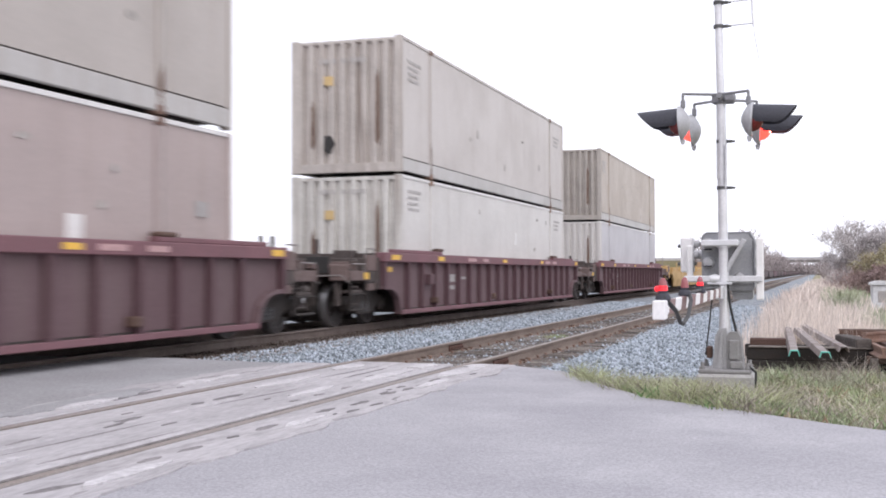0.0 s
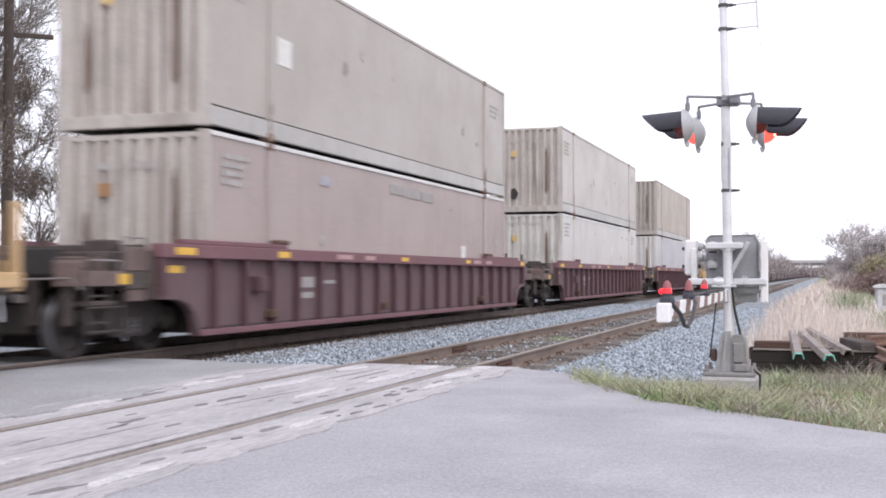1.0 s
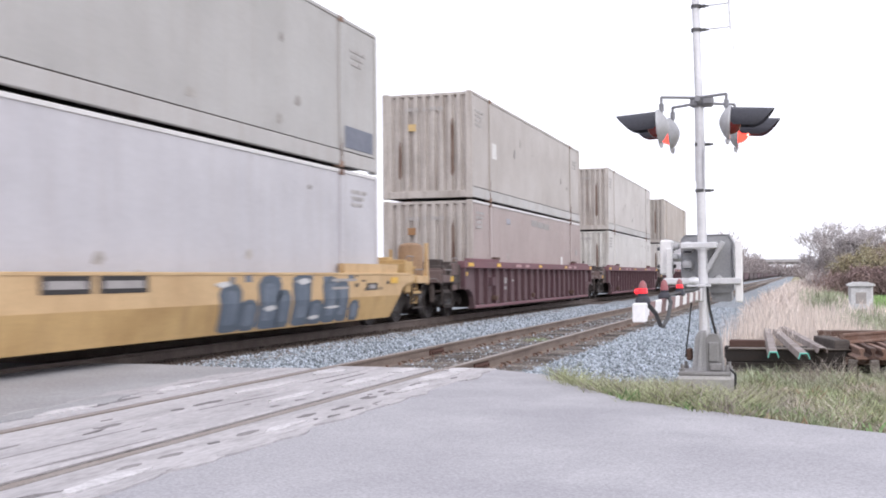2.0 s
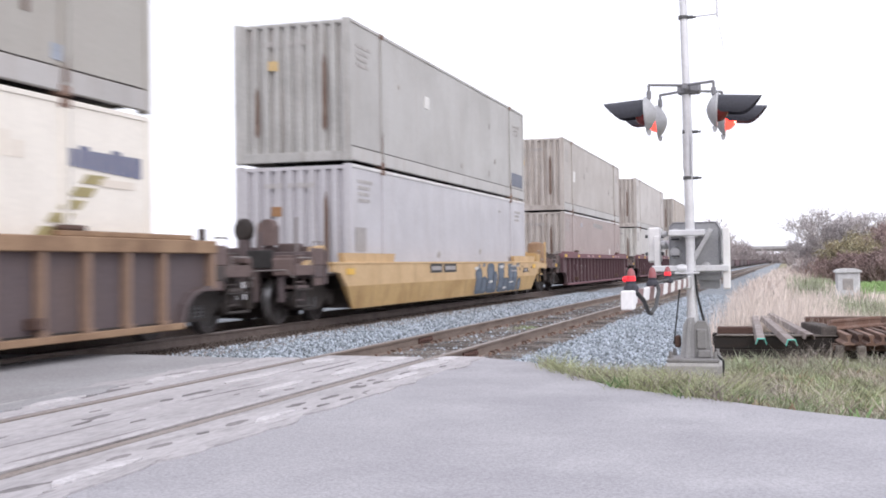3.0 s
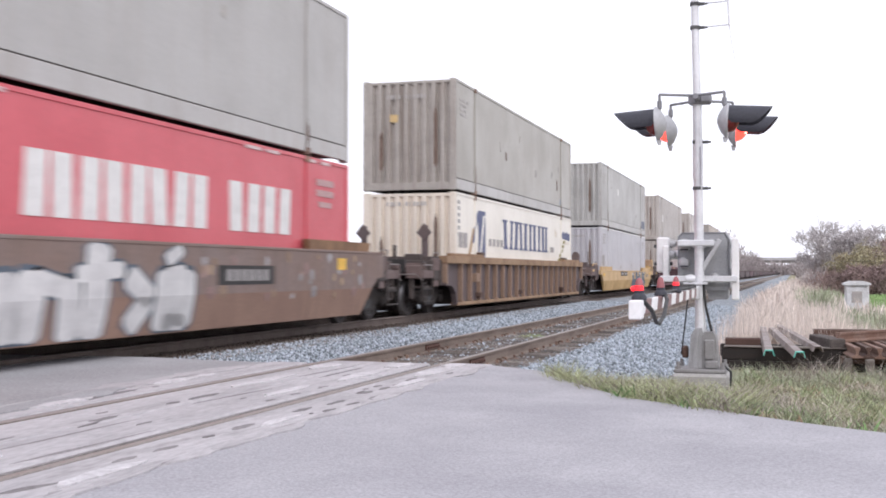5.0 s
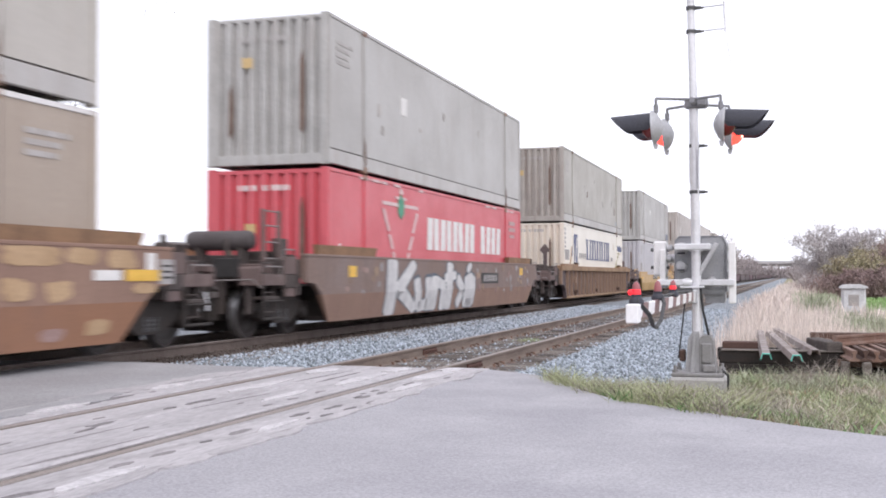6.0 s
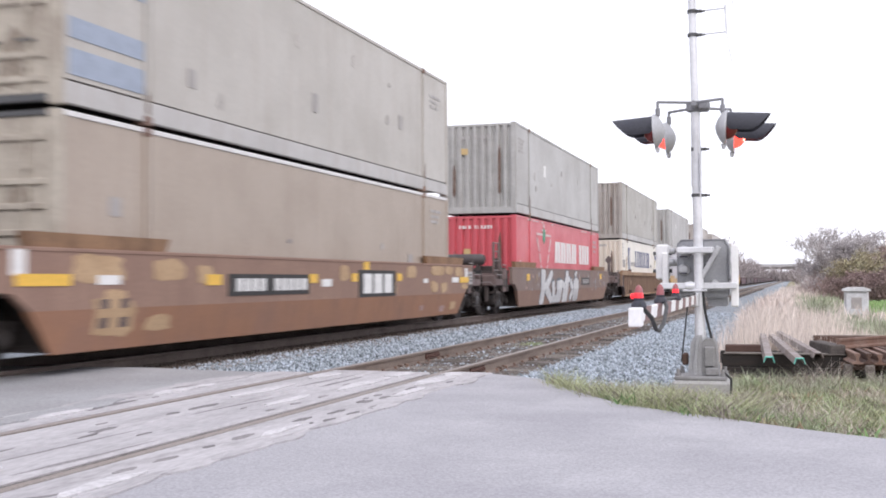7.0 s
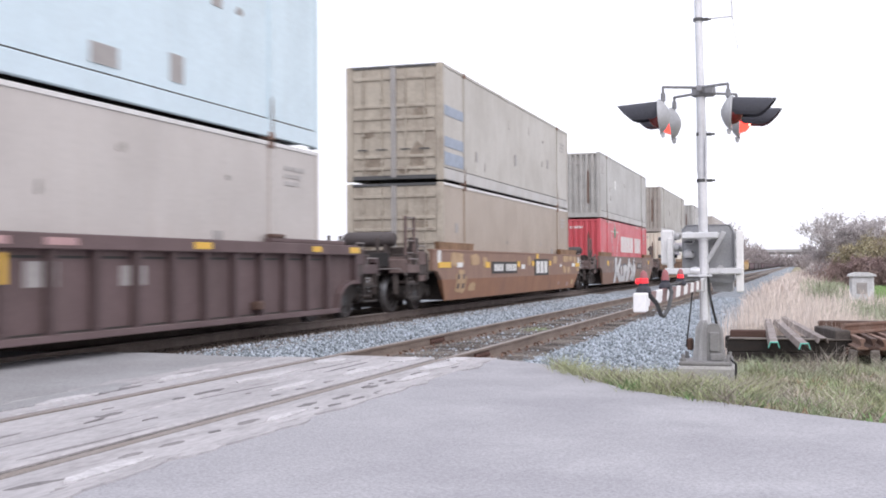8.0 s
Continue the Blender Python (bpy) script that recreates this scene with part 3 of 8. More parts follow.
for s in (-1, 1):
    r = TRACK_X + s * GAUGE
    outer, gap = sorted((r + s * 0.036, r + s * 0.085)), sorted((r - s * 0.09, r - s * 0.12))
    part("flangeway_floor", M().box(r - 0.13, r + 0.13, ROAD_NEAR, 12.9, -0.2, -0.05), STONE_DIRTY, crossing, "dark dirt packed along the rail")
    part("rail_side_dirt", M().box(*outer, ROAD_NEAR, 12.8, -0.16, -0.006, 0.004), RAILDIRT, crossing, "grey-brown dirt beside the rail")
    part("rail_side_dirt", M().box(*gap, ROAD_NEAR, 12.8, -0.16, -0.008, 0.004), RAILDIRT, crossing, "grey-brown dirt beside the rail")


FLAKES = []


def pit(x, y, length, width, turn=0.0):
    """A shallow worn pit filled with dark dirt, drawn out along the track."""
    out = [(0, -0.5), (0.30, -0.40), (0.46, -0.14), (0.5, 0.12), (0.34, 0.36), (0.02, 0.5), (-0.30, 0.34), (-0.5, 0.06), (-0.42, -0.2), (-0.22, -0.42)]
    poly = [(a * width * RNG.uniform(0.4, 1.1), b * length * RNG.uniform(0.85, 1.15)) for a, b in out]
    part("pit", M().prism(poly, "z", -0.01, 0.0), PITDIRT, crossing, "", pose(x, y, 0.0068 + 0.0001 * len(FLAKES), 0, 0, turn))
    FLAKES.append(0)


# Long scores, then the single pits.
SCORES = ((-3.48, 6.96, 1.35, 0.05, -2.0), (-4.74, 9.1, 1.62, 0.055, -3.4), (-4.93, 11.69, 1.52, 0.06, -2.2), (-4.72, 11.55, 1.38, 0.07, 0.9), (-4.68, 6.5, 1.72, 0.05, -0.5),
          (-4.25, 6.17, 1.39, 0.07, -1.4), (-3.7, 4.89, 0.4, 0.09, -15.3), (-3.49, 4.87, 0.3, 0.09, -4.4), (-5.90, 7.45, 0.5, 0.12, 5.0), (-4.89, 7.25, 0.67, 0.04, 9.0), (-4.95, 6.2, 0.41, 0.05, 5.0))
PITS = ((-3.68, 8.85, 0.36), (-3.51, 8.81, 0.29), (-3.52, 8.33, 0.28), (-3.5, 9.31, 0.29), (-3.74, 8.3, 0.33), (-3.73, 6.24, 0.29), (-3.74, 5.79, 0.27), (-3.5, 5.77, 0.13), (-3.73, 7.27, 0.34), (-3.73, 6.77, 0.14),
        (-4.97, 8.95, 0.57), (-4.97, 8.41, 0.21), (-5.86, 8.95, 0.68), (-5.84, 8.43, 0.61), (-4.93, 7.35, 0.37), (-4.46, 9.2, 0.19), (-4.28, 9.35, 0.19), (-4.29, 9.98, 0.21), (-4.28, 8.84, 0.17),
        (-3.72, 9.68, 0.28), (-3.69, 10.05, 0.27), (-3.68, 10.45, 0.36), (-3.73, 10.98, 0.36), (-3.82, 10.22, 0.19))
for x, y, length, width, turn in SCORES:
    pit(x, y, length, width, turn)
for x, y, length in PITS:
    pit(x, y, length, 0.06 + 0.11 * length * RNG.uniform(0.6, 1.2))
for k in range(14):
    x = TRACK_X + RNG.choice((-0.98, -0.35, 0.3, 0.45, 1.0, 1.2)) + RNG.normal(0, 0.05)
    pit(x, RNG.uniform(3.5, 12.6), RNG.uniform(0.06, 0.24), RNG.uniform(0.025, 0.06))


def flake(x, y, length, width, z, material, name, label):
    """A thin uneven patch lying on the road."""
    n = 14
    poly = []
    for i in range(n):
        a = 2 * math.pi * i / n
        poly.append((0.5 * width * math.cos(a) * RNG.uniform(0.55, 1.15), 0.5 * length * math.sin(a) * RNG.uniform(0.7, 1.1)))
    FLAKES.append(1)
    part(name, M().prism(poly, "z", -0.02, 0.0), material, crossing, label, pose(x, y, z + 0.0001 * len(FLAKES)))


# Whitish wear that laps over the asphalt on both sides, and bare asphalt that laps over the whitish strip.
for k in range(26):
    y = RNG.uniform(3.6, 12.4)
    flake(XING[1] + RNG.normal(0.0, 0.02), y, RNG.uniform(0.4, 1.3), RNG.uniform(0.05, 0.16), 0.0066, CONCRETE_X, "pale_lap", "whitish worn edge of the crossing")
for k in range(20):
    y = RNG.uniform(4.5, 12.3)
    flake(XING[0] + RNG.normal(-0.02, 0.05), y, RNG.uniform(0.5, 1.6), RNG.uniform(0.10, 0.40), 0.0066, CONCRETE_X, "pale_lap", "whitish worn edge of the crossing")
for k in range(14):
    flake(XING[0] + RNG.uniform(0.0, 0.22), RNG.uniform(4.0, 9.0), RNG.uniform(0.5, 1.4), RNG.uniform(0.15, 0.4), 0.0066, ASPHALT_OLD, "asphalt_lap", "grey asphalt lapping over the crossing edge")
for x, y, length, width in ((-3.75, 11.9, 1.3, 0.30), (-3.62, 10.6, 1.2, 0.16), (-4.38, 11.3, 1.6, 0.22), (-4.45, 9.6, 1.1, 0.16), (-5.95, 10.3, 1.4, 0.22), (-5.1, 10.4, 1.5, 0.2), (-3.58, 5.3, 0.9, 0.16),
                            (-3.6, 7.6, 0.7, 0.12), (-5.85, 8.1, 0.9, 0.16), (-4.5, 5.3, 0.8, 0.12), (-5.2, 12.2, 0.9, 0.3), (-4.4, 12.5, 0.7, 0.3), (-3.8, 12.7, 0.5, 0.3)):
    flake(x, y, length, width, 0.0066, PALEFLAKE, "white_wear", "whiter worn patch")


# ---- tracks ----
RAIL_PROFILE = [(-0.07, -0.172), (0.07, -0.172), (0.07, -0.158), (0.012, -0.142), (0.009, -0.045), (0.035, -0.035), (0.036, -0.006), (0.028, 0),
                (-0.028, 0), (-0.036, -0.006), (-0.035, -0.035), (-0.009, -0.045), (-0.012, -0.142), (-0.07, -0.158)]


def rail_mesh(length, steel):
    me = M().prism(RAIL_PROFILE, "y", 0, length).mesh("rail", steel)
    me.materials.append(RAILTOP)
    for p in me.polygons:
        if p.normal.z > 0.6 and p.center.z > -0.01:
            p.material_index = 1
    return me


def track(x, z, label, first, ties_from, last=700.0, steel=RAIL, fittings=34):
    tr = thing("railway_track", pose(x, 0, z), label, "railway track", kind="structure")
    long_rail = rail_mesh(last - first, steel)
    for s in (-1, 1):
        part("rail", long_rail, RAIL, tr, "brown rusty steel rail", pose(s * GAUGE, first, 0))
    tie_mes = []
    for k in range(4):
        m = M().box(-1.3, 1.3, -0.115, 0.115, -0.35, -0.172, 0.016)
        for c in range(3):
            q = RNG.uniform(-0.10, 0.06)
            m.box(-1.31 + RNG.uniform(0, 0.25), 1.31 - RNG.uniform(0, 0.25), q, q + RNG.uniform(0.02, 0.05), -0.2, -0.168 + RNG.uniform(0, 0.008), 0.003)
        tie_mes.append(m.mesh("tie", TIE))
    plate_me = M().box(-0.17, 0.17, -0.09, 0.09, -0.182, -0.166, 0.004).mesh("tie_plate", RUST_PALE)
    spike_me = M().box(-0.016, 0.016, -0.016, 0.016, -0.17, -0.135, 0.004).box(-0.026, 0.014, -0.02, 0.02, -0.14, -0.122, 0.005).mesh("spike", RUST_PALE)
    anchor_me = M().box(-0.085, 0.085, -0.02, 0.02, -0.185, -0.128, 0.008).mesh("rail_anchor", RUST)
    y, k = ties_from, 0
    while k < 70:
        part("tie", tie_mes[k % 4], TIE, tr, "", pose(RNG.normal(0, 0.05), y + RNG.normal(0, 0.02), RNG.normal(0, 0.006), 0, 0, RNG.normal(0, 0.6)))
        if k < fittings:
            for s in (-1, 1):
                part("tie_plate", plate_me, RUST, tr, "", pose(s * GAUGE, y, 0))
                for d in (-0.1, 0.1):
                    part("spike", spike_me, RUST, tr, "", pose(s * GAUGE + d, y + 0.04 * (1 if d > 0 else -1), 0, 0, 0, 0 if d > 0 else 180))
                if k % 4 == 1:
                    for d in (-0.15, 0.15):
                        part("rail_anchor", anchor_me, RUST, tr, "", pose(s * GAUGE, y + d, 0))
        y += 0.52
        k += 1
    rest = M()
    while y < 160:
        rest.box(-1.3, 1.3, y - 0.115, y + 0.115, -0.3, -0.18)
        y += 0.52
    far = part("far_ties", rest, TIE, tr)
    tagged(far, kind="stuff")
    return tr


near_track = track(TRACK_X, 0.0, "rusty siding track with jointed rails on weathered ties", -30, 13.25)
for s, y in ((-1, 17.35), (1, 14.6)):
    for side in (-1, 1):
        bar = part("joint_bar", M().prism([(0.012, -0.135), (0.04, -0.130), (0.03, -0.06), (0.038, -0.045), (0.012, -0.045)], "y", -0.34, 0.34), JOINTRUST, near_track,
                   "rusty bolted joint bar", pose(s * GAUGE, y, 0, 0, 0, 0 if side > 0 else 180), False)
        for d in (-0.27, -0.16, -0.055, 0.055, 0.16, 0.27):
            part("track_bolt", M().tube((0.028, d, -0.092), (0.062, d, -0.092), 0.020, n=6), JOINTRUST, bar)
far_track = track(TRAIN_X, TRAIN_Z, "main line track under the passing train", -120, 13.4, steel=RAIL_OILY, fittings=0)

# Stone bed as one bumpy sheet, with loose stones over its nearest stretch.
bx = list(np.arange(-24.0, -14.0, 0.8)) + list(np.arange(-14.0, -0.95, 0.16))
by = list(np.arange(12.3, 34, 0.2)) + list(np.geomspace(34.5, 900, 60))
bv = []
for y in by:
    for x in bx:
        yy = max(y, 13.0 if x < -3.3 else road_far(x) + 0.02) if y < 14 else y
        wob = 0.02 * noise.noise(Vector((x * 3, yy * 3, 5)))
        bv.append((x, yy, ballast_z(x, yy) + wob - (0.05 if yy < 13.2 else 0)))
nb = len(bx)
bf = np.array([(j * nb + i, j * nb + i + 1, (j + 1) * nb + i + 1, (j + 1) * nb + i) for j in range(len(by) - 1) for i in range(nb - 1)])
bed_me = raw("ballast_bed", np.array(bv), bf, STONE_BED, True)
bed_me.materials.append(STONE_DIRTY)
bed_me.materials.append(FINES)
mi = np.array([2 if -5.95 < bv[f[0]][0] < -3.7 else 1 if -15.0 < bv[f[0]][0] < -8.05 + 0.15 * math.sin(bv[f[0]][1] * 1.7) else 0 for f in bf], np.int32)
bed_me.polygons.foreach_set("material_index", mi)
tagged(new("ballast_bed", bed_me), "grey crushed-stone track bed, browned along the main line", "ballast", kind="structure")


def stones(name, count, xr, yr, material, label, size=(0.017, 0.036), keep=None):
    """Loose crushed stones, each a small uneven octahedron."""
    x = RNG.uniform(*xr, count)
    y = yr[0] + (yr[1] - yr[0]) * RNG.uniform(0, 1, count) ** 1.35
    if keep is not None:
        ok = np.array([keep(a, b) for a, b in zip(x, y)])
        x, y = x[ok], y[ok]
    z = np.array([ballast_z(a, b) for a, b in zip(x, y)]) + RNG.uniform(-0.012, 0.022, len(x))
    n = len(x)
    r = RNG.uniform(*size, (n, 1, 1))
    base = np.array([(1, 0, 0), (-1, 0, 0), (0, 1, 0), (0, -1, 0), (0, 0, 1), (0, 0, -1)], float)
    v = base[None] * r * RNG.uniform(0.55, 1.25, (n, 6, 1)) + RNG.normal(0, 0.12, (n, 6, 3)) * r
    a = RNG.uniform(0, 6.28, n)
    ca, sa, t = np.cos(a)[:, None], np.sin(a)[:, None], RNG.uniform(-0.7, 0.7, n)
    ct, st = np.cos(t)[:, None], np.sin(t)[:, None]
    v = np.stack([v[..., 0], v[..., 1] * ct - v[..., 2] * st, v[..., 1] * st + v[..., 2] * ct], -1)
    v = np.stack([v[..., 0] * ca - v[..., 1] * sa, v[..., 0] * sa + v[..., 1] * ca, v[..., 2]], -1)
    v += np.stack([x, y, z], -1)[:, None]
    f = np.array([(0, 2, 4), (2, 1, 4), (1, 3, 4), (3, 0, 4), (2, 0, 5), (1, 2, 5), (3, 1, 5), (0, 3, 5)])
    f = (f[None] + 6 * np.arange(n)[:, None, None]).reshape(-1, 3)
    return tagged(new(name, raw(name, v.reshape(-1, 3), f, material)), label, "ballast", kind="stuff")


def off_rails(x, y):
    if y < (13.05 if x < -3.3 else road_far(x) + 0.05):
        return False
    return all(abs(x - TRACK_X - s * GAUGE) > 0.10 for s in (-1, 1)) and not (abs(x - TRACK_X) < 1.2 and RNG.random() < 0.88) and not (x > -2.15 and y < road_far(x) + 0.6 + 2.3 * min(max((x + 2.3) / 0.9, 0.0), 1.0) and RNG.random() < 0.75)


stones("ballast_stones", 74000, (-8.1, -1.55), (12.6, 46), STONE, "loose bluish-grey crushed stones between and beside the tracks", keep=off_rails)
stones("ballast_stones", 6000, (-8.8, -7.95), (12.9, 40), STONE_DIRTY, "oily brown crushed stones along the main line rail", (0.014, 0.030), off_rails)
stones("ballast_stones", 5200, (-8.25, -7.3), (12.9, 40), STONE_BROWN, "brown-dusted crushed stones between clean and oily ones", (0.015, 0.032), off_rails)
stones("ballast_stones", 17000, (-6.1, -3.45), (13.0, 40), FINES_STONE, "grey-brown stones and rubble between the ties", (0.012, 0.030), lambda a, b: off_rails(a, b) or RNG.random() < 0.5)


# ---- train: containers ----
BOX_L, BOX_W = 16.154, 2.591
LOW_H, HIGH_H = 2.80, 2.965   # lower and upper boxes
HW = BOX_W / 2


def corrugated(x0, x1, y, z0, z1, depth, pitch, out=-1):
    """An upright folded sheet across x at y; its folds lie depth behind the face."""
    pts, x = [], x0
    while x < x1 - 0.01:
        a = [(x, 0), (x + pitch * 0.42, 0), (x + pitch * 0.52, depth), (x + pitch * 0.90, depth)]
        pts += [(min(p, x1), d) for p, d in a]
        x += pitch
    pts.append((x1, 0))
    vs = [(px, y - out * d, z) for px, d in pts for z in (z0, z1)]
    fs = [(2 * i, 2 * i + 2, 2 * i + 3, 2 * i + 1) for i in range(len(pts) - 1)]
    return M().add(vs, fs)


def side_sheet(x, y0, y1, z0, z1, pitch, depth):
    """A long side of shallow upright flutes."""
    pts, y = [], y0
    s = 1 if x > 0 else -1
    while y < y1 - 0.01:
        pts += [(min(y + pitch * k, y1), d) for k, d in ((0, 0), (0.45, 0), (0.55, depth), (0.92, depth))]
        y += pitch
    pts.append((y1, 0))
    vs = [(x - s * d, py, z) for py, d in pts for z in (z0, z1)]
    return M().add(vs, [(2 * i, 2 * i + 2, 2 * i + 3, 2 * i + 1) for i in range(len(pts) - 1)])


POSTS = (1.98, BOX_L - 1.98)


def bars(parent, name, material, rects, x=HW, label=""):
    """Plain bars on a container's side: (y0, y1, z0, z1), each a part."""
    for y0, y1, z0, z1 in rects:
        part(name, M().box(x - 0.02, x + 0.006, y0, y1, z0, z1), material, parent, label)


def container(h, label, paint, end_paint, end="ribs", flute=0.006, group="stacked containers", rail_paint=None, frame_paint=None):
    c = thing("container", None, label, "container", group)
    fp = frame_paint or paint
    low = 0.05
    for s in (-1, 1):
        part("side_panel", side_sheet(s * (HW - 0.022), 0.12, BOX_L - 0.12, 0.36, h - 0.05, 0.23, flute), paint, c)
        x0, x1 = sorted((s * (HW - 0.09), s * (HW - 0.004)))
        part("top_rail", M().box(x0, x1, 0.1, BOX_L - 0.1, h - 0.072, h - 0.002, 0.008), rail_paint or fp, c)
        # Set-back grey strip: the ledge's shadow above the lower rail, put in as colour.
        part("recess", M().box(*sorted((s * (HW - 0.09), s * (HW - 0.05))), 0.14, BOX_L - 0.14, 0.32, 0.37), SHADE_AND_GIRDER, c, "dark strip painting the ledge's shade above the lower rail")
        rail = M().box(x0, x1, POSTS[0], POSTS[1], 0.045, 0.335, 0.015)
        rail.box(x0, x1, 0.1, POSTS[0], low, 0.33, 0.012).box(x0, x1, POSTS[1], BOX_L - 0.1, low, 0.33, 0.012)
        part("bottom_rail", rail, LOWRAIL if fp not in (REDC, ICE, CREAM) else fp, c, "paler lower side rail" if s > 0 else "")
        for y in POSTS:
            xa, xb = sorted((s * (HW - 0.12), s * (HW + 0.012)))
            post = part("stacking_post", M().box(xa, xb, y - 0.06, y + 0.06, 0.02, h - 0.01, 0.012), fp, c)
            # Dark strip along the post, its seam's shade given as colour.
            part("post_seam", M().box(*sorted((s * (HW - 0.05), s * (HW - 0.006))), y + 0.064, y + 0.088, 0.35, h - 0.14), SHADE, post)
            for z0, z1 in ((0.0, 0.13), (h - 0.12, h + 0.004)):
                xa, xb = sorted((s * (HW - 0.16), s * (HW + 0.016)))
                part("corner_casting", M().box(xa, xb, y - 0.09, y + 0.09, z0, z1, 0.008), RUST_PALE, post, "rusty corner casting")
        for y in (0.0, BOX_L):
            ya, yb = (y, y + 0.13) if y == 0 else (y - 0.13, y)
            xa, xb = sorted((s * (HW - 0.17), s * HW))
            part("corner_post", M().box(xa, xb, ya, yb, 0.02, h, 0.015), fp if y else end_paint, c)
    for y in POSTS:
        for k in range(3):
            z0 = RNG.uniform(0.14, 0.5) if k else 0.12
            w, tall = RNG.uniform(0.03, 0.09), RNG.uniform(0.15, 0.55)
            yy = y + RNG.uniform(-0.05, 0.03)
            part("rust_patch", M().prism([(yy - w * 0.5, z0), (yy + w * 0.5, z0), (yy + w * 0.4, z0 + tall * 0.6), (yy + w * 0.1, z0 + tall), (yy - w * 0.4, z0 + tall * 0.7)], "x", HW + 0.008, HW + 0.0145), RUSTSTREAK, c, "rust patch on the post")
    part("roof", M().box(-HW + 0.1, HW - 0.1, 0.1, BOX_L - 0.1, h - 0.06, h - 0.02), paint, c)
    part("underframe", M().box(-HW + 0.1, HW - 0.1, 0.12, BOX_L - 0.12, 0.18, 0.24), GREASE, c, "dark underside")
    part("back_end", M().box(-HW + 0.17, HW - 0.17, BOX_L - 0.05, BOX_L - 0.02, 0.12, h - 0.02), paint, c)
    if end == "ribs":
        part("end_wall", corrugated(-HW + 0.16, HW - 0.16, 0.02, 0.22, h - 0.10, 0.085, 0.252), end_paint, c, "upright-ribbed end wall with rust streaks")
        part("end_header", M().box(-HW + 0.165, HW - 0.165, 0.03, 0.12, h - 0.11, h - 0.03, 0.01), end_paint, c)
        part("end_sill", M().box(-HW + 0.165, HW - 0.165, 0.004, 0.12, 0.035, 0.23, 0.01), end_paint, c, "rusty end sill")
        for x, z0, z1, w in ((-0.78, 0.55, 1.65, 0.10), (0.74, 0.62, 2.25, 0.10)):
            st = M().prism([(x - w / 2, z0 + 0.1), (x, z0), (x + w / 2, z0 + 0.15), (x + w * 0.45, z1 - 0.3), (x + 0.01, z1), (x - w * 0.4, z1 - 0.2)], "y", 0.012, 0.03)
            part("rust_streak", st, RUSTSTREAK, c, "dark brown rust streak")
    else:
        for s in (-1, 1):
            a, b = sorted((s * 0.02, s * (HW - 0.17)))
            leaf = part("door", M().box(a, b, 0.03, 0.09, 0.16, h - 0.08, 0.01), end_paint, c, "dirty tan door leaf")
            for z in (0.34, 0.64, 1.30, 1.62, 1.92, h - 0.34):
                part("door_rib", M().box(a + 0.04, b - 0.04, -0.010, 0.032, z - 0.04, z + 0.04, 0.010), end_paint, leaf)
            for x in (a + 0.30, b - 0.30):
                part("lock_rod", M().tube((x, -0.012, 0.15), (x, -0.012, h - 0.1), 0.018, n=8), end_paint, leaf, "upright lock rod", smooth=True)
                part("lock_handle", M().box(x - 0.14, x + 0.14, -0.035, -0.012, 0.80, 0.835, 0.006), DARKFIT, leaf)
                for z in (0.5, 1.2, 2.1):
                    part("rod_bracket", M().box(x - 0.05, x + 0.05, -0.02, 0.01, z - 0.03, z + 0.03, 0.005), end_paint, leaf)
        part("middle_rods", M().box(-0.065, 0.065, -0.012, 0.028, 0.12, h - 0.08, 0.012).tube((-0.05, -0.02, 0.1), (-0.05, -0.02, h - 0.06), 0.02, n=8).tube((0.05, -0.02, 0.1), (0.05, -0.02, h - 0.06), 0.02, n=8), DOORGREY, c, "bluish grey lock rods where the doors meet")
        for x, z, w, tall in ((-0.55, 0.42, 0.5, 0.5), (0.62, 0.62, 0.44, 0.8), (0.70, 1.75, 0.4, 0.28), (-0.7, 1.22, 0.36, 0.2), (0.28, 0.30, 0.3, 0.22)):
            part("door_stain", M().prism([(x - w / 2, z - tall * 0.4), (x + w * 0.1, z - tall / 2), (x + w / 2, z - tall * 0.2), (x + w * 0.4, z + tall * 0.3), (x, z + tall / 2), (x - w * 0.4, z + tall * 0.2)], "y", 0.022, 0.031), DOORSMEAR, c, "dark smear on the doors")
        part("end_header", M().box(-HW + 0.172, HW - 0.172, 0.0, 0.12, h - 0.08, h - 0.01, 0.008), DARKFIT, c)
        part("end_sill", M().box(-HW + 0.172, HW - 0.172, 0.0, 0.12, 0.06, 0.16, 0.008), DARKFIT, c)
    return c


def end_marks(c, yellow=None, number=None, tone=MARKGREY, dark=None, plate=None):
    """The small plates and the unread numbers on an end wall."""
    if yellow:
        x, z = yellow
        part("yellow_plate", M().box(x - 0.11, x + 0.11, 0.004, 0.022, z - 0.10, z + 0.10), plate or OLDYELLOW, c, "faded yellow plate" if plate is None else "small rusty orange plate")
    if number:
        x = -0.62
        for w in (0.05, 0.07, 0.04, 0.07, 0, 0.06, 0.03, 0.07, 0.06, 0.07, 0.05):
            if w:
                part("number_bar", M().box(x, x + w, 0.012, 0.025, number - 0.055, number + 0.055), tone if tone is MARKWHITE else FAINTMARK, c)
            x += 0.105
    if dark:
        x, z = dark
        part("dark_patch", M().prism([(x - 0.12, z - 0.2), (x + 0.02, z - 0.28), (x + 0.14, z - 0.05), (x + 0.02, z + 0.14), (x - 0.12, z + 0.12)], "y", 0.006, 0.02), MARKBLACK, c, "dark patch")


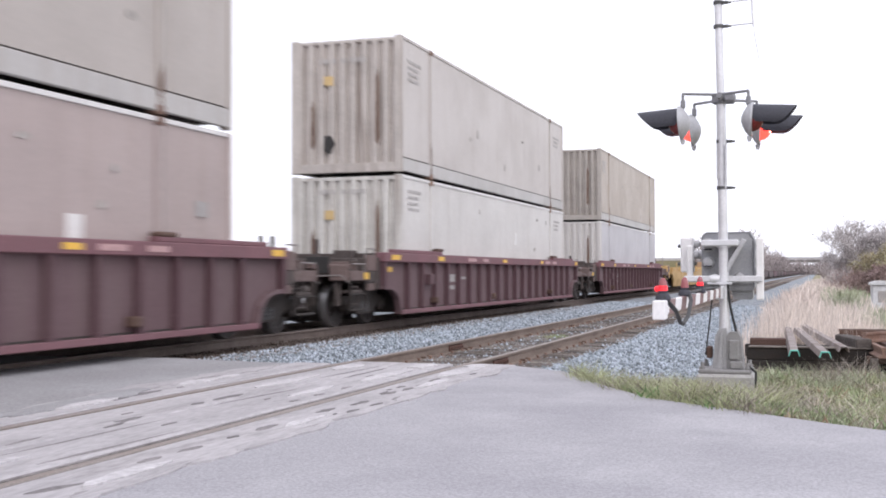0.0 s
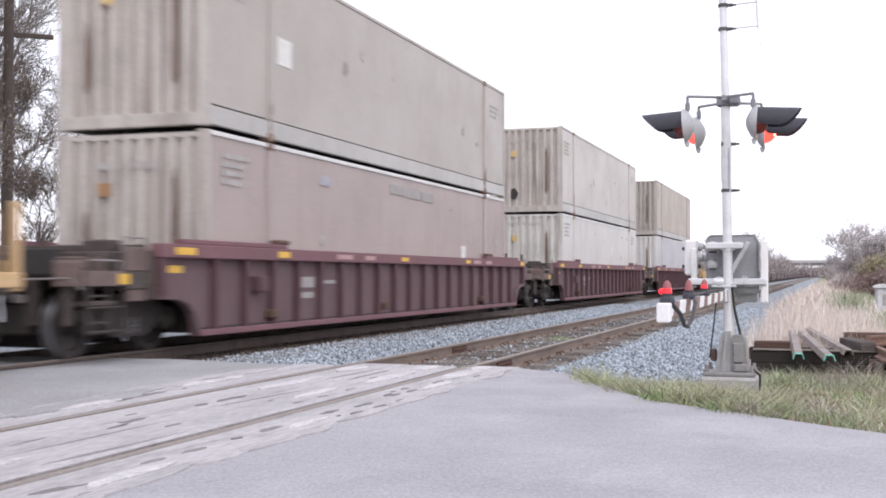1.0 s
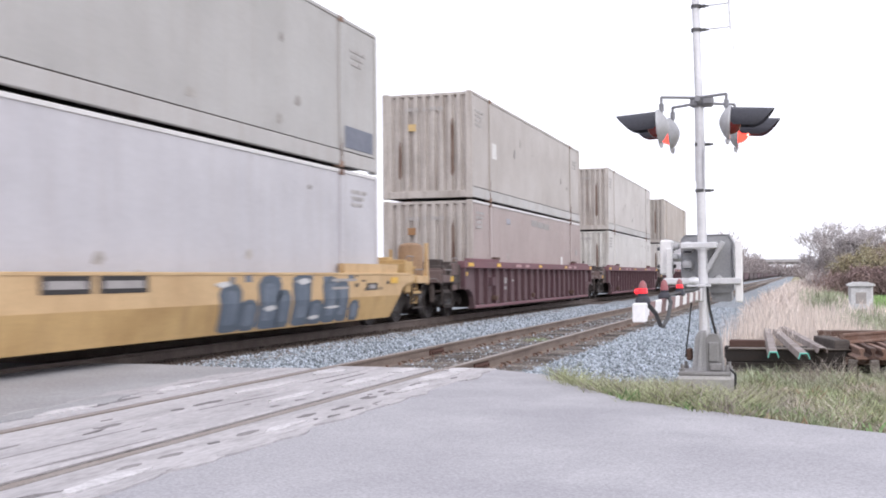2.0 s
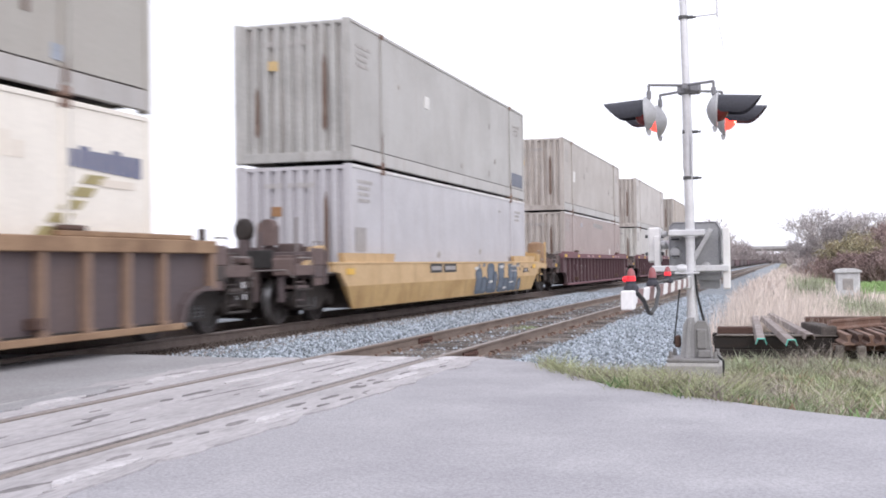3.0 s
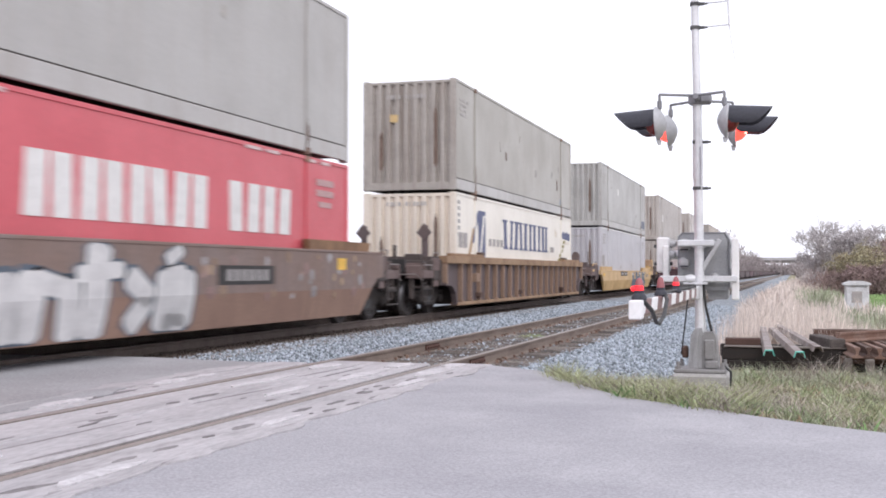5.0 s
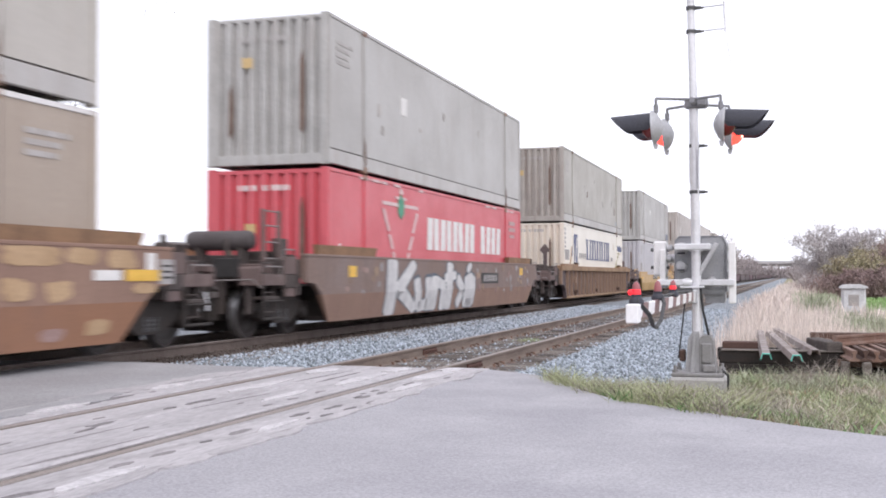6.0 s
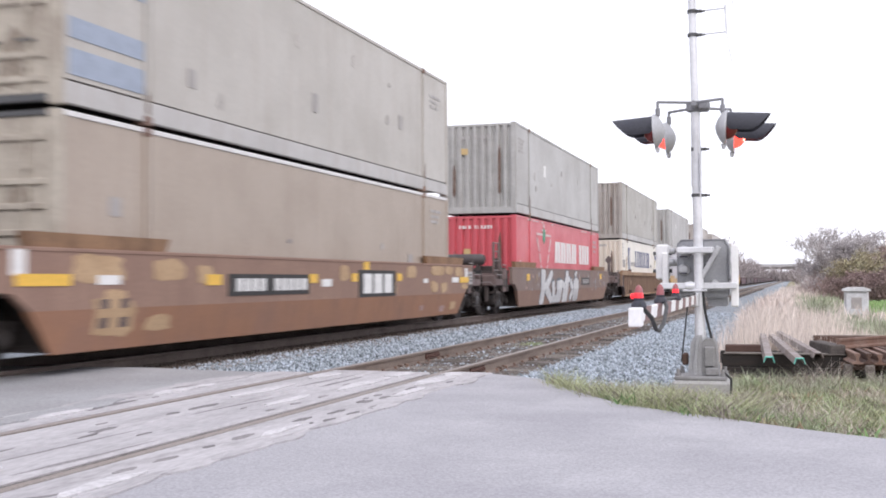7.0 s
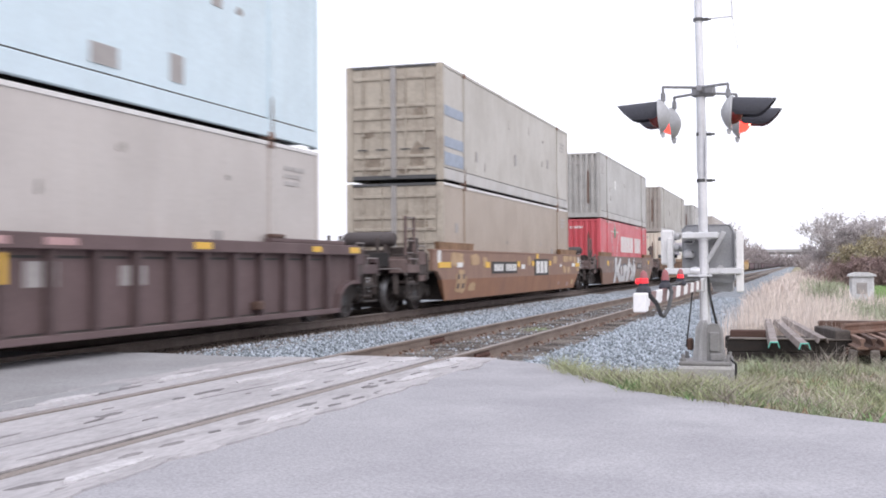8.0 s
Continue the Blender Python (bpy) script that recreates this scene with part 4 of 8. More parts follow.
def side_marks(c, tone=FAINTMARK, near=True, far=True, extra=()):
    """Small worn marking lines near the ends, each of a few short bars, and the larger plates."""
    rows = []
    for on, y0, zs in ((near, 0.5, (2.46, 2.33, 2.20, 2.07)), (far, 14.72, (2.40, 2.27, 2.14))):
        for k, z in enumerate(zs if on else ()):
            y = y0
            for w in ((0.26, 0.34, 0.12), (0.20, 0.16, 0.20), (0.42, 0.12, 0.0), (0.15, 0.3, 0.1))[k]:
                if w:
                    rows.append((y, y + w, z - 0.035, z + 0.035))
                y += w + 0.05
    if rows:
        bars(c, "marking_bar", tone, rows, HW - 0.018, "small faded marking lines")
    for k, (name, material, rects, label) in enumerate(extra):
        bars(c, name, material, rects, HW - 0.018, label)
    for k in range(5):
        y, z, w, h = RNG.uniform(2.6, 13.8), RNG.uniform(0.55, 2.4), RNG.uniform(0.05, 0.14), RNG.uniform(0.08, 0.3)
        part("scuff", M().prism([(y - w, z - h * 0.3), (y, z - h / 2), (y + w, z - h * 0.1), (y + w * 0.6, z + h * 0.4), (y - w * 0.2, z + h / 2), (y - w * 0.7, z + h * 0.2)], "x", HW - 0.03, HW - 0.0165), SCUFF, c, "darker scuff on the side")


# ---- train: well cars ----
WHEEL_R = 0.42
AXLES = (-0.72, -2.42)        # of the near truck, from the container's near end
CAR_TRUCKS = (-1.57, BOX_L + 1.57)


def wheel_shape():
    m = M()
    for s in (-1, 1):
        x = s * 0.7525
        prof = [(-0.068, 0.30), (-0.068, WHEEL_R + 0.025), (-0.04, WHEEL_R + 0.025), (-0.028, WHEEL_R), (0.066, WHEEL_R - 0.004), (0.068, 0.33), (0.03, 0.30), (0.012, 0.14), (0.07, 0.11), (0.07, 0.0)]
        m.lathe([(a, r) for a, r in prof], (x, 0, 0), (s, 0, 0), 28)
        for k in range(3):
            a = 2.094 * k
            m.tube((x + s * 0.05, 0.2 * math.cos(a), 0.2 * math.sin(a)), (x + s * 0.066, 0.2 * math.cos(a), 0.2 * math.sin(a)), 0.035, n=8)
    m.tube((-1.0, 0, 0), (1.0, 0, 0), 0.075, n=12)
    me = m.mesh("wheelset", WHEEL, True)
    me.materials.append(TREAD)
    for p in me.polygons:
        r = math.hypot(p.center.y, p.center.z)
        if r > 0.40 and abs(p.normal.x) < 0.4:
            p.material_index = 1
    return me


FRAME_OUT = [(-1.12, 0.50), (-1.12, 0.60), (-0.72, 0.62), (-0.45, 0.80), (0.45, 0.80), (0.72, 0.62), (1.12, 0.60), (1.12, 0.50), (0.98, 0.44), (0.98, 0.36), (0.74, 0.36),
             (0.70, 0.44), (0.36, 0.24), (-0.36, 0.24), (-0.70, 0.44), (-0.74, 0.36), (-0.98, 0.36), (-0.98, 0.44)]
SHARED = {}


def shared(name, build):
    if name not in SHARED:
        SHARED[name] = build()
    return SHARED[name]


def truck(car, y, wheels=True):
    t = part("truck", shared("bolster", lambda: M().box(-1.05, 1.05, -0.2, 0.2, 0.42, 0.72, 0.03).box(-0.3, 0.3, -0.5, 0.5, 0.62, 0.80, 0.02).mesh("bolster", GREASE)), GREASE, car,
             "greasy dark four-wheel truck", pose(0, y, 0))
    for s in (-1, 1):
        x = s * 1.02
        part("side_frame", shared("frame%d" % s, lambda: M().prism(FRAME_OUT, "x", x - 0.07, x + 0.07).mesh("side_frame", GREASE)), GREASE, t)
        for k in (-0.14, 0, 0.14):
            part("spring", shared("spring%d%.2f" % (s, k), lambda: M().lathe([(0, 0.055), (0.03, 0.06), (0.05, 0.05), (0.08, 0.06), (0.11, 0.05), (0.14, 0.06), (0.17, 0.05), (0.2, 0.058)],
                                                                           (x + s * 0.03, k, 0.28), (0, 0, 1), 10).mesh("spring", DARKFIT)), DARKFIT, t)
        for d in (-0.85, 0.85):
            part("bearing_cap", shared("cap%d%.2f" % (s, d), lambda: M().lathe([(-0.1, 0.13), (0.09, 0.13), (0.11, 0.10), (0.13, 0.09), (0.14, 0.0)], (x, d, WHEEL_R), (s, 0, 0), 16).mesh("bearing_cap", GREASE, True)), GREASE, t)
    part("brake_rigging", shared("rigging", lambda: M().box(-0.62, 0.62, -0.42, 0.42, 0.20, 0.60, 0.03).box(-0.5, 0.5, -1.32, 1.32, 0.30, 0.70, 0.03).box(-0.58, 0.58, -0.62, -0.50, 0.10, 0.5, 0.02).box(-0.58, 0.58, 0.50, 0.62, 0.10, 0.5, 0.02).mesh("brake_rigging", GREASE)), GREASE, t)
    for d in (-0.85, 0.85):
        part("wheelset", shared("wheels", wheel_shape), WHEEL, t, "steel wheels on an axle", pose(0, d, WHEEL_R))
    return t


def car_end(car, y, s, dark, trim, simple=False, drum=True, posts=False):
    """The deck, draft gear and fittings beyond a well's end; s: which way it points along the car."""
    def b(m, x0, x1, a, c, z0, z1, ch=0.012):
        lo, hi = sorted((y + s * a, y + s * c))
        return m.box(min(x0, x1), max(x0, x1), lo, hi, z0, z1, ch)

    def at(x, a, z):
        return (x, y + s * a, z)
    part("end_bulkhead", b(b(M(), -1.38, 1.38, 0.0, 0.10, 0.72, 1.36), -1.30, -1.1, 0.1, 0.5, 0.85, 1.2), dark, car)
    part("draft_sill", b(b(M(), -0.33, 0.33, 0.05, 2.05, 0.72, 1.02), -0.55, 0.55, 0.05, 0.9, 0.86, 1.06), dark, car)
    part("body_bolster", b(M(), -1.36, 1.36, 0.10, 0.55, 0.84, 1.10, 0.03), dark, car)
    part("coupler", b(b(M(), -0.10, 0.10, 2.0, 2.28, 0.70, 0.93), -0.17, 0.17, 2.14, 2.305, 0.64, 0.98, 0.04), GREASE, car, "dark steel knuckle coupler")
    if simple:
        return
    part("end_deck", b(M(), -1.30, 1.30, 0.55, 1.45, 1.02, 1.07), dark, car, "open grating walkway")
    part("deck_beam", b(b(M(), -1.34, 1.34, 0.50, 0.66, 1.07, 1.34, 0.015), -1.34, 1.34, 0.10, 0.22, 1.10, 1.44, 0.015), dark, car)
    part("deck_rail", b(b(M(), -1.32, 1.32, 1.36, 1.46, 1.12, 1.22, 0.015), -1.28, 1.28, 0.95, 1.02, 1.07, 1.27, 0.01), trim, car)
    part("cut_lever", M().path([at(-1.2, 1.52, 1.0), at(0.2, 1.54, 0.98), at(1.2, 1.52, 1.0), at(1.36, 1.5, 0.86)], 0.014, 6), GRIPSTEEL, car, "thin uncoupling lever")
    for x in (-1.24, 1.24):
        o = 1 if x > 0 else -1
        lad = M()
        for d in (0.82, 1.2):
            lad.tube(at(x, d, 0.42), at(x, d, 1.30), 0.02, n=8)
        for z in (0.45, 0.78, 1.10, 1.28):
            lad.tube(at(x, 0.82, z), at(x, 1.2, z), 0.016, n=8)
        part("ladder", lad, dark, car, "", None, True)
        part("corner_bracket", b(b(M(), x, x * 1.08, 0.12, 0.5, 0.70, 1.30), x * 0.8, x * 1.06, 0.12, 1.3, 0.94, 1.02), trim, car)
        part("end_step", b(M(), x * 0.86, x * 1.06, 0.75, 1.3, 0.66, 0.72, 0.01), dark, car)
        part("corner_sheet", b(b(M(), o * 1.27, o * 1.345, 0.08, 1.42, 0.90, 1.09, 0.01), o * 1.28, o * 1.36, 0.10, 0.62, 1.09, 1.40, 0.01), trim, car, "dusty corner sheet")
        st = M()
        for d in (0.62, 1.38):
            st.tube(at(o * 1.33, d, 0.34), at(o * 1.33, d, 0.95), 0.022, n=6)
        st.path([at(o * 1.33, 0.62, 0.34), at(o * 1.33, 1.38, 0.34)], 0.026, 6).path([at(o * 1.33, 0.62, 0.64), at(o * 1.33, 1.38, 0.64)], 0.02, 6)
        part("stirrup_step", st, GREASE, car, "", None, True)
        part("grab_iron", M().path([at(o * 1.30, 0.2, 1.40), at(o * 1.36, 0.2, 1.52), at(o * 1.36, 0.62, 1.52), at(o * 1.30, 0.62, 1.34)], 0.014, 6), GRIPSTEEL, car, "pale worn grab iron", None, True)
        part("grab_iron", M().path([at(o * 1.36, 0.75, 1.22), at(o * 1.36, 1.36, 1.22)], 0.014, 6).path([at(o * 1.36, 0.75, 1.22), at(o * 1.33, 0.75, 1.0)], 0.014, 6), GRIPSTEEL, car, "pale worn grab iron", None, True)
    part("recess_box", b(b(M(), -0.25, 0.30, 1.44, 1.50, 1.08, 1.30, 0.01), 0.42, 0.92, 1.40, 1.47, 1.04, 1.36, 0.01), MARKBLACK, car, "black open box on the end deck")
    part("end_panel", b(M(), 0.96, 1.33, 1.47, 1.52, 0.90, 1.20, 0.012), trim, car, "dusty end panel")
    part("end_panel", b(M(), -1.33, -0.9, 1.47, 1.52, 0.90, 1.24, 0.012), trim, car, "dusty end panel")
    part("air_hose", M().path([at(0.35, 2.05, 0.86), at(0.62, 2.12, 0.78), at(0.70, 2.14, 0.55), at(0.52, 2.2, 0.40)], 0.024, 8), RUBBER, car, "hanging air hose", None, True)
    part("hose_coupling", M().tube(at(0.66, 2.12, 0.80), at(0.72, 2.15, 0.50), 0.024, n=10), GALV, car, "bright metal hose end", None, True)
    for x in (-0.95, -0.45, 0.12, 0.78):
        part("deck_bracket", b(M(), x - 0.04, x + 0.04, 0.66, 1.40, 1.07, 1.12 + 0.06 * (x > 0), 0.006), dark, car)
    for x, z in ((-0.9, 1.40), (-0.35, 1.33), (0.2, 1.37), (0.95, 1.31)):
        pipe = M().path([at(x, 0.3, 1.1), at(x, 0.35, z), at(x + 0.25, 0.8, z), at(x + 0.25, 0.9, 1.05)], 0.024, 6)
        part("brake_pipe", pipe, dark, car)
    part("side_bracket", b(M(), 0.55, 0.95, 0.12, 0.45, 1.10, 1.50, 0.02), dark, car)
    for x, top in ((-0.62, 1.78), (0.58, 1.70)):
        part("thin_post", b(M(), x - 0.035, x + 0.035, 1.22, 1.29, 1.07, top, 0.008), dark, car)
    for x in (0.55, 1.05):
        part("hanger", b(M(), x - 0.05, x + 0.05, 1.30, 1.42, 0.42, 1.05, 0.01), dark, car)
    part("well_end", M().box(-1.37, 1.37, *sorted((y + s * -1.25, y + s * -1.20)), 0.22, 0.92).box(-1.37, 1.37, *sorted((y + s * -1.2, y + s * -0.02)), 0.88, 0.92), GREASE, car, "dark end plate of the well")
    part("hose_bracket", b(M(), 0.40, 0.52, 1.46, 1.56, 0.70, 0.80, 0.01), GRIPSTEEL, car)
    if drum:
        part("air_reservoir", M().lathe([(-0.66, 0.05), (-0.62, 0.14), (-0.54, 0.175), (0.54, 0.175), (0.62, 0.14), (0.66, 0.05)], at(0.20, 0.75, 1.68), (1, 0, 0), 20), DRUMGREY, car, "dusty grey-brown air reservoir drum", None, True)
        for x in (-0.18, 0.62):
            part("drum_stand", b(M(), x - 0.05, x + 0.05, 0.62, 0.88, 1.06, 1.56, 0.01), dark, car)
        part("valve_box", b(M(), -0.95, -0.5, 0.65, 1.1, 1.08, 1.66, 0.04), dark, car)
    elif drum is False:
        part("brake_stand", b(b(M(), -0.10, 0.10, 0.62, 0.80, 1.05, 1.60, 0.03), 0.40, 0.54, 0.55, 0.70, 1.05, 1.5, 0.02), dark, car)
        part("brake_housing", M().lathe([(-0.09, 0.0), (-0.08, 0.17), (-0.04, 0.22), (0.04, 0.22), (0.08, 0.17), (0.09, 0.0)], at(0.0, 0.72, 1.76), (0.25, 1, 0), 20), GREASE, car, "dark round hand-brake housing", None, True)
        part("valve_box", M().prism([(0.32, 1.46), (0.64, 1.46), (0.64, 1.82), (0.58, 1.92), (0.48, 1.96), (0.38, 1.92), (0.32, 1.82)], "y", *sorted((y + s * 0.55, y + s * 0.78))), ENDPINK, car, "round-topped brown box")
        part("thin_post", b(M(), 1.0, 1.04, 0.60, 0.64, 1.07, 1.98, 0.006), GRIPSTEEL, car)
    if posts:
        rail = M()
        for d in (0.50, 1.10):
            rail.box(1.17, 1.24, min(y + s * d, y + s * (d + 0.06)), max(y + s * d, y + s * (d + 0.06)), 1.07, 2.20, 0.01)
        part("end_ladder", rail, ENDPINK, car, "upright brown ladder posts")
        for z in (1.36, 1.64, 1.92, 2.17):
            part("rung", M().tube(at(1.205, 0.53, z), at(1.205, 1.13, z), 0.015, n=6), GRIPSTEEL, car, "", None, True)
        part("guard_plate", b(M(), 1.05, 1.20, 0.16, 0.50, 1.40, 1.72, 0.012), dark, car)
    part("brake_pipe", M().path([at(0.3, 1.2, 0.80), at(0.42, 1.9, 0.72), at(0.40, 2.2, 0.42), at(0.25, 2.3, 0.36)], 0.025), RUBBER, car, "hanging brake hose", None, True)


SIDE_OUT = [(-1.45, 1.30), (-1.45, 0.72), (-1.05, 0.71), (-0.80, 0.64), (-0.62, 0.50), (-0.50, 0.20), (BOX_L + 0.50, 0.20), (BOX_L + 0.62, 0.50),
            (BOX_L + 0.80, 0.64), (BOX_L + 1.05, 0.71), (BOX_L + 1.45, 0.72), (BOX_L + 1.45, 1.30)]


def yellow_marks(car, spots, x=1.513):
    for y, z, w, h in spots:
        part("yellow_sheet", M().box(x - 0.01, x + 0.006, y - w / 2, y + w / 2, z - h / 2, z + h / 2), MARKYELLOW, car, "yellow reflective sheet")


def patches(car, material, spots, x=1.503, name="paint_patch", label=""):
    rough = material in (PATCHTAN, SPOTPINK)
    for k, (y, z, w, h) in enumerate(spots):
        up = x + 0.0003 * k
        if rough:
            out = []
            for i in range(14):
                a = 2 * math.pi * (i + 0.5) / 14
                c, q = math.cos(a), math.sin(a)
                f = 0.5 / max(abs(c), abs(q)) ** 0.8 * RNG.uniform(0.8, 1.08)
                out.append((y + w * c * f, z + h * q * f))
            wall_mark(car, name, out, material, label, lift=up - 1.497)
        elif 1.5 < x < 1.512 and z - h / 2 < 0.72 and h > 0.12:
            wall_mark(car, name, [(y - w / 2, z - h / 2), (y + w / 2, z - h / 2), (y + w / 2, z + h / 2), (y - w / 2, z + h / 2)], material, label, lift=up - 1.497)
        else:
            part(name, M().box(x - 0.012, up + 0.003, y - w / 2, y + w / 2, z - h / 2, z + h / 2), material, car, label)


def ribbed_car(label, paint, rib_paint, group="well cars", dark=None, chord=None, trim=None, bay_shades=False):
    """A container well car with upright outside ribs."""
    car = thing("well_car", None, label, "rail car", group)
    dark = dark or rib_paint
    rib = M().prism([(1.375, 0.27), (1.482, 0.30), (1.492, 1.22), (1.485, 1.275), (1.375, 1.275)], "y", -0.046, 0.046).box(1.38, 1.505, -0.075, 0.075, 0.272, 0.33).mesh("rib", rib_paint)
    for s in (-1, 1):
        a, b = sorted((s * 1.35, s * 1.375))
        part("side_sheet", M().prism(SIDE_OUT, "x", a, b), paint, car)
        a, b = sorted((s * 1.30, s * 1.51))
        part("top_chord", M().box(a, b, -1.47, BOX_L + 1.47, 1.27, 1.46, 0.012), chord or rib_paint, car)
        part("bottom_sill", M().box(a, b, -0.48, BOX_L + 0.48, 0.185, 0.275, 0.01), chord or rib_paint, car)
        for y in (-0.85, BOX_L - 2.3):
            g = part("container_guide", M().box(min(s * 1.31, s * 1.46), max(s * 1.31, s * 1.46), y, y + 3.15, 1.462, 1.535, 0.012), chord or rib_paint, car)
            part("guide_plate", M().box(min(s * 1.33, s * 1.47), max(s * 1.33, s * 1.47), (y + 2.75) if y < 0 else y, (y + 3.2) if y < 0 else y + 0.5, 1.53, 1.60, 0.02), RUST, g)
        for k in (0, 1):
            gus = [(-1.44, 0.72), (-1.05, 0.71), (-0.80, 0.64), (-0.62, 0.50), (-0.50, 0.20), (-0.42, 0.20), (-0.55, 0.54), (-0.76, 0.70), (-1.05, 0.78), (-1.44, 0.79)]
            part("arch_flange", M().prism([(p if k == 0 else BOX_L - p, z) for p, z in gus], "x", *sorted((s * 1.36, s * 1.49))), paint, car)
    n = 18
    # Thin black strips paint the shadow under the top chord, one a bay.
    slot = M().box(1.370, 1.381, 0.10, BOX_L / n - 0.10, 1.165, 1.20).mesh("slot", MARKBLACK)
    for k in range(n if bay_shades else 0):
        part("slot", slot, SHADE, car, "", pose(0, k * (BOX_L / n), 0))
    for k in range(n + 1):
        part("rib", rib, rib_paint, car, "", pose(0, 0.0 + k * (BOX_L / n), 0))
    for y in (-1.38, BOX_L + 1.38):
        part("rib", shared("shortrib" + label, lambda: M().box(1.375, 1.495, -0.06, 0.06, 0.74, 1.275, 0.008).mesh("rib", rib_paint)), rib_paint, car, "", pose(0, y, 0))
    part("well_floor", M().box(-1.42, 1.42, -0.3, BOX_L + 0.3, 0.22, 0.30), GREASE, car)
    part("tool_box", M().box(1.375, 1.56, 1.15, 1.45, 0.78, 1.02, 0.015), rib_paint, car)
    for y in (0.3 * BOX_L, 0.72 * BOX_L, 0.05):
        part("tie_down", M().box(1.37, 1.54, y + 1.6, y + 1.78, 0.36, 0.50, 0.02), RUST, car)
    car_end(car, -1.47, -1, dark, trim or rib_paint, drum=None)
    car_end(car, BOX_L + 1.47, 1, dark, trim or rib_paint, drum=None)
    for y in CAR_TRUCKS:
        truck(car, y)
    return car


def smooth_car(label, paint, lower_paint, top=1.44, step=0.72, group="well cars", dark=None, guide_paint=None, humps=False, trim=None, far_dark=None, posts=False):
    """A container well car with plain outside walls and a folded lower edge."""
    car = thing("well_car", None, label, "rail car", group)
    dark = dark or paint
    gp = guide_paint or paint
    near_trim = ENDPINK if humps else trim or dark
    for s in (-1, 1):
        a, b = sorted((s * 1.40, s * 1.50))
        upper = [(-1.45, top), (-1.45, 0.95), (-1.10, 0.92), (-0.78, step), (BOX_L + 0.78, step), (BOX_L + 1.10, 0.92), (BOX_L + 1.45, 0.95), (BOX_L + 1.45, top)]
        part("upper_wall", M().prism(upper, "x", a, b), paint, car)
        lo = [(-0.78, step), (-0.30, 0.20), (BOX_L + 0.30, 0.20), (BOX_L + 0.78, step)]
        vs = [(s * 1.504, y, z) if z > 0.3 else (s * 1.42, y, z) for y, z in lo] + [(s * 1.38, y, z) for y, z in lo]
        part("lower_wall", M().add(vs, [(0, 1, 2, 3), (7, 6, 5, 4), (0, 4, 5, 1), (1, 5, 6, 2), (2, 6, 7, 3), (3, 7, 4, 0)]), lower_paint, car)
        part("top_edge", M().box(min(s * 1.36, s * 1.512), max(s * 1.36, s * 1.512), -1.47, BOX_L + 1.47, top - 0.03, top + 0.02, 0.008), paint, car)
        for y in (-0.75, BOX_L - 2.2):
            part("container_guide", M().prism([(y, top + 0.02), (y + 2.95, top + 0.02), (y + 3.05, top + 0.20), (y - 0.05, top + 0.20)], "x", min(s * 1.32, s * 1.44), max(s * 1.32, s * 1.44)), gp, car,
                 "rusty slanted container guide")
    part("well_floor", M().box(-1.40, 1.40, -0.3, BOX_L + 0.3, 0.22, 0.30), GREASE, car)
    if humps:
        y = BOX_L + 1.55
        part("end_hump", M().lathe([(0, 0.28), (0.02, 0.30), (0.62, 0.30), (0.72, 0.27), (0.77, 0.16), (0.78, 0.0)], (1.07, y + 1.20, 1.07), (0, 0, 1), 20), RUSTTAN, car, "round-topped tan drum", None, True)
        part("end_post", M().box(1.27, 1.36, y + 1.58, y + 1.68, 0.86, 1.85, 0.012).box(0.70, 1.37, y + 0.75, y + 1.70, 0.90, 1.07, 0.012), paint, car, "yellow end post on its shelf")
        part("end_gusset", M().prism([(BOX_L + 0.2, 0.66), (BOX_L + 1.44, 1.10), (BOX_L + 1.9, 1.10), (BOX_L + 1.9, 0.98), (BOX_L + 1.44, 0.90)], "x", 1.36, 1.46), paint, car)
        part("near_bracket", M().prism([(-1.5, 0.96), (-2.5, 0.98), (-2.45, 1.12), (-2.0, 1.20), (-1.9, 1.42), (-1.5, 1.46)], "x", 1.18, 1.34), paint, car, "low yellow bracket")
    car_end(car, -1.47, -1, dark, near_trim, drum=posts, posts=posts)
    car_end(car, BOX_L + 1.47, 1, far_dark or dark, far_dark or trim or dark, drum=None)
    for y in CAR_TRUCKS:
        truck(car, y)
    return car


def cut(poly, z, above):
    """The part of an outline of (y, z) that lies above or below a height."""
    out = []
    for p, q in zip(poly, poly[1:] + poly[:1]):
        inp, inq = (p[1] >= z) == above, (q[1] >= z) == above
        if inp:
            out.append(p)
        if inp != inq:
            f = (z - p[1]) / (q[1] - p[1])
            out.append((p[0] + f * (q[0] - p[0]), z))
    return out


def wall_mark(car, name, poly, material, label="", step=0.72, lift=0.006):
    """A mark laid on a folded car side: flat above the fold, leaning with the lower wall below it."""
    m = M()
    for above in (True, False):
        p = cut(poly, step, above)
        if len(p) > 2:
            q = M().prism(p, "x", 1.488, 1.500 + lift + (0 if above else 0.004))
            if not above:
                q.v = [(x - (step - z) * 0.084 / (step - 0.20), y, z) for x, y, z in q.v]
            m.add(q.v, q.f)
    part(name, m, material, car, label)


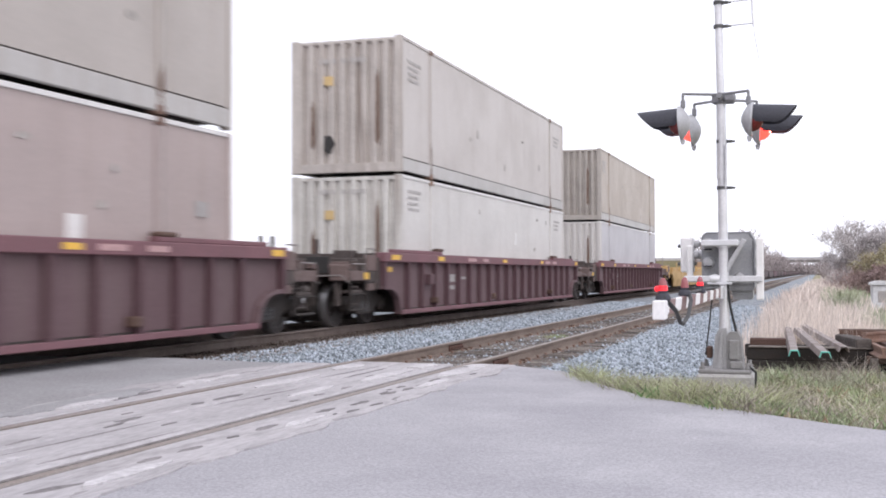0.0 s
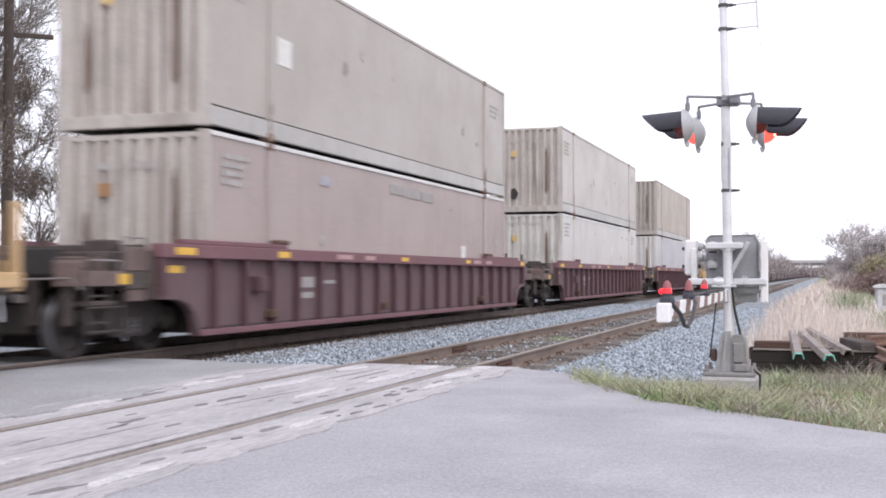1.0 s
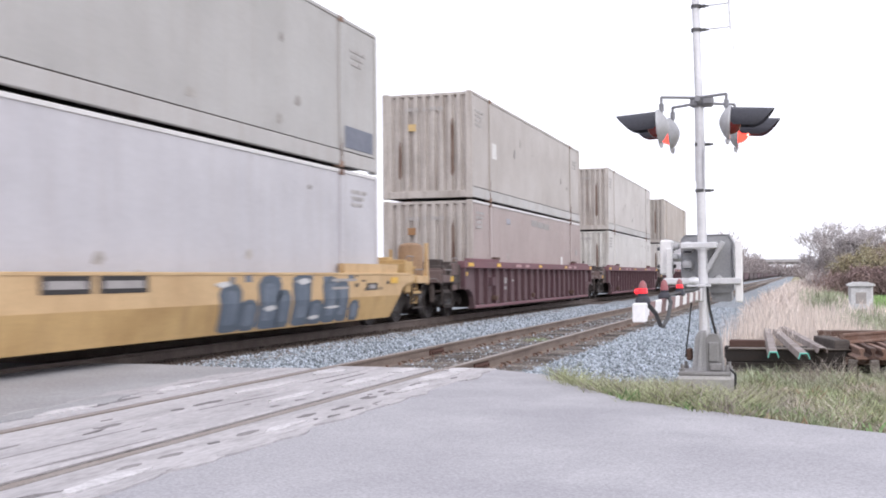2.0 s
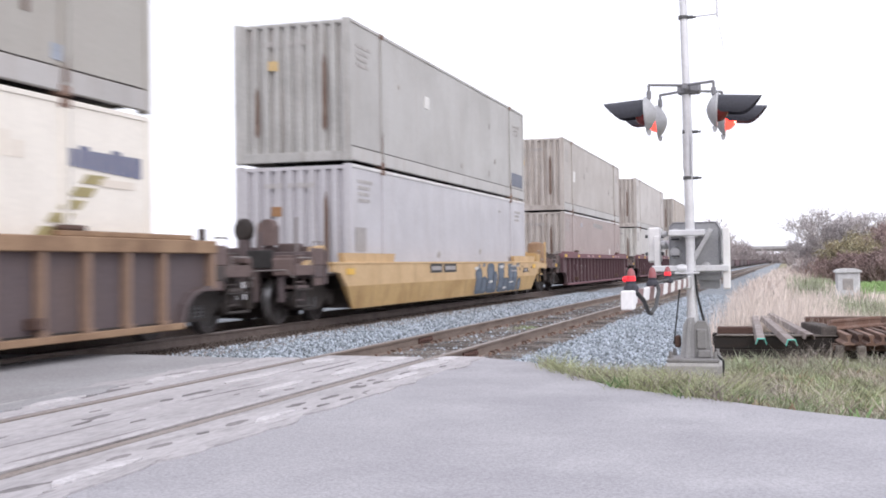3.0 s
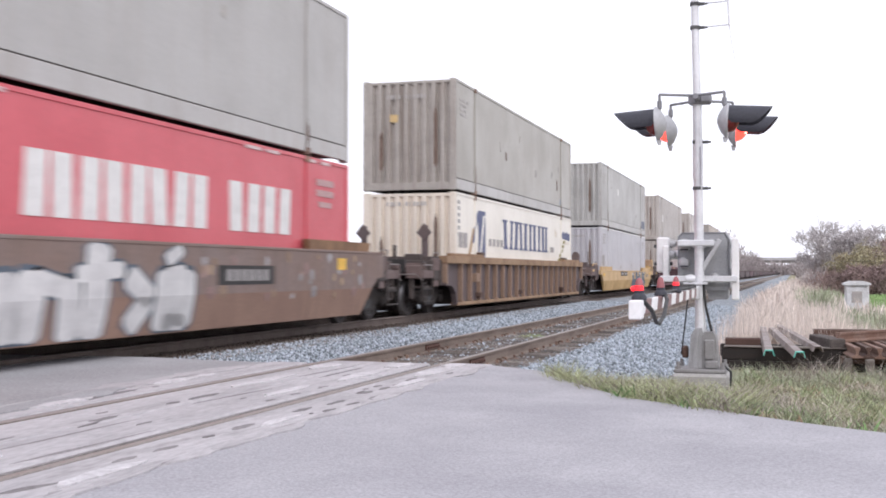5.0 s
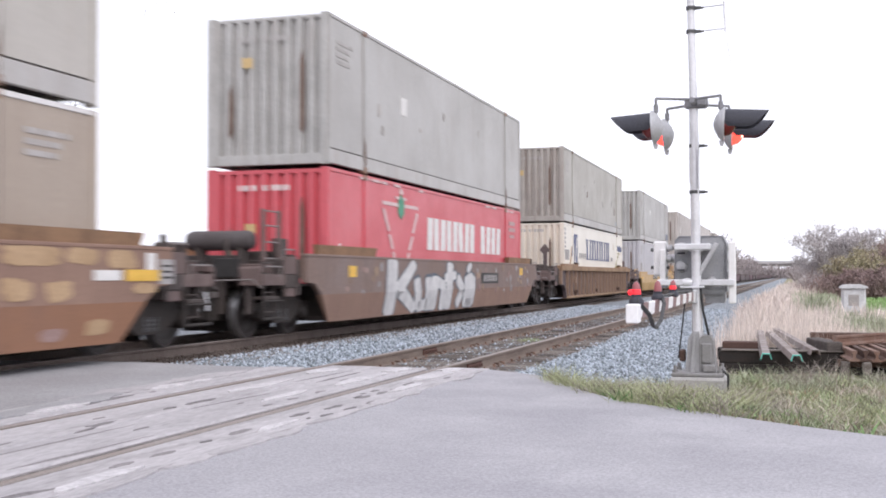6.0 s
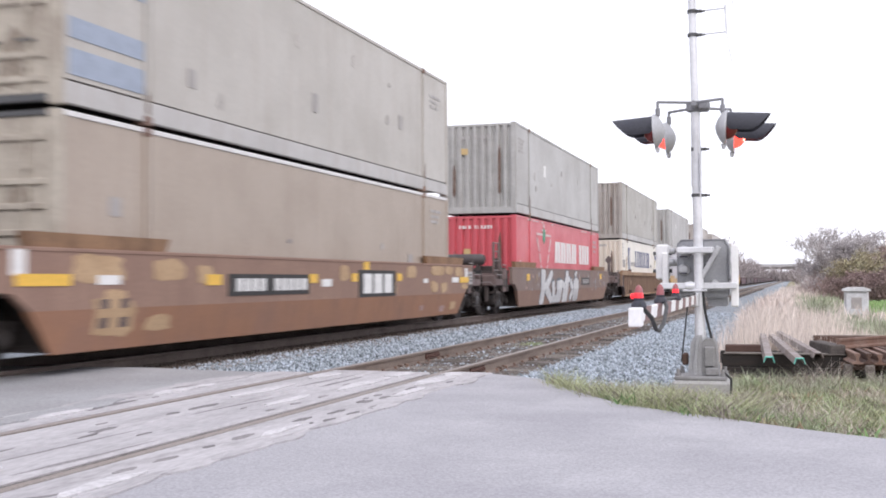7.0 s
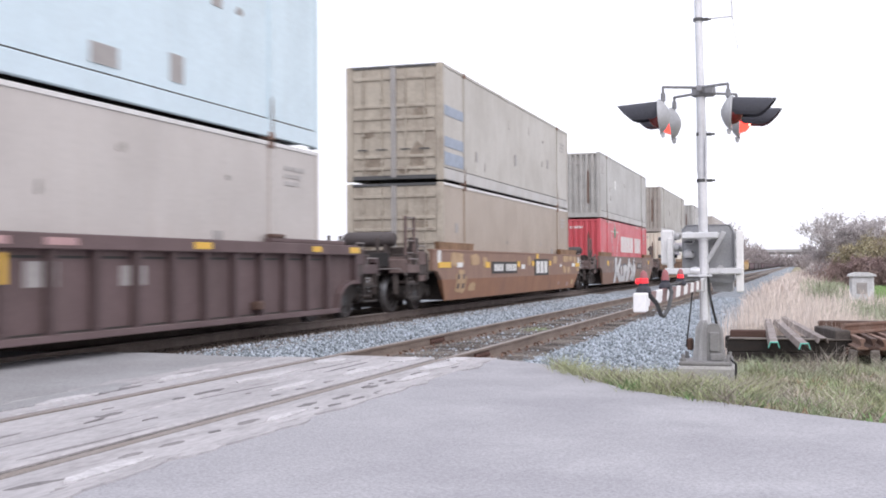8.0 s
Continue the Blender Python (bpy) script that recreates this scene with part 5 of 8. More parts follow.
def tag_blocks(car, material, y0, y1, z0, z1, n, name="spray_block", label="", x=1.503, skew=0.25, gap=0.05, vary=0.2, fill=1.0, folded=False):
    """A row of upright leaning blocks, standing for lettering."""
    w = (y1 - y0) / n
    for k in range(n):
        a, b = y0 + k * w + gap, y0 + (k + 1) * w - gap
        h0, h1 = z0 + RNG.uniform(0, vary) * (z1 - z0), z1 - RNG.uniform(0, vary) * (z1 - z0)
        sk = RNG.uniform(-skew, skew) * w
        b = a + (b - a) * fill
        poly = [(a, h0), (b, h0 + RNG.uniform(0, 0.5 * vary)), (b + sk, h1), (a + sk, h1 - RNG.uniform(0, 0.5 * vary))]
        if folded:
            wall_mark(car, name, poly, material, label, lift=x - 1.500)
        else:
            part(name, M().prism(poly, "x", x - 0.012, x + 0.005), material, car, label)


# ---- train: its make-up, from the front ----
TRAIN = []                   # (thing, start along the track, height)
SPEED = 15.27
BASE = 0.420                 # underside of a lower container above z = 0


def put(ob, y, z):
    ob.matrix_basis = pose(TRAIN_X, y, z)
    TRAIN.append((ob, y, z))


def load(y, car, low, high):
    put(car, y, TRAIN_Z)
    put(low, y, BASE)
    put(high, y, BASE + LOW_H + 0.03)


# Car 1 and 2: maroon, with plain grey boxes.
car = ribbed_car("faded maroon ribbed well car under two grey containers", MAROONSHEET, MAROONRIB, dark=ENDGRIME, chord=MAROON_TOP, trim=ENDPINK)
yellow_marks(car, [(2.05, 1.365, 0.4, 0.10), (BOX_L + 1.1, 1.365, 0.4, 0.1), (-0.9, 1.365, 0.5, 0.10), (7.6, 1.365, 0.4, 0.08), (12.0, 1.365, 0.35, 0.08)])
yellow_marks(car, [(-1.90, 0.99, 0.62, 0.13)], 1.350)
yellow_marks(car, [(-1.0, 1.12, 0.42, 0.10)], 1.378)
patches(car, MARKPINK, [(4.5, 1.365, 0.7, 0.08), (5.7, 1.365, 0.5, 0.08), (12.8, 1.365, 0.6, 0.08), (13.8, 1.365, 0.5, 0.08)], 1.513, "faded_sheet")
patches(car, MARKGREY, [(3.2, 0.92, 0.5, 0.18), (4.1, 0.92, 0.5, 0.06), (3.2, 0.70, 0.45, 0.1)], 1.380, "marking_bar", "faded unreadable marks")
low = container(LOW_H, "pale grey container with a ribbed end, lower in its stack", GREIGE_L, PALE_E, rail_paint=RAIL_SKYLIT)
end_marks(low, (-0.38, 1.95), 2.45)
side_marks(low, extra=[("white_plate", MARKWHITE, [(9.5, 9.75, 1.5, 1.85)], "small white plate")])
high = container(HIGH_H, "warm grey container with a rust-streaked ribbed end, upper in its stack", GREIGE, GREIGE_E)
end_marks(high, (-0.40, 2.05), 2.48, dark=(-0.38, 0.72))
side_marks(high)
load(22.55, car, low, high)
put(copy_thing(car, pose(0, 0, 0)), 45.95, TRAIN_Z)
low = container(LOW_H, "pale bluish grey container, lower in its stack", LILAC, GREIGE_L, rail_paint=RAIL_SKYLIT)
high = container(HIGH_H, "taupe container with a dark-streaked ribbed end", TANC, TAUPE_E)
side_marks(high)
put(low, 45.95, BASE)
put(high, 45.95, BASE + LOW_H + 0.03)

# Car 3: maroon, pinkish fluted box below.
car3 = copy_thing(car, pose(0, 0, 0))
low = container(LOW_H, "pinkish grey fluted container, lower in its stack", PINKGREY, GREIGE_E, flute=0.036, rail_paint=RAIL_SKYLIT)
end_marks(low, (-0.45, 1.95), 2.3, plate=RUSTPLATE)
side_marks(low, far=False, extra=[("blue_plate", FADEBLUE, [(3.9, 4.4, 2.28, 2.45)], "faded blue patch"), ("grey_plate", MARKGREY, [(7.3, 8.2, 2.36, 2.56), (8.3, 9.2, 2.34, 2.54), (9.3, 10.1, 2.32, 2.52)], "faded grey panels"),
                                  ("white_plate", MARKWHITE, [(12.2, 12.5, 1.05, 1.4)], "small white plate"), ("dark_mark", MARKGREY, [(15.1, 15.45, 1.5, 1.72)], "")])
high = container(HIGH_H, "greige container with rust streaks, upper in its stack", GREIGE_D, GREIGE_E)
end_marks(high, (-0.42, 2.0), 2.5)
side_marks(high, extra=[("pale_plate", MARKWHITE, [(2.25, 2.75, 1.3, 1.75)], "pale sheet on the side")])
load(-0.92, car3, low, high)

# Car 4: low yellow car with blue spray paint.
car = smooth_car("weathered yellow low-sided well car with blue spray paint", YELLOW_DUST, YELLOW, top=1.12, step=0.66, dark=RUSTSIDE, humps=True, trim=YELLOW, far_dark=YELLOW)
yellow_marks(car, [(-0.6, 0.95, 0.4, 0.12), (BOX_L + 0.4, 0.98, 0.4, 0.12)])
patches(car, MARKBLACK, [(5.2, 0.98, 1.0, 0.22), (6.4, 0.98, 1.1, 0.22), (BOX_L - 0.9, 0.86, 0.6, 0.14)], 1.503, "black_plate")
patches(car, MARKGREY, [(5.2, 0.98, 0.8, 0.10), (6.4, 0.98, 0.9, 0.10), (BOX_L - 2.4, 1.0, 1.2, 0.05), (BOX_L - 2.6, 0.85, 0.8, 0.05)], 1.507, "marking_bar", "unreadable marks")
for k, (z1, w) in enumerate(((0.98, 0.62), (0.72, 0.55), (1.10, 0.72), (0.86, 0.50), (1.12, 0.66), (0.66, 0.60), (1.08, 0.58), (1.02, 0.5), (0.62, 0.45))):
    y0, w = 8.9 + 0.645 * k, w * 1.12
    out = [(y0, 0.26), (y0 + w * 0.2, 0.22), (y0 + w * 0.85, 0.22), (y0 + w * 1.02, 0.30), (y0 + w, z1 * 0.6), (y0 + w * 1.04, z1 - 0.14), (y0 + w * 0.85, z1 - 0.03), (y0 + w * 0.5, z1), (y0 + w * 0.15, z1 - 0.04), (y0 - 0.02, z1 - 0.16), (y0 + 0.03, z1 * 0.55)]
    wall_mark(car, "spray_block", out, GRAFBLUE, "slate-blue rounded spray paint stroke", 0.66)
    c, q = y0 + w * 0.5, 0.5 * (z1 + 0.22)
    wall_mark(car, "spray_fill", [(p * 0.6 + c * 0.4, r * 0.7 + q * 0.3) for p, r in out], GRAFMID, "lighter blue spray fill", 0.66, 0.010)
for y, z, w, h in ((9.0, 0.95, 0.5, 0.10), (10.6, 0.55, 0.5, 0.10), (11.9, 0.98, 0.6, 0.12), (13.2, 0.5, 0.7, 0.06), (12.4, 0.34, 0.5, 0.08)):
    wall_mark(car, "white_smear", [(y - w / 2, z), (y - w * 0.1, z - h / 2), (y + w / 2, z - h * 0.1), (y + w * 0.3, z + h / 2), (y - w * 0.2, z + h * 0.4)], GRAFLIGHT, "whitish spray smear", 0.66, 0.013)
patches(car, GRAFMID, [(9.2 + 0.6 * k + RNG.uniform(-0.1, 0.1), 1.02 + RNG.uniform(-0.05, 0.05), RNG.uniform(0.1, 0.35), RNG.uniform(0.06, 0.14)) for k in range(9)], 1.5015, "spray_mist", "blue spray mist")
patches(car, MARKBLACK, [(14.2 + RNG.uniform(0, 2.2), 0.80 + RNG.uniform(0, 0.28), RNG.uniform(0.05, 0.16), RNG.uniform(0.03, 0.08)) for k in range(10)], 1.5025, "black_chip", "small dark chips in the paint")
patches(car, MARKGREY, [(BOX_L - 0.9, 0.86, 0.36, 0.08)], 1.507, "plate_face", "grey plate face")
low = container(LOW_H, "bluish grey container with small dark patches, lower in its stack", LILAC, LILAC, rail_paint=RAIL_SKYLIT)
end_marks(low, (-0.36, 1.85), 2.38, plate=RUSTPLATE)
bars(low, "dark_plate", MARKGREY, [(0.3, 0.9, 1.0, 1.5)], HW - 0.016, "dark grey plate")
side_marks(low)
high = container(HIGH_H, "grey container with two dark streaks on its ribbed end", GREYC, GREY_E)
end_marks(high, (-0.40, 2.05), 2.5)
side_marks(high, extra=[("white_plate", MARKWHITE, [(5.1, 5.5, 1.75, 2.05)], "white patch"), ("blue_plate", SLATE, [(14.4, 15.9, 0.42, 0.85)], "navy panel by the far corner")])
load(-24.35, car, low, high)

# Car 5: rust-brown ribbed car, cream box with navy lettering blocks.
car = ribbed_car("rust-brown ribbed well car with tan ribs", RUSTSIDE, RIBBROWN, dark=ENDGRIME, chord=RUSTTAN, trim=ENDPINK)
low = container(LOW_H, "cream container with large navy shapes along its side", CREAM, CREAM_E, flute=0.003)
end_marks(low, None, 2.5)
# Five large blocks, each of plain navy bars with short feet, one big mark after another.
for k, (w, lean) in enumerate(((1.12, 0.30), (1.16, -0.30), (1.14, 0.0), (1.12, 0.12), (0.95, 0.0))):
    y0 = 5.25 + 1.36 * k
    for d, thick, sign in ((0.08, 0.30, 1), (w - 0.30, 0.22, -1)):
        a, shift = y0 + d, sign * lean * 0.7
        part("navy_block", M().prism([(a, 1.42), (a + thick, 1.42), (a + thick - shift * 0.5, 2.27), (a - shift * 0.5, 2.27)], "x", HW - 0.03, HW - 0.006), NAVY, low, "large navy bar")
        for z, dy in ((1.40, 0.0), (2.23, -shift * 0.5)):
            part("navy_foot", M().box(HW - 0.03, HW - 0.004, a + dy - 0.10, a + dy + thick + 0.10, z, z + 0.065), NAVY, low)
bars(low, "navy_panel", NAVY, [(2.35, 3.05, 1.0, 2.42)], HW - 0.014, "tall navy panel")
part("cream_slash", M().prism([(2.42, 1.1), (2.55, 1.1), (2.98, 2.3), (2.80, 2.3)], "x", HW - 0.02, HW - 0.004), CREAM, low)
part("navy_swoosh", M().prism([(1.6, 1.5), (1.85, 1.5), (2.5, 2.42), (2.2, 2.35)], "x", HW - 0.02, HW - 0.008), NAVY, low)
part("gold_swoosh", M().prism([(1.2, 1.0), (1.4, 1.0), (1.9, 1.9), (1.75, 1.9)], "x", HW - 0.02, HW - 0.008), PATCHTAN, low)
bars(low, "grey_bar", MARKGREY, [(3.5 + 0.45 * k, 3.75 + 0.45 * k, 1.45, 1.66) for k in range(4)] + [(-0.1 + 0.45 * k, 0.25 + 0.45 * k, 1.35, 1.75) for k in (1, 2)] + [(12.2, 12.4, 1.42, 1.6), (12.5, 12.8, 1.42, 1.6)],
     HW - 0.014, "small grey bars")
bars(low, "navy_bar", NAVY, [(14.25 + 0.24 * k, 14.43 + 0.24 * k, 1.98 - 0.01 * k, 2.20 + 0.05 * (k % 3 == 1)) for k in range(7)], HW - 0.014, "short navy bars")
bars(low, "faint_bar", CREAM_E, [(14.9, 15.7, 1.76, 1.86), (13.0, 13.1, 2.0, 2.3), (13.25, 13.35, 2.0, 2.2)], HW - 0.014)
for k in range(5):
    y, z = 13.55 + 0.24 * k, 1.10 + 0.17 * k
    part("ochre_dash", M().prism([(y, z), (y + 0.42, z), (y + 0.56, z + 0.12), (y + 0.14, z + 0.12)], "x", HW - 0.02, HW - 0.008), OCHRE, low, "ochre dash in a slanting row")
bars(low, "grey_mark_column", MARKGREY, [(0.30, 0.45, 2.5 - 0.17 * k, 2.6 - 0.17 * k) for k in range(6)], HW - 0.014)
high = container(HIGH_H, "taupe container with stained ribbed end and rusty posts", TAUPE, TAUPE_E)
end_marks(high, (-0.42, 1.95), 2.52)
side_marks(high, far=False, extra=[("dark_mark", RUSTSTREAK, [(5.5, 5.62, 1.3, 1.55), (13.4, 13.5, 0.9, 1.3)], ""), ("blue_mark", BLUEMARK, [(13.95, 14.15, 0.42, 0.62)], "")])
for x in (-0.95, 0.72):
    post = part("guide_post", M().box(x - 0.07, x + 0.07, -0.86, -0.74, 0.92, 2.25, 0.015), RUSTSIDE, car, "rusty upright guide post")
    part("post_plate", M().prism([(x, 1.86), (x + 0.20, 2.06), (x, 2.30), (x - 0.20, 2.06)], "y", -0.90, -0.86), RUSTSIDE, post)
load(-48.05, car, low, high)

# Car 6: grey-brown plain car with pale spray paint, red box.
car = smooth_car("grey-brown plain well car with pale spray paint", GREYBROWN, DUSTYBROWN, dark=ENDGRIME, guide_paint=GUIDEBROWN, trim=ENDPINK, posts=True)
STROKES = ((2.95, 0.26, 3.10, 1.38, 0.50), (3.45, 0.74, 4.55, 1.38, 0.40), (3.55, 0.76, 4.65, 0.25, 0.40), (4.75, 0.95, 4.95, 0.35, 0.36), (5.0, 0.33, 5.55, 0.42, 0.3), (5.62, 0.98, 5.68, 0.30, 0.36),
           (6.05, 0.30, 6.12, 1.0, 0.40), (6.2, 0.95, 6.7, 0.85, 0.3), (6.80, 0.90, 6.86, 0.28, 0.36), (7.3, 0.28, 7.42, 1.34, 0.40), (7.0, 1.02, 7.9, 1.08, 0.24), (8.1, 0.98, 8.55, 0.70, 0.36), (8.5, 0.66, 8.15, 0.34, 0.34),
           (8.95, 0.30, 9.0, 1.0, 0.40), (9.45, 0.34, 9.5, 1.02, 0.42), (9.0, 0.36, 9.5, 0.34, 0.26), (9.0, 1.0, 9.45, 1.05, 0.24), (9.05, 1.22, 9.35, 1.36, 0.22))
for grow, paint, lift, name, label in ((0.14, GRAFBLUE, 0.006, "spray_outline", "dark spray outline"), (0.0, GRAFLIGHT, 0.012, "spray_stroke", "pale silver spray paint stroke")):
    for y0, z0, y1, z1, w in STROKES:
        dy, dz = y1 - y0, z1 - z0
        ln = math.hypot(dy, dz)
        ey, ez = dy / ln * (0.06 + grow / 2), dz / ln * (0.06 + grow / 2)
        w2 = (w * 1.6 + grow) / 2
        ny, nz = -dz / ln * w2 * 0.8, dy / ln * w2 * 0.55
        out = [(y0 + ny, z0 + nz), (y0 - ey + ny * 0.6, z0 - ez + nz * 0.6), (y0 - ey - ny * 0.6, z0 - ez - nz * 0.6), (y0 - ny, z0 - nz), (y1 - ny, z1 - nz), (y1 + ey - ny * 0.6, z1 + ez - nz * 0.6),
               (y1 + ey + ny * 0.6, z1 + ez + nz * 0.6), (y1 + ny, z1 + nz)]
        wall_mark(car, name, [(p, min(max(q, 0.215), 1.425)) for p, q in out], paint, label, lift=lift)
for k in range(46):
    y = RNG.uniform(0.3, 2.5) if k < 9 else RNG.uniform(9.9, 17.0)
    z, r = RNG.uniform(0.62, 1.36), RNG.uniform(0.05, 0.13)
    out = [(y + r * math.cos(a) * RNG.uniform(0.7, 1.2), z + r * math.sin(a) * RNG.uniform(0.7, 1.2)) for a in np.linspace(0, 2 * math.pi, 9)[:-1]]
    wall_mark(car, "pale_spot", out, (SPOTGREY, SPOTPINK, SPOTTAN)[k % 3], "scattered pale paint spots", lift=0.005)
patches(car, MARKBLACK, [(11.4, 1.0, 1.9, 0.3)], 1.5045, "black_plate")
patches(car, MARKGREY, [(10.8 + 0.25 * k, 1.0, 0.16, 0.18) for k in range(6)], 1.508, "marking_bar")
yellow_marks(car, [(0.75, 1.15, 0.4, 0.22), (15.3, 1.2, 0.4, 0.22)], 1.505)
low = container(LOW_H, "red container with large white blocks and a pale triangle", REDC, REDC, flute=0.003)
end_marks(low, (-0.35, 1.62), 2.42, MARKWHITE)
tag_blocks(low, MARKWHITE, 6.15, 10.55, 1.34, 2.13, 8, "white_block", "white block", x=HW - 0.012, skew=0.12, gap=0.075, vary=0.0)
tag_blocks(low, MARKWHITE, 11.15, 13.5, 1.34, 2.13, 4, "white_block", "white block", x=HW - 0.012, skew=0.12, gap=0.085, vary=0.0)
tri = [((3.05, 2.30), (5.5, 2.30), 0.08), ((3.12, 2.18), (3.45, 1.70), 0.16), ((3.50, 1.62), (3.72, 1.30), 0.16), ((3.74, 1.24), (3.86, 1.02), 0.14),
       ((5.44, 2.18), (5.12, 1.70), 0.16), ((5.08, 1.62), (4.86, 1.30), 0.16), ((4.84, 1.24), (4.72, 1.02), 0.14), ((3.9, 2.46), (4.65, 2.46), 0.06)]
for (y0, z0), (y1, z1), w in tri:
    if z0 == z1:
        out = [(y0, z0 - w / 2), (y1, z0 - w / 2), (y1, z0 + w / 2), (y0, z0 + w / 2)]
    else:
        out = [(y0 - w / 2, z0), (y0 + w / 2, z0), (y1 + w / 2, z1), (y1 - w / 2, z1)]
    part("triangle_stroke", M().prism(out, "x", HW - 0.02, HW - 0.008), PALEPINK, low, "broken white stroke of an open triangle")
part("green_leaf_mark", M().prism([(4.08, 2.12), (4.28, 1.98), (4.48, 2.12), (4.48, 2.40), (4.28, 2.56), (4.08, 2.40)], "x", HW - 0.02, HW - 0.005), GREENMARK, low)
part("white_leaf_top", M().prism([(4.14, 2.56), (4.42, 2.56), (4.36, 2.68), (4.20, 2.68)], "x", HW - 0.02, HW - 0.006), PALEPINK, low)
for k in range(9):
    y = RNG.uniform(0.5, 15.6)
    part("white_chip", M().box(HW - 0.03, HW - 0.003, y, y + RNG.uniform(0.1, 0.6), LOW_H - 0.10, LOW_H - 0.045), PALEPINK, low, "pale chip along the top rail")
bars(low, "pink_bar", MARKPINK, [(14.6, 15.4, 2.3, 2.42), (14.6, 15.4, 2.1, 2.22), (14.7, 15.3, 1.9, 2.0)], HW - 0.014)
part("white_small_triangle", M().prism([(0.35, 1.05), (0.85, 1.05), (0.6, 1.35)], "x", HW - 0.02, HW - 0.006), MARKWHITE, low)
high = container(HIGH_H, "grey container with white patch and streaked ribbed end", GREYC, GREY_E)
end_marks(high, (-0.42, 2.05), 2.5)
side_marks(high, far=False, extra=[("white_plate", MARKWHITE, [(4.3, 4.7, 1.55, 1.95)], "white patch")])
load(-71.65, car, low, high)

# Car 7: orange-brown plain car, boxes with doors.
car = smooth_car("orange-brown plain well car with tan patches and black plates", DUSTYBROWN, ORANGEBROWN, dark=ENDGRIME, guide_paint=GUIDEBROWN, trim=ENDPINK, posts=True)
patches(car, PATCHTAN, [(0.55, 1.22, 1.1, 0.36), (2.2, 1.22, 0.8, 0.3), (0.9, 0.62, 1.0, 0.55), (3.2, 1.15, 0.5, 0.3), (1.95, 0.5, 0.7, 0.22), (8.6, 1.2, 0.5, 0.3), (12.6, 1.25, 0.7, 0.3), (14.2, 0.95, 0.4, 0.2), (0.9, 0.86, 0.5, 0.2),
                        (11.4, 0.9, 0.3, 0.3), (14.55, 1.30, 1.1, 0.24), (15.5, 1.30, 0.7, 0.22), (16.35, 1.28, 0.7, 0.26), (14.3, 0.88, 0.5, 0.24), (15.05, 0.88, 0.5, 0.26), (15.9, 0.42, 0.55, 0.22), (16.9, 0.9, 0.6, 0.14)], 1.503, "paint_patch", "tan touched-up paint patches")
patches(car, SPOTPINK, [(15.0, 0.36, 0.45, 0.16), (13.4, 0.42, 0.3, 0.14)], 1.503, "paint_patch", "pinkish touched-up patch")
patches(car, MARKWHITE, [(16.05, 1.07, 0.60, 0.13), (17.05, 1.24, 0.22, 0.26)], 1.507, "white_sheet", "white sheets")
patches(car, PLATEGREY, [(17.45, 1.12, 0.36, 0.34)], 1.507, "notice_plate", "grey notice plate")
patches(car, MARKBLACK, [(17.45, 1.20 - 0.08 * k, 0.26, 0.03) for k in range(3)], 1.511, "notice_bar", "dark unreadable lines")
patches(car, MARKBLACK, [(5.4, 1.0, 3.0, 0.34), (10.4, 1.0, 2.15, 0.54)], 1.509, "black_plate", "black plates")
patches(car, RUSTSIDE, [(0.65, 0.54, 0.2, 0.13), (1.10, 0.54, 0.2, 0.13), (0.65, 0.78, 0.2, 0.12), (1.10, 0.78, 0.2, 0.12)], 1.507, "dark_stain", "dark stains on a tan patch")
patches(car, MARKWHITE, [(4.25 + 0.27 * k, 1.0, 0.20, 0.20) for k in range(4)] + [(5.6 + 0.27 * k, 1.0, 0.20, 0.20) for k in range(5)], 1.513, "marking_bar", "row of pale bars")
patches(car, MARKWHITE, [(9.8, 1.0, 0.48, 0.40), (10.4, 1.0, 0.48, 0.40), (11.0, 1.0, 0.48, 0.40)], 1.513, "pale_block", "three pale blocks")
patches(car, MARKWHITE, [(-1.0, 1.28, 0.25, 0.3), (0.75, 1.08, 0.5, 0.12), (7.7, 1.02, 0.45, 0.14), (13.6, 1.05, 0.3, 0.1)], 1.509, "white_sheet", "white sheets")
yellow_marks(car, [(-0.55, 1.08, 1.0, 0.14), (3.45, 1.08, 0.45, 0.16), (7.1, 1.1, 0.35, 0.16), (9.1, 1.12, 0.3, 0.16), (11.75, 1.13, 0.3, 0.16), (9.75, 1.36, 0.3, 0.16), (16.85, 1.07, 0.80, 0.15)], 1.508)
low = container(LOW_H, "tan container with dirty doors, lower in its stack", TAN_DOOR, DOORTAN, "doors", flute=0.008, rail_paint=RAIL_SKYLIT)
side_marks(low, near=False, extra=[("dark_mark", MARKGREY, [(1.1, 1.35, 1.55, 1.8), (13.0, 13.3, 1.05, 1.3)], "")])
high = container(HIGH_H, "warm grey container with dirty doors and blue stripes", GREIGE_DOOR, DOORTAN, "doors")
side_marks(high, near=False, extra=[("blue_stripe", BLUEMARK, [(0.22, 1.9, 1.68, 1.93), (0.22, 1.9, 0.88, 1.14), (0.22, 1.9, 0.42, 0.75)], "three blue stripes"),
                                    ("dark_mark", MARKGREY, [(3.1, 3.3, 0.72, 1.0), (7.6, 7.85, 1.0, 1.35), (12.4, 12.65, 1.3, 1.6)], "")])
load(-95.3, car, low, high)

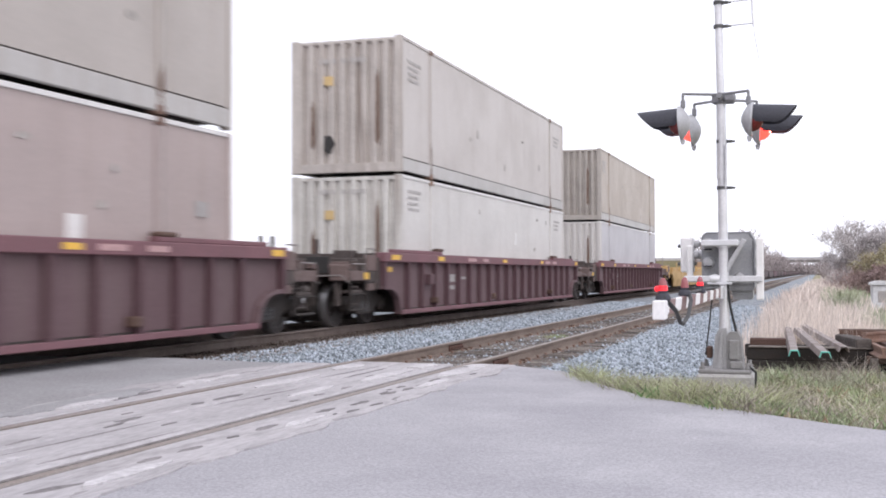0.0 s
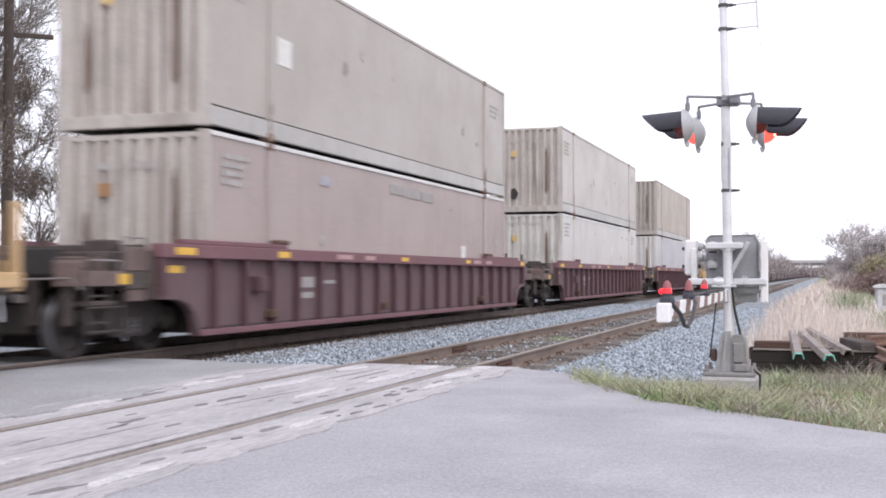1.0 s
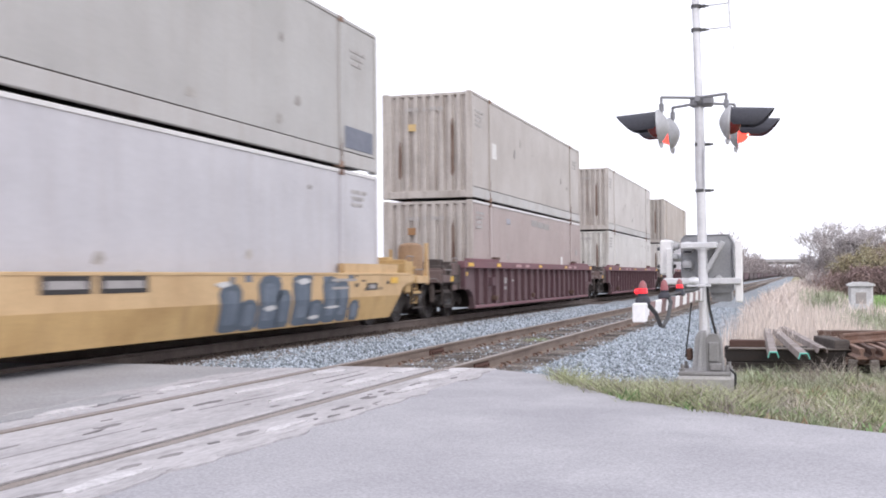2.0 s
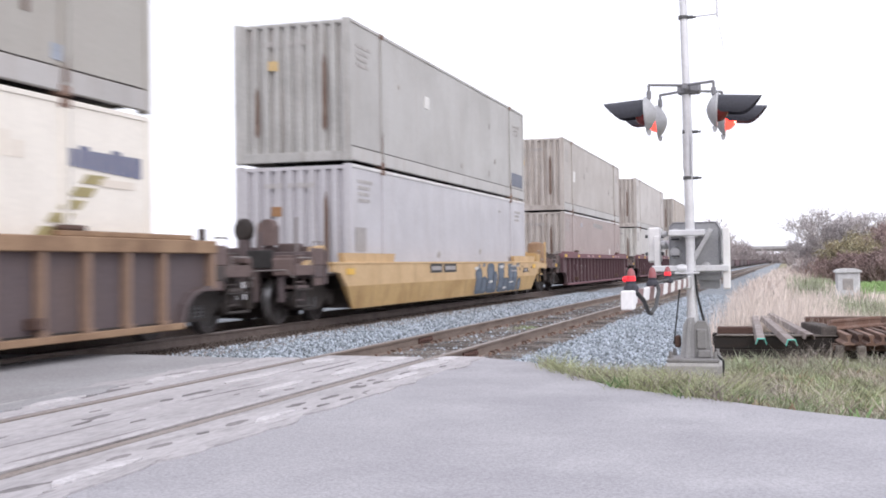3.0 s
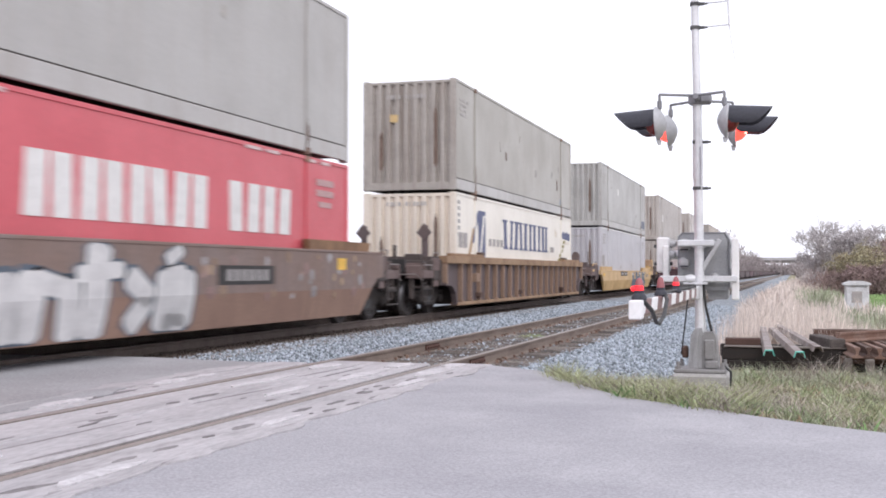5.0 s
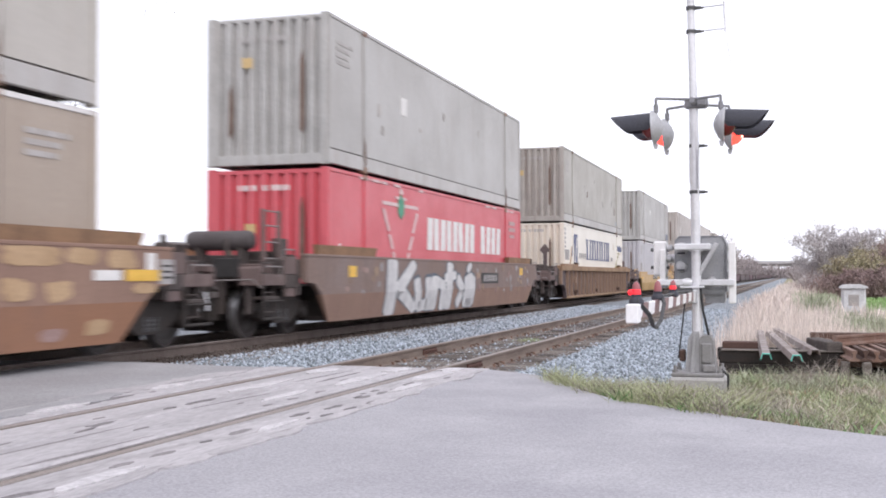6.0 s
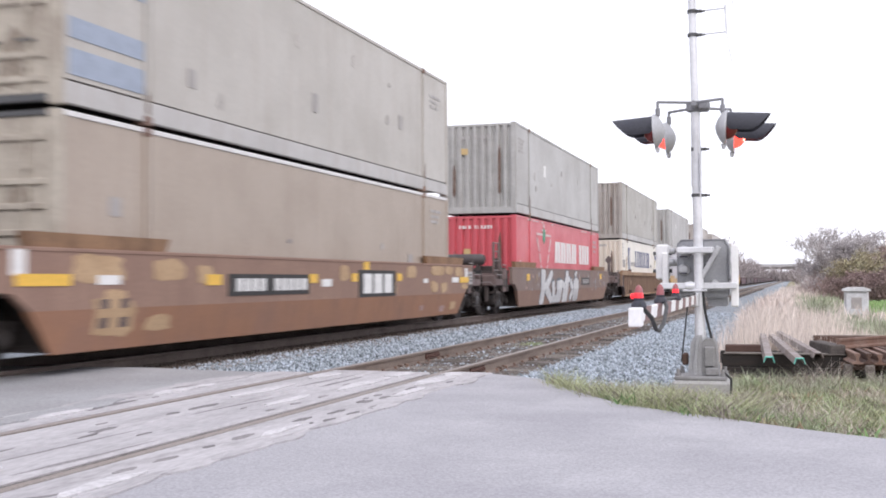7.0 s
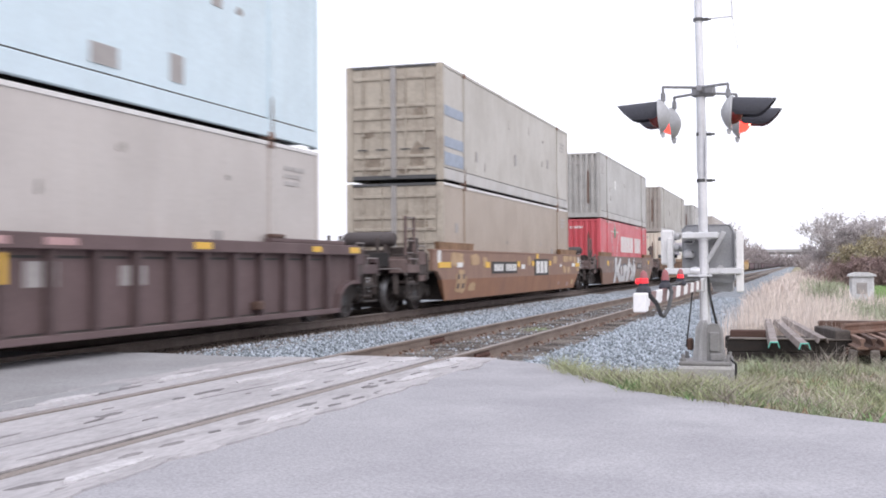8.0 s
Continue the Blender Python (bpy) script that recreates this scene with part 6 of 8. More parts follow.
# Car 8: purple-brown ribbed car, pale boxes.
car = ribbed_car("purple-brown ribbed well car under pale containers", PURPLEBROWN, PURPLERIB, dark=ENDGRIME, chord=PURPLEBROWN, bay_shades=True)
yellow_marks(car, [(BOX_L + 1.2, 1.365, 0.5, 0.11), (11.5, 1.365, 0.5, 0.1), (BOX_L - 0.6, 1.365, 0.4, 0.1)])
patches(car, MARKPINK, [(6.9, 1.365, 0.7, 0.09), (8.2, 1.365, 0.6, 0.09)], 1.513, "faded_sheet")
patches(car, MARKYELLOW, [(7.18, 1.05, 0.1, 0.35)], 1.498, "rib_sheet")
patches(car, MARKGREY, [(8.0, 0.98, 0.6, 0.3), (9.9, 0.95, 0.6, 0.26)], 1.380, "marking_bar")
low = container(LOW_H, "light grey container, lower in its stack", GREIGE, PALE_E, rail_paint=RAIL_SKYLIT)
side_marks(low, extra=[("dark_mark", MARKGREY, [(12.2, 12.5, 1.0, 1.25)], "")])
high = container(HIGH_H, "ice blue container, upper in its stack", ICE, ICE, flute=0.01)
side_marks(high, near=False, far=False, extra=[("dark_mark", MARKGREY, [(9.1, 9.7, 0.45, 0.72), (11.0, 11.35, 0.5, 0.9), (12.2, 12.5, 1.85, 2.0)], "")])
load(-119.1, car, low, high)


# The train's front part: a yellow car and a long string of low empty cars.
def empty_car(label, paint, top=1.15):
    car = thing("empty_well_car", None, label, "rail car", "empty well cars")
    for s in (-1, 1):
        a, b = sorted((s * 1.40, s * 1.50))
        part("side_wall", M().prism([(-1.45, top), (-1.45, 0.8), (-0.9, 0.75), (-0.4, 0.22), (BOX_L + 0.4, 0.22), (BOX_L + 0.9, 0.75), (BOX_L + 1.45, 0.8), (BOX_L + 1.45, top)], "x", a, b), paint, car)
        part("top_chord", M().box(min(s * 1.36, s * 1.53), max(s * 1.36, s * 1.53), -1.47, BOX_L + 1.47, top, top + 0.14, 0.012), paint, car)
    part("well_floor", M().box(-1.4, 1.4, -0.3, BOX_L + 0.3, 0.22, 0.30), GREASE, car)
    for y, s in ((-1.47, -1), (BOX_L + 1.47, 1)):
        car_end(car, y, s, paint, paint, simple=True)
        part("end_platform", M().box(-1.25, 1.25, min(y, y + s * 1.4), max(y, y + s * 1.4), 1.0, 1.12, 0.02), paint, car)
    for y in CAR_TRUCKS:
        truck(car, y)
    return car


first = smooth_car("weathered yellow well car with raised yellow ends, empty", YELLOW, YELLOW, top=1.12, step=0.66, dark=YELLOW, humps=True)
put(first, 69.4, TRAIN_Z)
brown = empty_car("empty low brown well car far up the line", RUSTSIDE)
red = empty_car("empty low maroon well car far up the line", MAROON)
for k in range(24):
    src = brown if k % 3 else red
    ob = src if k in (0, 1) else copy_thing(src, pose(0, 0, 0))
    put(ob, 92.95 + 23.55 * k, TRAIN_Z)


# ---- crossing signal ----
MX, MY = -1.0, 12.62       # the mast
signal = thing("crossing_signal", pose(MX, MY, 0), "galvanised crossing signal mast with two pairs of hooded red lamps", "crossing signal")
part("mast", M().tube((0.036, 0, 0.36), (0.012, 0, 3.05), 0.052, 0.050, 20), GALV, signal, "", None, True)
part("upper_mast", M().tube((0.012, 0, 3.0), (-0.030, 0, 5.2), 0.043, 0.040, 16), GALV, signal, "slimmer upper pipe", None, True)
part("junction_base", M().prism([(0.06, 0.06), (0.24, 0.06), (0.21, 0.40), (0.18, 0.46), (0.10, 0.46), (0.06, 0.42)], "y", -0.13, 0.15)
     .box(0.085, 0.195, -0.160, -0.125, 0.16, 0.38, 0.015).box(0.10, 0.23, -0.20, -0.10, 0.07, 0.15, 0.012), CASTGREY, signal, "grey cast junction box with a hatch")
part("mast_socket", M().prism([(-0.09, 0.06), (0.06, 0.06), (0.075, 0.40), (0.06, 0.50), (-0.01, 0.50), (-0.055, 0.42)], "y", -0.12, 0.14)
     .prism([(-0.035, 0.06), (0.01, 0.06), (0.03, 0.48), (0.005, 0.48)], "y", -0.155, -0.115), SOCKETGREY, signal, "paler cast mast socket")
part("base_flange", M().box(-0.225, 0.325, -0.27, 0.27, 0.02, 0.065, 0.012), CASTGREY, signal, "heavy steel base plate")
for x in (-0.185, 0.285):
    for y in (-0.22, 0.22):
        part("anchor_bolt", M().tube((x, y, 0.03), (x, y, 0.14), 0.018, n=8).tube((x, y, 0.06), (x, y, 0.095), 0.034, n=6), CASTGREY, signal)
part("side_box", M().box(-0.155, -0.092, -0.06, 0.06, 0.17, 0.30, 0.015), RUST, signal)
for z, w in ((2.525, 0.08), (2.02, 0.08), (3.785, 0.05), (4.045, 0.05)):
    clamp = part("band_clamp", M().lathe([(-0.018, 0.055), (0.018, 0.055)], (0.015 if z < 3 else -0.006, 0, z), (0, 0, 1), 20).box(0.04, 0.05 + w, -0.02, 0.02, z - 0.016, z + 0.016, 0.006), DARKFIT, signal, "dark band clamp")
    part("clamp_bolt", M().tube((0.05 + w, 0, z), (0.08 + w, 0, z), 0.012, n=6), DARKFIT, clamp)
# Sign boards that stand edge-on.
arm = part("sign_bracket", M().tube((0.02, 0, 3.785), (0.36, 0.0, 3.80), 0.009, n=8).tube((0.02, 0, 4.045), (0.35, 0, 4.06), 0.009, n=8).tube((0.345, 0, 4.10), (0.36, 0, 3.77), 0.012, n=8).path([(0.36, 0, 3.78), (0.38, 0, 3.62), (0.42, 0, 3.40)], 0.005, 6), GALV, signal, "thin steel sign bracket")
part("crossbuck_blade", M().box(0.386, 0.390, -0.6, 0.6, -0.11, 0.11), WHITE, arm, "white sign board seen edge-on", pose(0, 0, 4.62, 45, 0, 0))
part("crossbuck_blade", M().box(0.410, 0.414, -0.6, 0.6, -0.11, 0.11), WHITE, arm, "white sign board seen edge-on", pose(0, 0, 4.62, -45, 0, 0))
part("number_board", M().box(0.062, 0.068, -0.10, 0.10, 2.06, 2.48), GALV, signal, "narrow board seen edge-on")
part("mast_sleeve", M().lathe([(0, 0.057), (0.44, 0.056)], (0.018, 0, 2.12), (0, 0, 1), 20), GALV, signal, "", None, True)
part("mast_collar", M().lathe([(0, 0.058), (0.05, 0.060), (0.28, 0.056)], (0.035, 0, 0.38), (0, 0, 1), 20), GALV, signal, "", None, True)
# Lamp crossarm with four hooded lamps.
ZA = 2.99
hub = part("crossarm_hub", M().lathe([(-0.055, 0.06), (-0.04, 0.085), (0.04, 0.085), (0.055, 0.06)], (0, 0, ZA), (0, 0, 1), 16).box(0.04, 0.17, -0.10, 0.08, ZA - 0.05, ZA + 0.06, 0.025).tube((0.02, -0.3, ZA), (0.02, 0.3, ZA), 0.03, n=10), MIDGREY, signal, "grey cast crossarm hub")
LAMPS = []


def lamp(x, y, z, s, lit_first):
    """A lamp that looks along s times x; y: nearer (-) or farther (+)."""
    part("crossarm", M().path([(0, 0.5 * y, ZA + 0.02), (x - s * 0.02, y, ZA + 0.015), (x - s * 0.02, y, z + 0.12)], 0.015, 10).tube((x - s * 0.02, y, z + 0.16), (x - s * 0.02, y, z + 0.24), 0.026, n=10), MIDGREY, signal, "bent conduit arm", None, True)
    body = [(-0.098, 0.0), (-0.095, 0.03), (-0.077, 0.08), (-0.044, 0.138), (-0.011, 0.170), (0.005, 0.182), (0.022, 0.182)]
    h = part("lamp_housing", M().lathe(body, (0, 0, 0), (s, 0, 0), 28).prism([(-0.03, -0.175), (0.03, -0.175), (0.015, -0.232), (-0.015, -0.232)], "y", -0.012, 0.012),
             ALU, signal, "silver lamp housing", pose(x, y, z, 0, s * 4, 0), True)
    hood = M()
    n, r, t = 28, 0.132, 0.004
    angs = np.linspace(radians(-28), radians(208), n)
    vs = []
    for a in angs:
        c, q = math.cos(a), math.sin(a)
        reach = 0.24 + 0.20 * max(0.0, (q + 0.47) / 1.47) ** 0.6
        for rr in (r, r - t):
            vs += [(s * 0.018, rr * c, rr * q), (s * (0.018 + reach), rr * c, rr * q)]
    fs = []
    for i in range(n - 1):
        k = 4 * i
        fs += [(k, k + 1, k + 5, k + 4), (k + 2, k + 6, k + 7, k + 3), (k + 1, k + 3, k + 7, k + 5), (k, k + 4, k + 6, k + 2)]
    hood.add(vs, fs)
    part("hood", hood, BLACK, h, "long black sun hood", pose(0, 0, 0.03), True)
    ball = M().lathe([(0.115 * math.sin(a), 0.128 * math.cos(a)) for a in np.linspace(-1.5, 1.5, 17)], (0, 0, 0), (s, 0, 0), 24).mesh("lens", REDLENS, True)
    ball.materials.append(REDGLOW)
    ball.materials.append(HOTGLOW)
    for p in ball.polygons:
        p.material_index = 0 if p.center.x * s < 0.004 else (2 if p.center.x * s > 0.098 and p.center.z > -0.05 else 1)
    lens = part("lens", ball, REDLENS, h, "red lens that flashes in turn", pose(s * 0.02, 0, 0))
    LAMPS.append((lens, s * 0.02, lit_first))


lamp(-0.370, -0.40, 2.695, -1, False)
lamp(-0.333, 0.40, 2.712, -1, True)
lamp(0.392, 0.40, 2.697, 1, True)
lamp(0.346, -0.40, 2.702, 1, False)

foundation = solo("foundation", M().box(-0.25, 0.355, -0.31, 0.31, -0.75, 0.02, 0.03), CONCRETE, "weathered concrete foundation block under the mast", "foundation", kind="structure", m=pose(MX, MY, 0))

solo("conduit_pipe", M().tube((0.372, -0.28, -0.45), (0.372, -0.28, 0.05), 0.013, n=10).tube((0.372, -0.28, 0.05), (0.30, -0.2, 0.10), 0.013, n=10), RUBBER, "thin dark conduit up the foundation's corner", "conduit", m=pose(MX, MY, 0), smooth=True)

# ---- gate ----
gate = thing("crossing_gate", pose(MX, MY, 0), "lowered crossing gate with a striped arm and grey mechanism case", "crossing gate")
case = part("mechanism_case", M().prism([(-0.20, 0.90), (0.31, 0.90), (0.345, 0.94), (0.345, 1.46), (0.30, 1.545), (-0.18, 1.545), (-0.225, 1.50), (-0.225, 0.94)], "y", 0.22, 0.62), GREYPAINT, gate, "grey painted mechanism case")
part("case_door", M().prism([(-0.205, 0.97), (0.0, 0.97), (0.0, 1.52), (-0.17, 1.52), (-0.205, 1.48)], "y", 0.20, 0.225), GREYPAINT, case)
part("case_door", M().prism([(0.07, 0.97), (0.315, 0.97), (0.315, 1.45), (0.275, 1.52), (0.07, 1.52)], "y", 0.20, 0.225), GREYPAINT, case)
part("case_foot", M().prism([(0.11, 0.80), (0.30, 0.80), (0.32, 0.83), (0.32, 0.90), (0.09, 0.90)], "y", 0.27, 0.57), GREYPAINT, case)
part("case_rim", M().path([(-0.20, 0.215, 0.93), (-0.215, 0.215, 1.48), (-0.17, 0.215, 1.54), (0.29, 0.215, 1.54), (0.335, 0.215, 1.46), (0.335, 0.215, 0.93)], 0.007, 8), MIDGREY, case, "rim of the case", None, True)
part("case_hinge", M().tube((0.035, 0.205, 1.00), (0.035, 0.205, 1.50), 0.018, n=10), ALU, case, "", None, True)
for x, z, r in ((-0.145, 1.40, 0.075), (-0.145, 1.21, 0.065), (0.18, 1.05, 0.05)):
    part("shaft_boss", M().lathe([(0, r), (0.05, r), (0.08, r * 0.7), (0.09, 0.0)], (x, 0.20, z), (0, -1, 0), 18), ALU, case, "round shaft cover", None, True)
    part("boss_lip", M().box(x - r * 0.6, x + r * 0.6, 0.10, 0.15, z - r * 0.75, z - r * 0.5, 0.006), BLACK, case)
part("pivot_shaft", M().tube((-0.40, 0.40, 1.30), (0.40, 0.40, 1.30), 0.05, n=14), GALV, gate, "", None, True)
for x, z in ((-0.28, 1.42), (-0.29, 1.30), (0.37, 1.42), (0.37, 1.12)):
    part("hinge_lug", M().lathe([(-0.035, 0.022), (-0.02, 0.036), (0.02, 0.036), (0.035, 0.022)], (x, 0.30, z), (1, 0, 0), 12), ALU, gate, "", None, True)
part("mast_bracket", M().box(-0.20, 0.19, -0.085, 0.22, 1.385, 1.455, 0.012).lathe([(-0.03, 0.075), (0.03, 0.075)], (0.03, 0, 1.40), (0, 0, 1), 18), GALV, gate, "pale clamp bracket")
for x0, x1, z0, z1, y in ((-0.395, -0.325, 1.03, 1.405, 0.30), (0.365, 0.445, 0.80, 1.475, 0.10)):
    part("counterweight_arm", M().box(x0, x1, y - 0.03, y + 0.03, z0, z1, 0.012), WHITE, gate, "white upright counterweight arm")
part("counterweight", M().box(-0.475, -0.33, 0.36, 0.54, 1.10, 1.50, 0.02), WHITE, gate, "white counterweight block")
for z in (1.20, 1.40):
    part("weight_bolt", M().tube((-0.51, 0.43, z), (-0.30, 0.43, z), 0.02, n=8), DARKFIT, gate)
part("cross_tube", M().box(-0.40, 0.43, 0.03, 0.08, 0.995, 1.065, 0.01), GALV, gate, "horizontal steel channel")
part("tube_fitting", M().lathe([(-0.05, 0.04), (0, 0.055), (0.05, 0.04)], (-0.06, -0.06, 1.03), (1, 0, 0), 12).box(-0.14, 0.12, -0.09, -0.03, 0.97, 0.995, 0.006), GALV, gate, "", None, True)
part("diagonal_brace", M().box(-0.026, 0.026, -0.012, 0.012, 0.0, 0.46, 0.006), ALU, gate, "", pose(0.02, -0.02, 1.06, 0, 30, 0))
part("diagonal_brace", M().tube((-0.03, -0.03, 1.02), (0.16, 0.10, 1.36), 0.012, n=8), DARKFIT, gate, "", None, True)
part("conduit", M().path([(0.07, -0.03, 1.0), (0.10, -0.04, 0.72), (0.18, 0.0, 0.36), (0.20, 0.02, 0.18)], 0.014, 8), RUBBER, gate, "black cable down the mast", None, True)
part("conduit", M().path([(-0.08, -0.02, 0.95), (-0.12, 0.0, 0.6), (-0.17, 0.02, 0.2)], 0.008, 8), RUBBER, gate, "", None, True)

ARM_Z, ARM_Y0, ARM_Y1 = 0.885, -0.22, -5.80
gate_arm = part("gate_arm", M().box(-0.038, -0.012, ARM_Y1, ARM_Y0, ARM_Z - 0.045, ARM_Z + 0.045, 0.006), WHITE, gate, "white gate arm with faded red stripes", pose(0.035, 0, 0, 0, 0, 0.95))
stripe = M().prism([(-0.20, -0.0455), (0.12, -0.0455), (0.20, 0.0455), (-0.12, 0.0455)], "x", -0.0405, -0.0095).mesh("stripe", REDSTRIPE)
for k in range(7):
    part("stripe", stripe, REDSTRIPE, gate_arm, "faded red stripe", pose(0, ARM_Y1 + 0.55 + k * 0.78, ARM_Z))
part("arm_tip", M().box(-0.058, 0.016, ARM_Y1 - 0.13, ARM_Y1 + 0.02, ARM_Z - 0.062, ARM_Z + 0.050, 0.006), WHITE, gate_arm, "white boxed arm end")
part("arm_socket", M().box(-0.06, 0.01, ARM_Y0 - 0.3, 0.06, ARM_Z - 0.07, ARM_Z + 0.07, 0.012), GALV, gate_arm)
GATE_LENSES = []
for y in (-5.66, -4.27, -2.90):
    foot = part("gate_lamp", M().lathe([(0, 0.040), (0.012, 0.048), (0.03, 0.045), (0.05, 0.030), (0.065, 0.034)], (-0.025, y, ARM_Z + 0.040), (0, 0, 1), 16), BLACK, gate_arm, "red gate lamp on a black foot", None, True)
    me = M().lathe([(0, 0.030), (0.035, 0.027), (0.062, 0.022), (0.078, 0.012), (0.084, 0.0)], (0, 0, 0), (0, 0, 1), 20).mesh("gate_lens", GATELENS, True)
    me.materials.append(GATEGLOW)
    for p in me.polygons:
        if p.center.y < -0.002 and p.center.z < 0.036:
            p.material_index = 1
    lens = part("gate_lens", me, GATELENS, foot, "red gate lens", pose(-0.025, y, ARM_Z + 0.100))
    ears = M().lathe([(0, 0.020), (0.022, 0.017), (0.030, 0.0)], (-0.024, 0, 0.016), (-1, 0, 0), 12).mesh("side_lens", GATEGLOW, True)
    if y < -5:
        part("side_lens", ears, GATEGLOW, foot, "glowing side lens", pose(-0.025, y, ARM_Z + 0.100))
    else:
        GATE_LENSES.append((lens, y, y > -3))
part("arm_cable", M().path([(-0.02, ARM_Y1 + 0.1, ARM_Z + 0.07), (0.04, ARM_Y1 + 0.25, ARM_Z - 0.02), (0.05, ARM_Y1 + 0.42, ARM_Z - 0.10), (0.05, ARM_Y1 + 0.62, ARM_Z - 0.115), (0.05, ARM_Y1 + 0.95, ARM_Z - 0.08),
                                 (0.04, ARM_Y1 + 1.3, ARM_Z + 0.02), (-0.01, ARM_Y1 + 1.7, ARM_Z + 0.07)], 0.014, 8), RUBBER, gate_arm, "looped black cable", None, True)
part("arm_cable", M().path([(-0.02, ARM_Y1 + 1.8, ARM_Z + 0.065), (-0.02, ARM_Y1 + 3.0, ARM_Z + 0.068), (-0.02, ARM_Y0 - 0.2, ARM_Z + 0.066)], 0.011, 8), RUBBER, gate_arm, "", None, True)

# ---- stack of old track material ----
GZ = -0.38
tie_beam = M().box(-0.88, 0.88, -0.12, 0.12, 0, 0.185, 0.012).mesh("timber", CREOSOTE)
for x, y, z, a in ((-0.13, 17.40, GZ, 1), (-0.10, 17.72, GZ, -1), (-0.15, 18.1, GZ, 2), (-0.13, 17.42, GZ + 0.187, 0), (-0.10, 17.80, GZ + 0.187, -1), (-0.2, 18.15, GZ + 0.187, 1),
                   (1.72, 17.3, GZ, -1), (1.75, 17.7, GZ, 1), (1.70, 18.9, GZ, 0), (3.5, 17.4, GZ, 0), (3.5, 18.9, GZ, 0)):
    solo("timber", tie_beam, CREOSOTE, "black creosoted timber lying in a stack", "timber", "stacked timbers", m=pose(x, y, z, 0, 0, a))
brown_beam = M().box(-0.26, 0.26, -0.11, 0.11, 0, 0.12, 0.012).mesh("timber", CREOSOTE_RED)
solo("timber", brown_beam, CREOSOTE_RED, "short reddish-brown block on the black timbers", "timber", "stacked timbers", m=pose(-0.72, 17.66, GZ + 0.374, 0, 0, 2))
plank = M().box(-0.86, 0.86, -0.13, 0.13, 0, 0.018, 0.004).mesh("plank", TIE)
solo("plank", plank, TIE, "pale weathered plank on the front timber", "plank", m=pose(-0.12, 17.40, GZ + 0.375, 0, 0, 0))
CHANNEL = [(-0.074, 0), (-0.050, 0.078), (0.050, 0.078), (0.074, 0), (0.062, 0), (0.041, 0.066), (-0.041, 0.066), (-0.062, 0)]
channel = M().prism(CHANNEL, "y", 0, 5.0).mesh("steel_channel", STEELTIE)
for x, y, a, teal in ((-0.31, 15.95, 2.2, True), (0.085, 15.75, 5.0, True), (0.345, 17.0, 7.0, False)):
    r = solo("steel_channel", channel, STEELTIE, "grey-brown steel channel lying on the timbers", "steel channel", "steel channels", m=pose(x, y, GZ + 0.350, 1.0, 0, a))
    if teal:
        part("painted_end", M().prism([(p * 1.04, q * 1.03) for p, q in CHANNEL], "y", -0.006, 0.05), TEAL, r, "teal painted end")
solo("timber", M().box(-0.11, 0.11, 0, 1.3, 0, 0.14, 0.012), TIE, "split tan timber end beside the rail bundle", "timber", "stacked timbers", m=pose(0.62, 17.3, GZ + 0.38, 0, 0, 12))
RAIL_END = [(-0.075, 0), (0.075, 0), (0.075, 0.02), (0.018, 0.045), (0.018, 0.10), (0.036, 0.11), (0.036, 0.145), (-0.036, 0.145), (-0.036, 0.11), (-0.018, 0.10), (-0.018, 0.045), (-0.075, 0.02)]
for k in range(22):
    m = M().prism(RAIL_END, "y", 0, 3.6 + RNG.uniform(-0.1, 0.1)).mesh("scrap_rail", (RUST_PALE, RUST, SCRAP)[k % 3])
    solo("scrap_rail", m, RUST_PALE, "rusty rail in a side-by-side bundle", "rail", "bundled rails", m=pose(0.84 + 0.150 * k, 16.55 + RNG.uniform(-0.14, 0.14), GZ + 0.292 + RNG.uniform(0, 0.02), 0, 0, 4.6 + RNG.normal(0, 1.0)))
for x, y, a in ((0.62, 17.5, 32), (1.5, 17.7, 58), (2.6, 17.6, 66)):
    solo("scrap_rail", M().prism(RAIL_END, "y", 0, 1.5).mesh("scrap_rail", SCRAP), SCRAP, "loose rusty rail lying askew on the bundle", "rail", "bundled rails", m=pose(x, y, GZ + 0.456, 0, 0, -a))
sleeper = M().box(-1.7, 1.7, -0.1, 0.1, 0, 0.10, 0.01).mesh("bearer", RUST)
for y in (17.15, 18.9):
    solo("bearer", sleeper, RUST, "rusty flat bearer under the rail bundle", "beam", "cross beams", m=pose(2.35, y, GZ + 0.187, 0, 0, 0))
block = M().box(-0.055, 0.055, -0.05, 0.05, -0.05, 0.30, 0.012).mesh("prop", TIE)
for x, y, a in ((0.70, 16.55, 6), (1.02, 16.45, -5), (1.55, 16.5, 3), (2.2, 16.45, -4)):
    solo("prop", block, TIE, "short weathered post before the rail bundle", "post", "short posts", m=pose(x, y, GZ, 0, a, 10))
cross_r = M().prism([(-0.07, 0), (0.07, 0), (0.06, 0.12), (-0.06, 0.12)], "x", -0.2, 4.2).mesh("cross_beam", RUST)
for y, z in ((19.6, 0.0), (19.85, 0.0)):
    solo("cross_beam", cross_r, RUST, "rusty steel beam across the rail bundle", "beam", "cross beams", m=pose(0.52, y, GZ + 0.421 + z, 0, 0, 2))

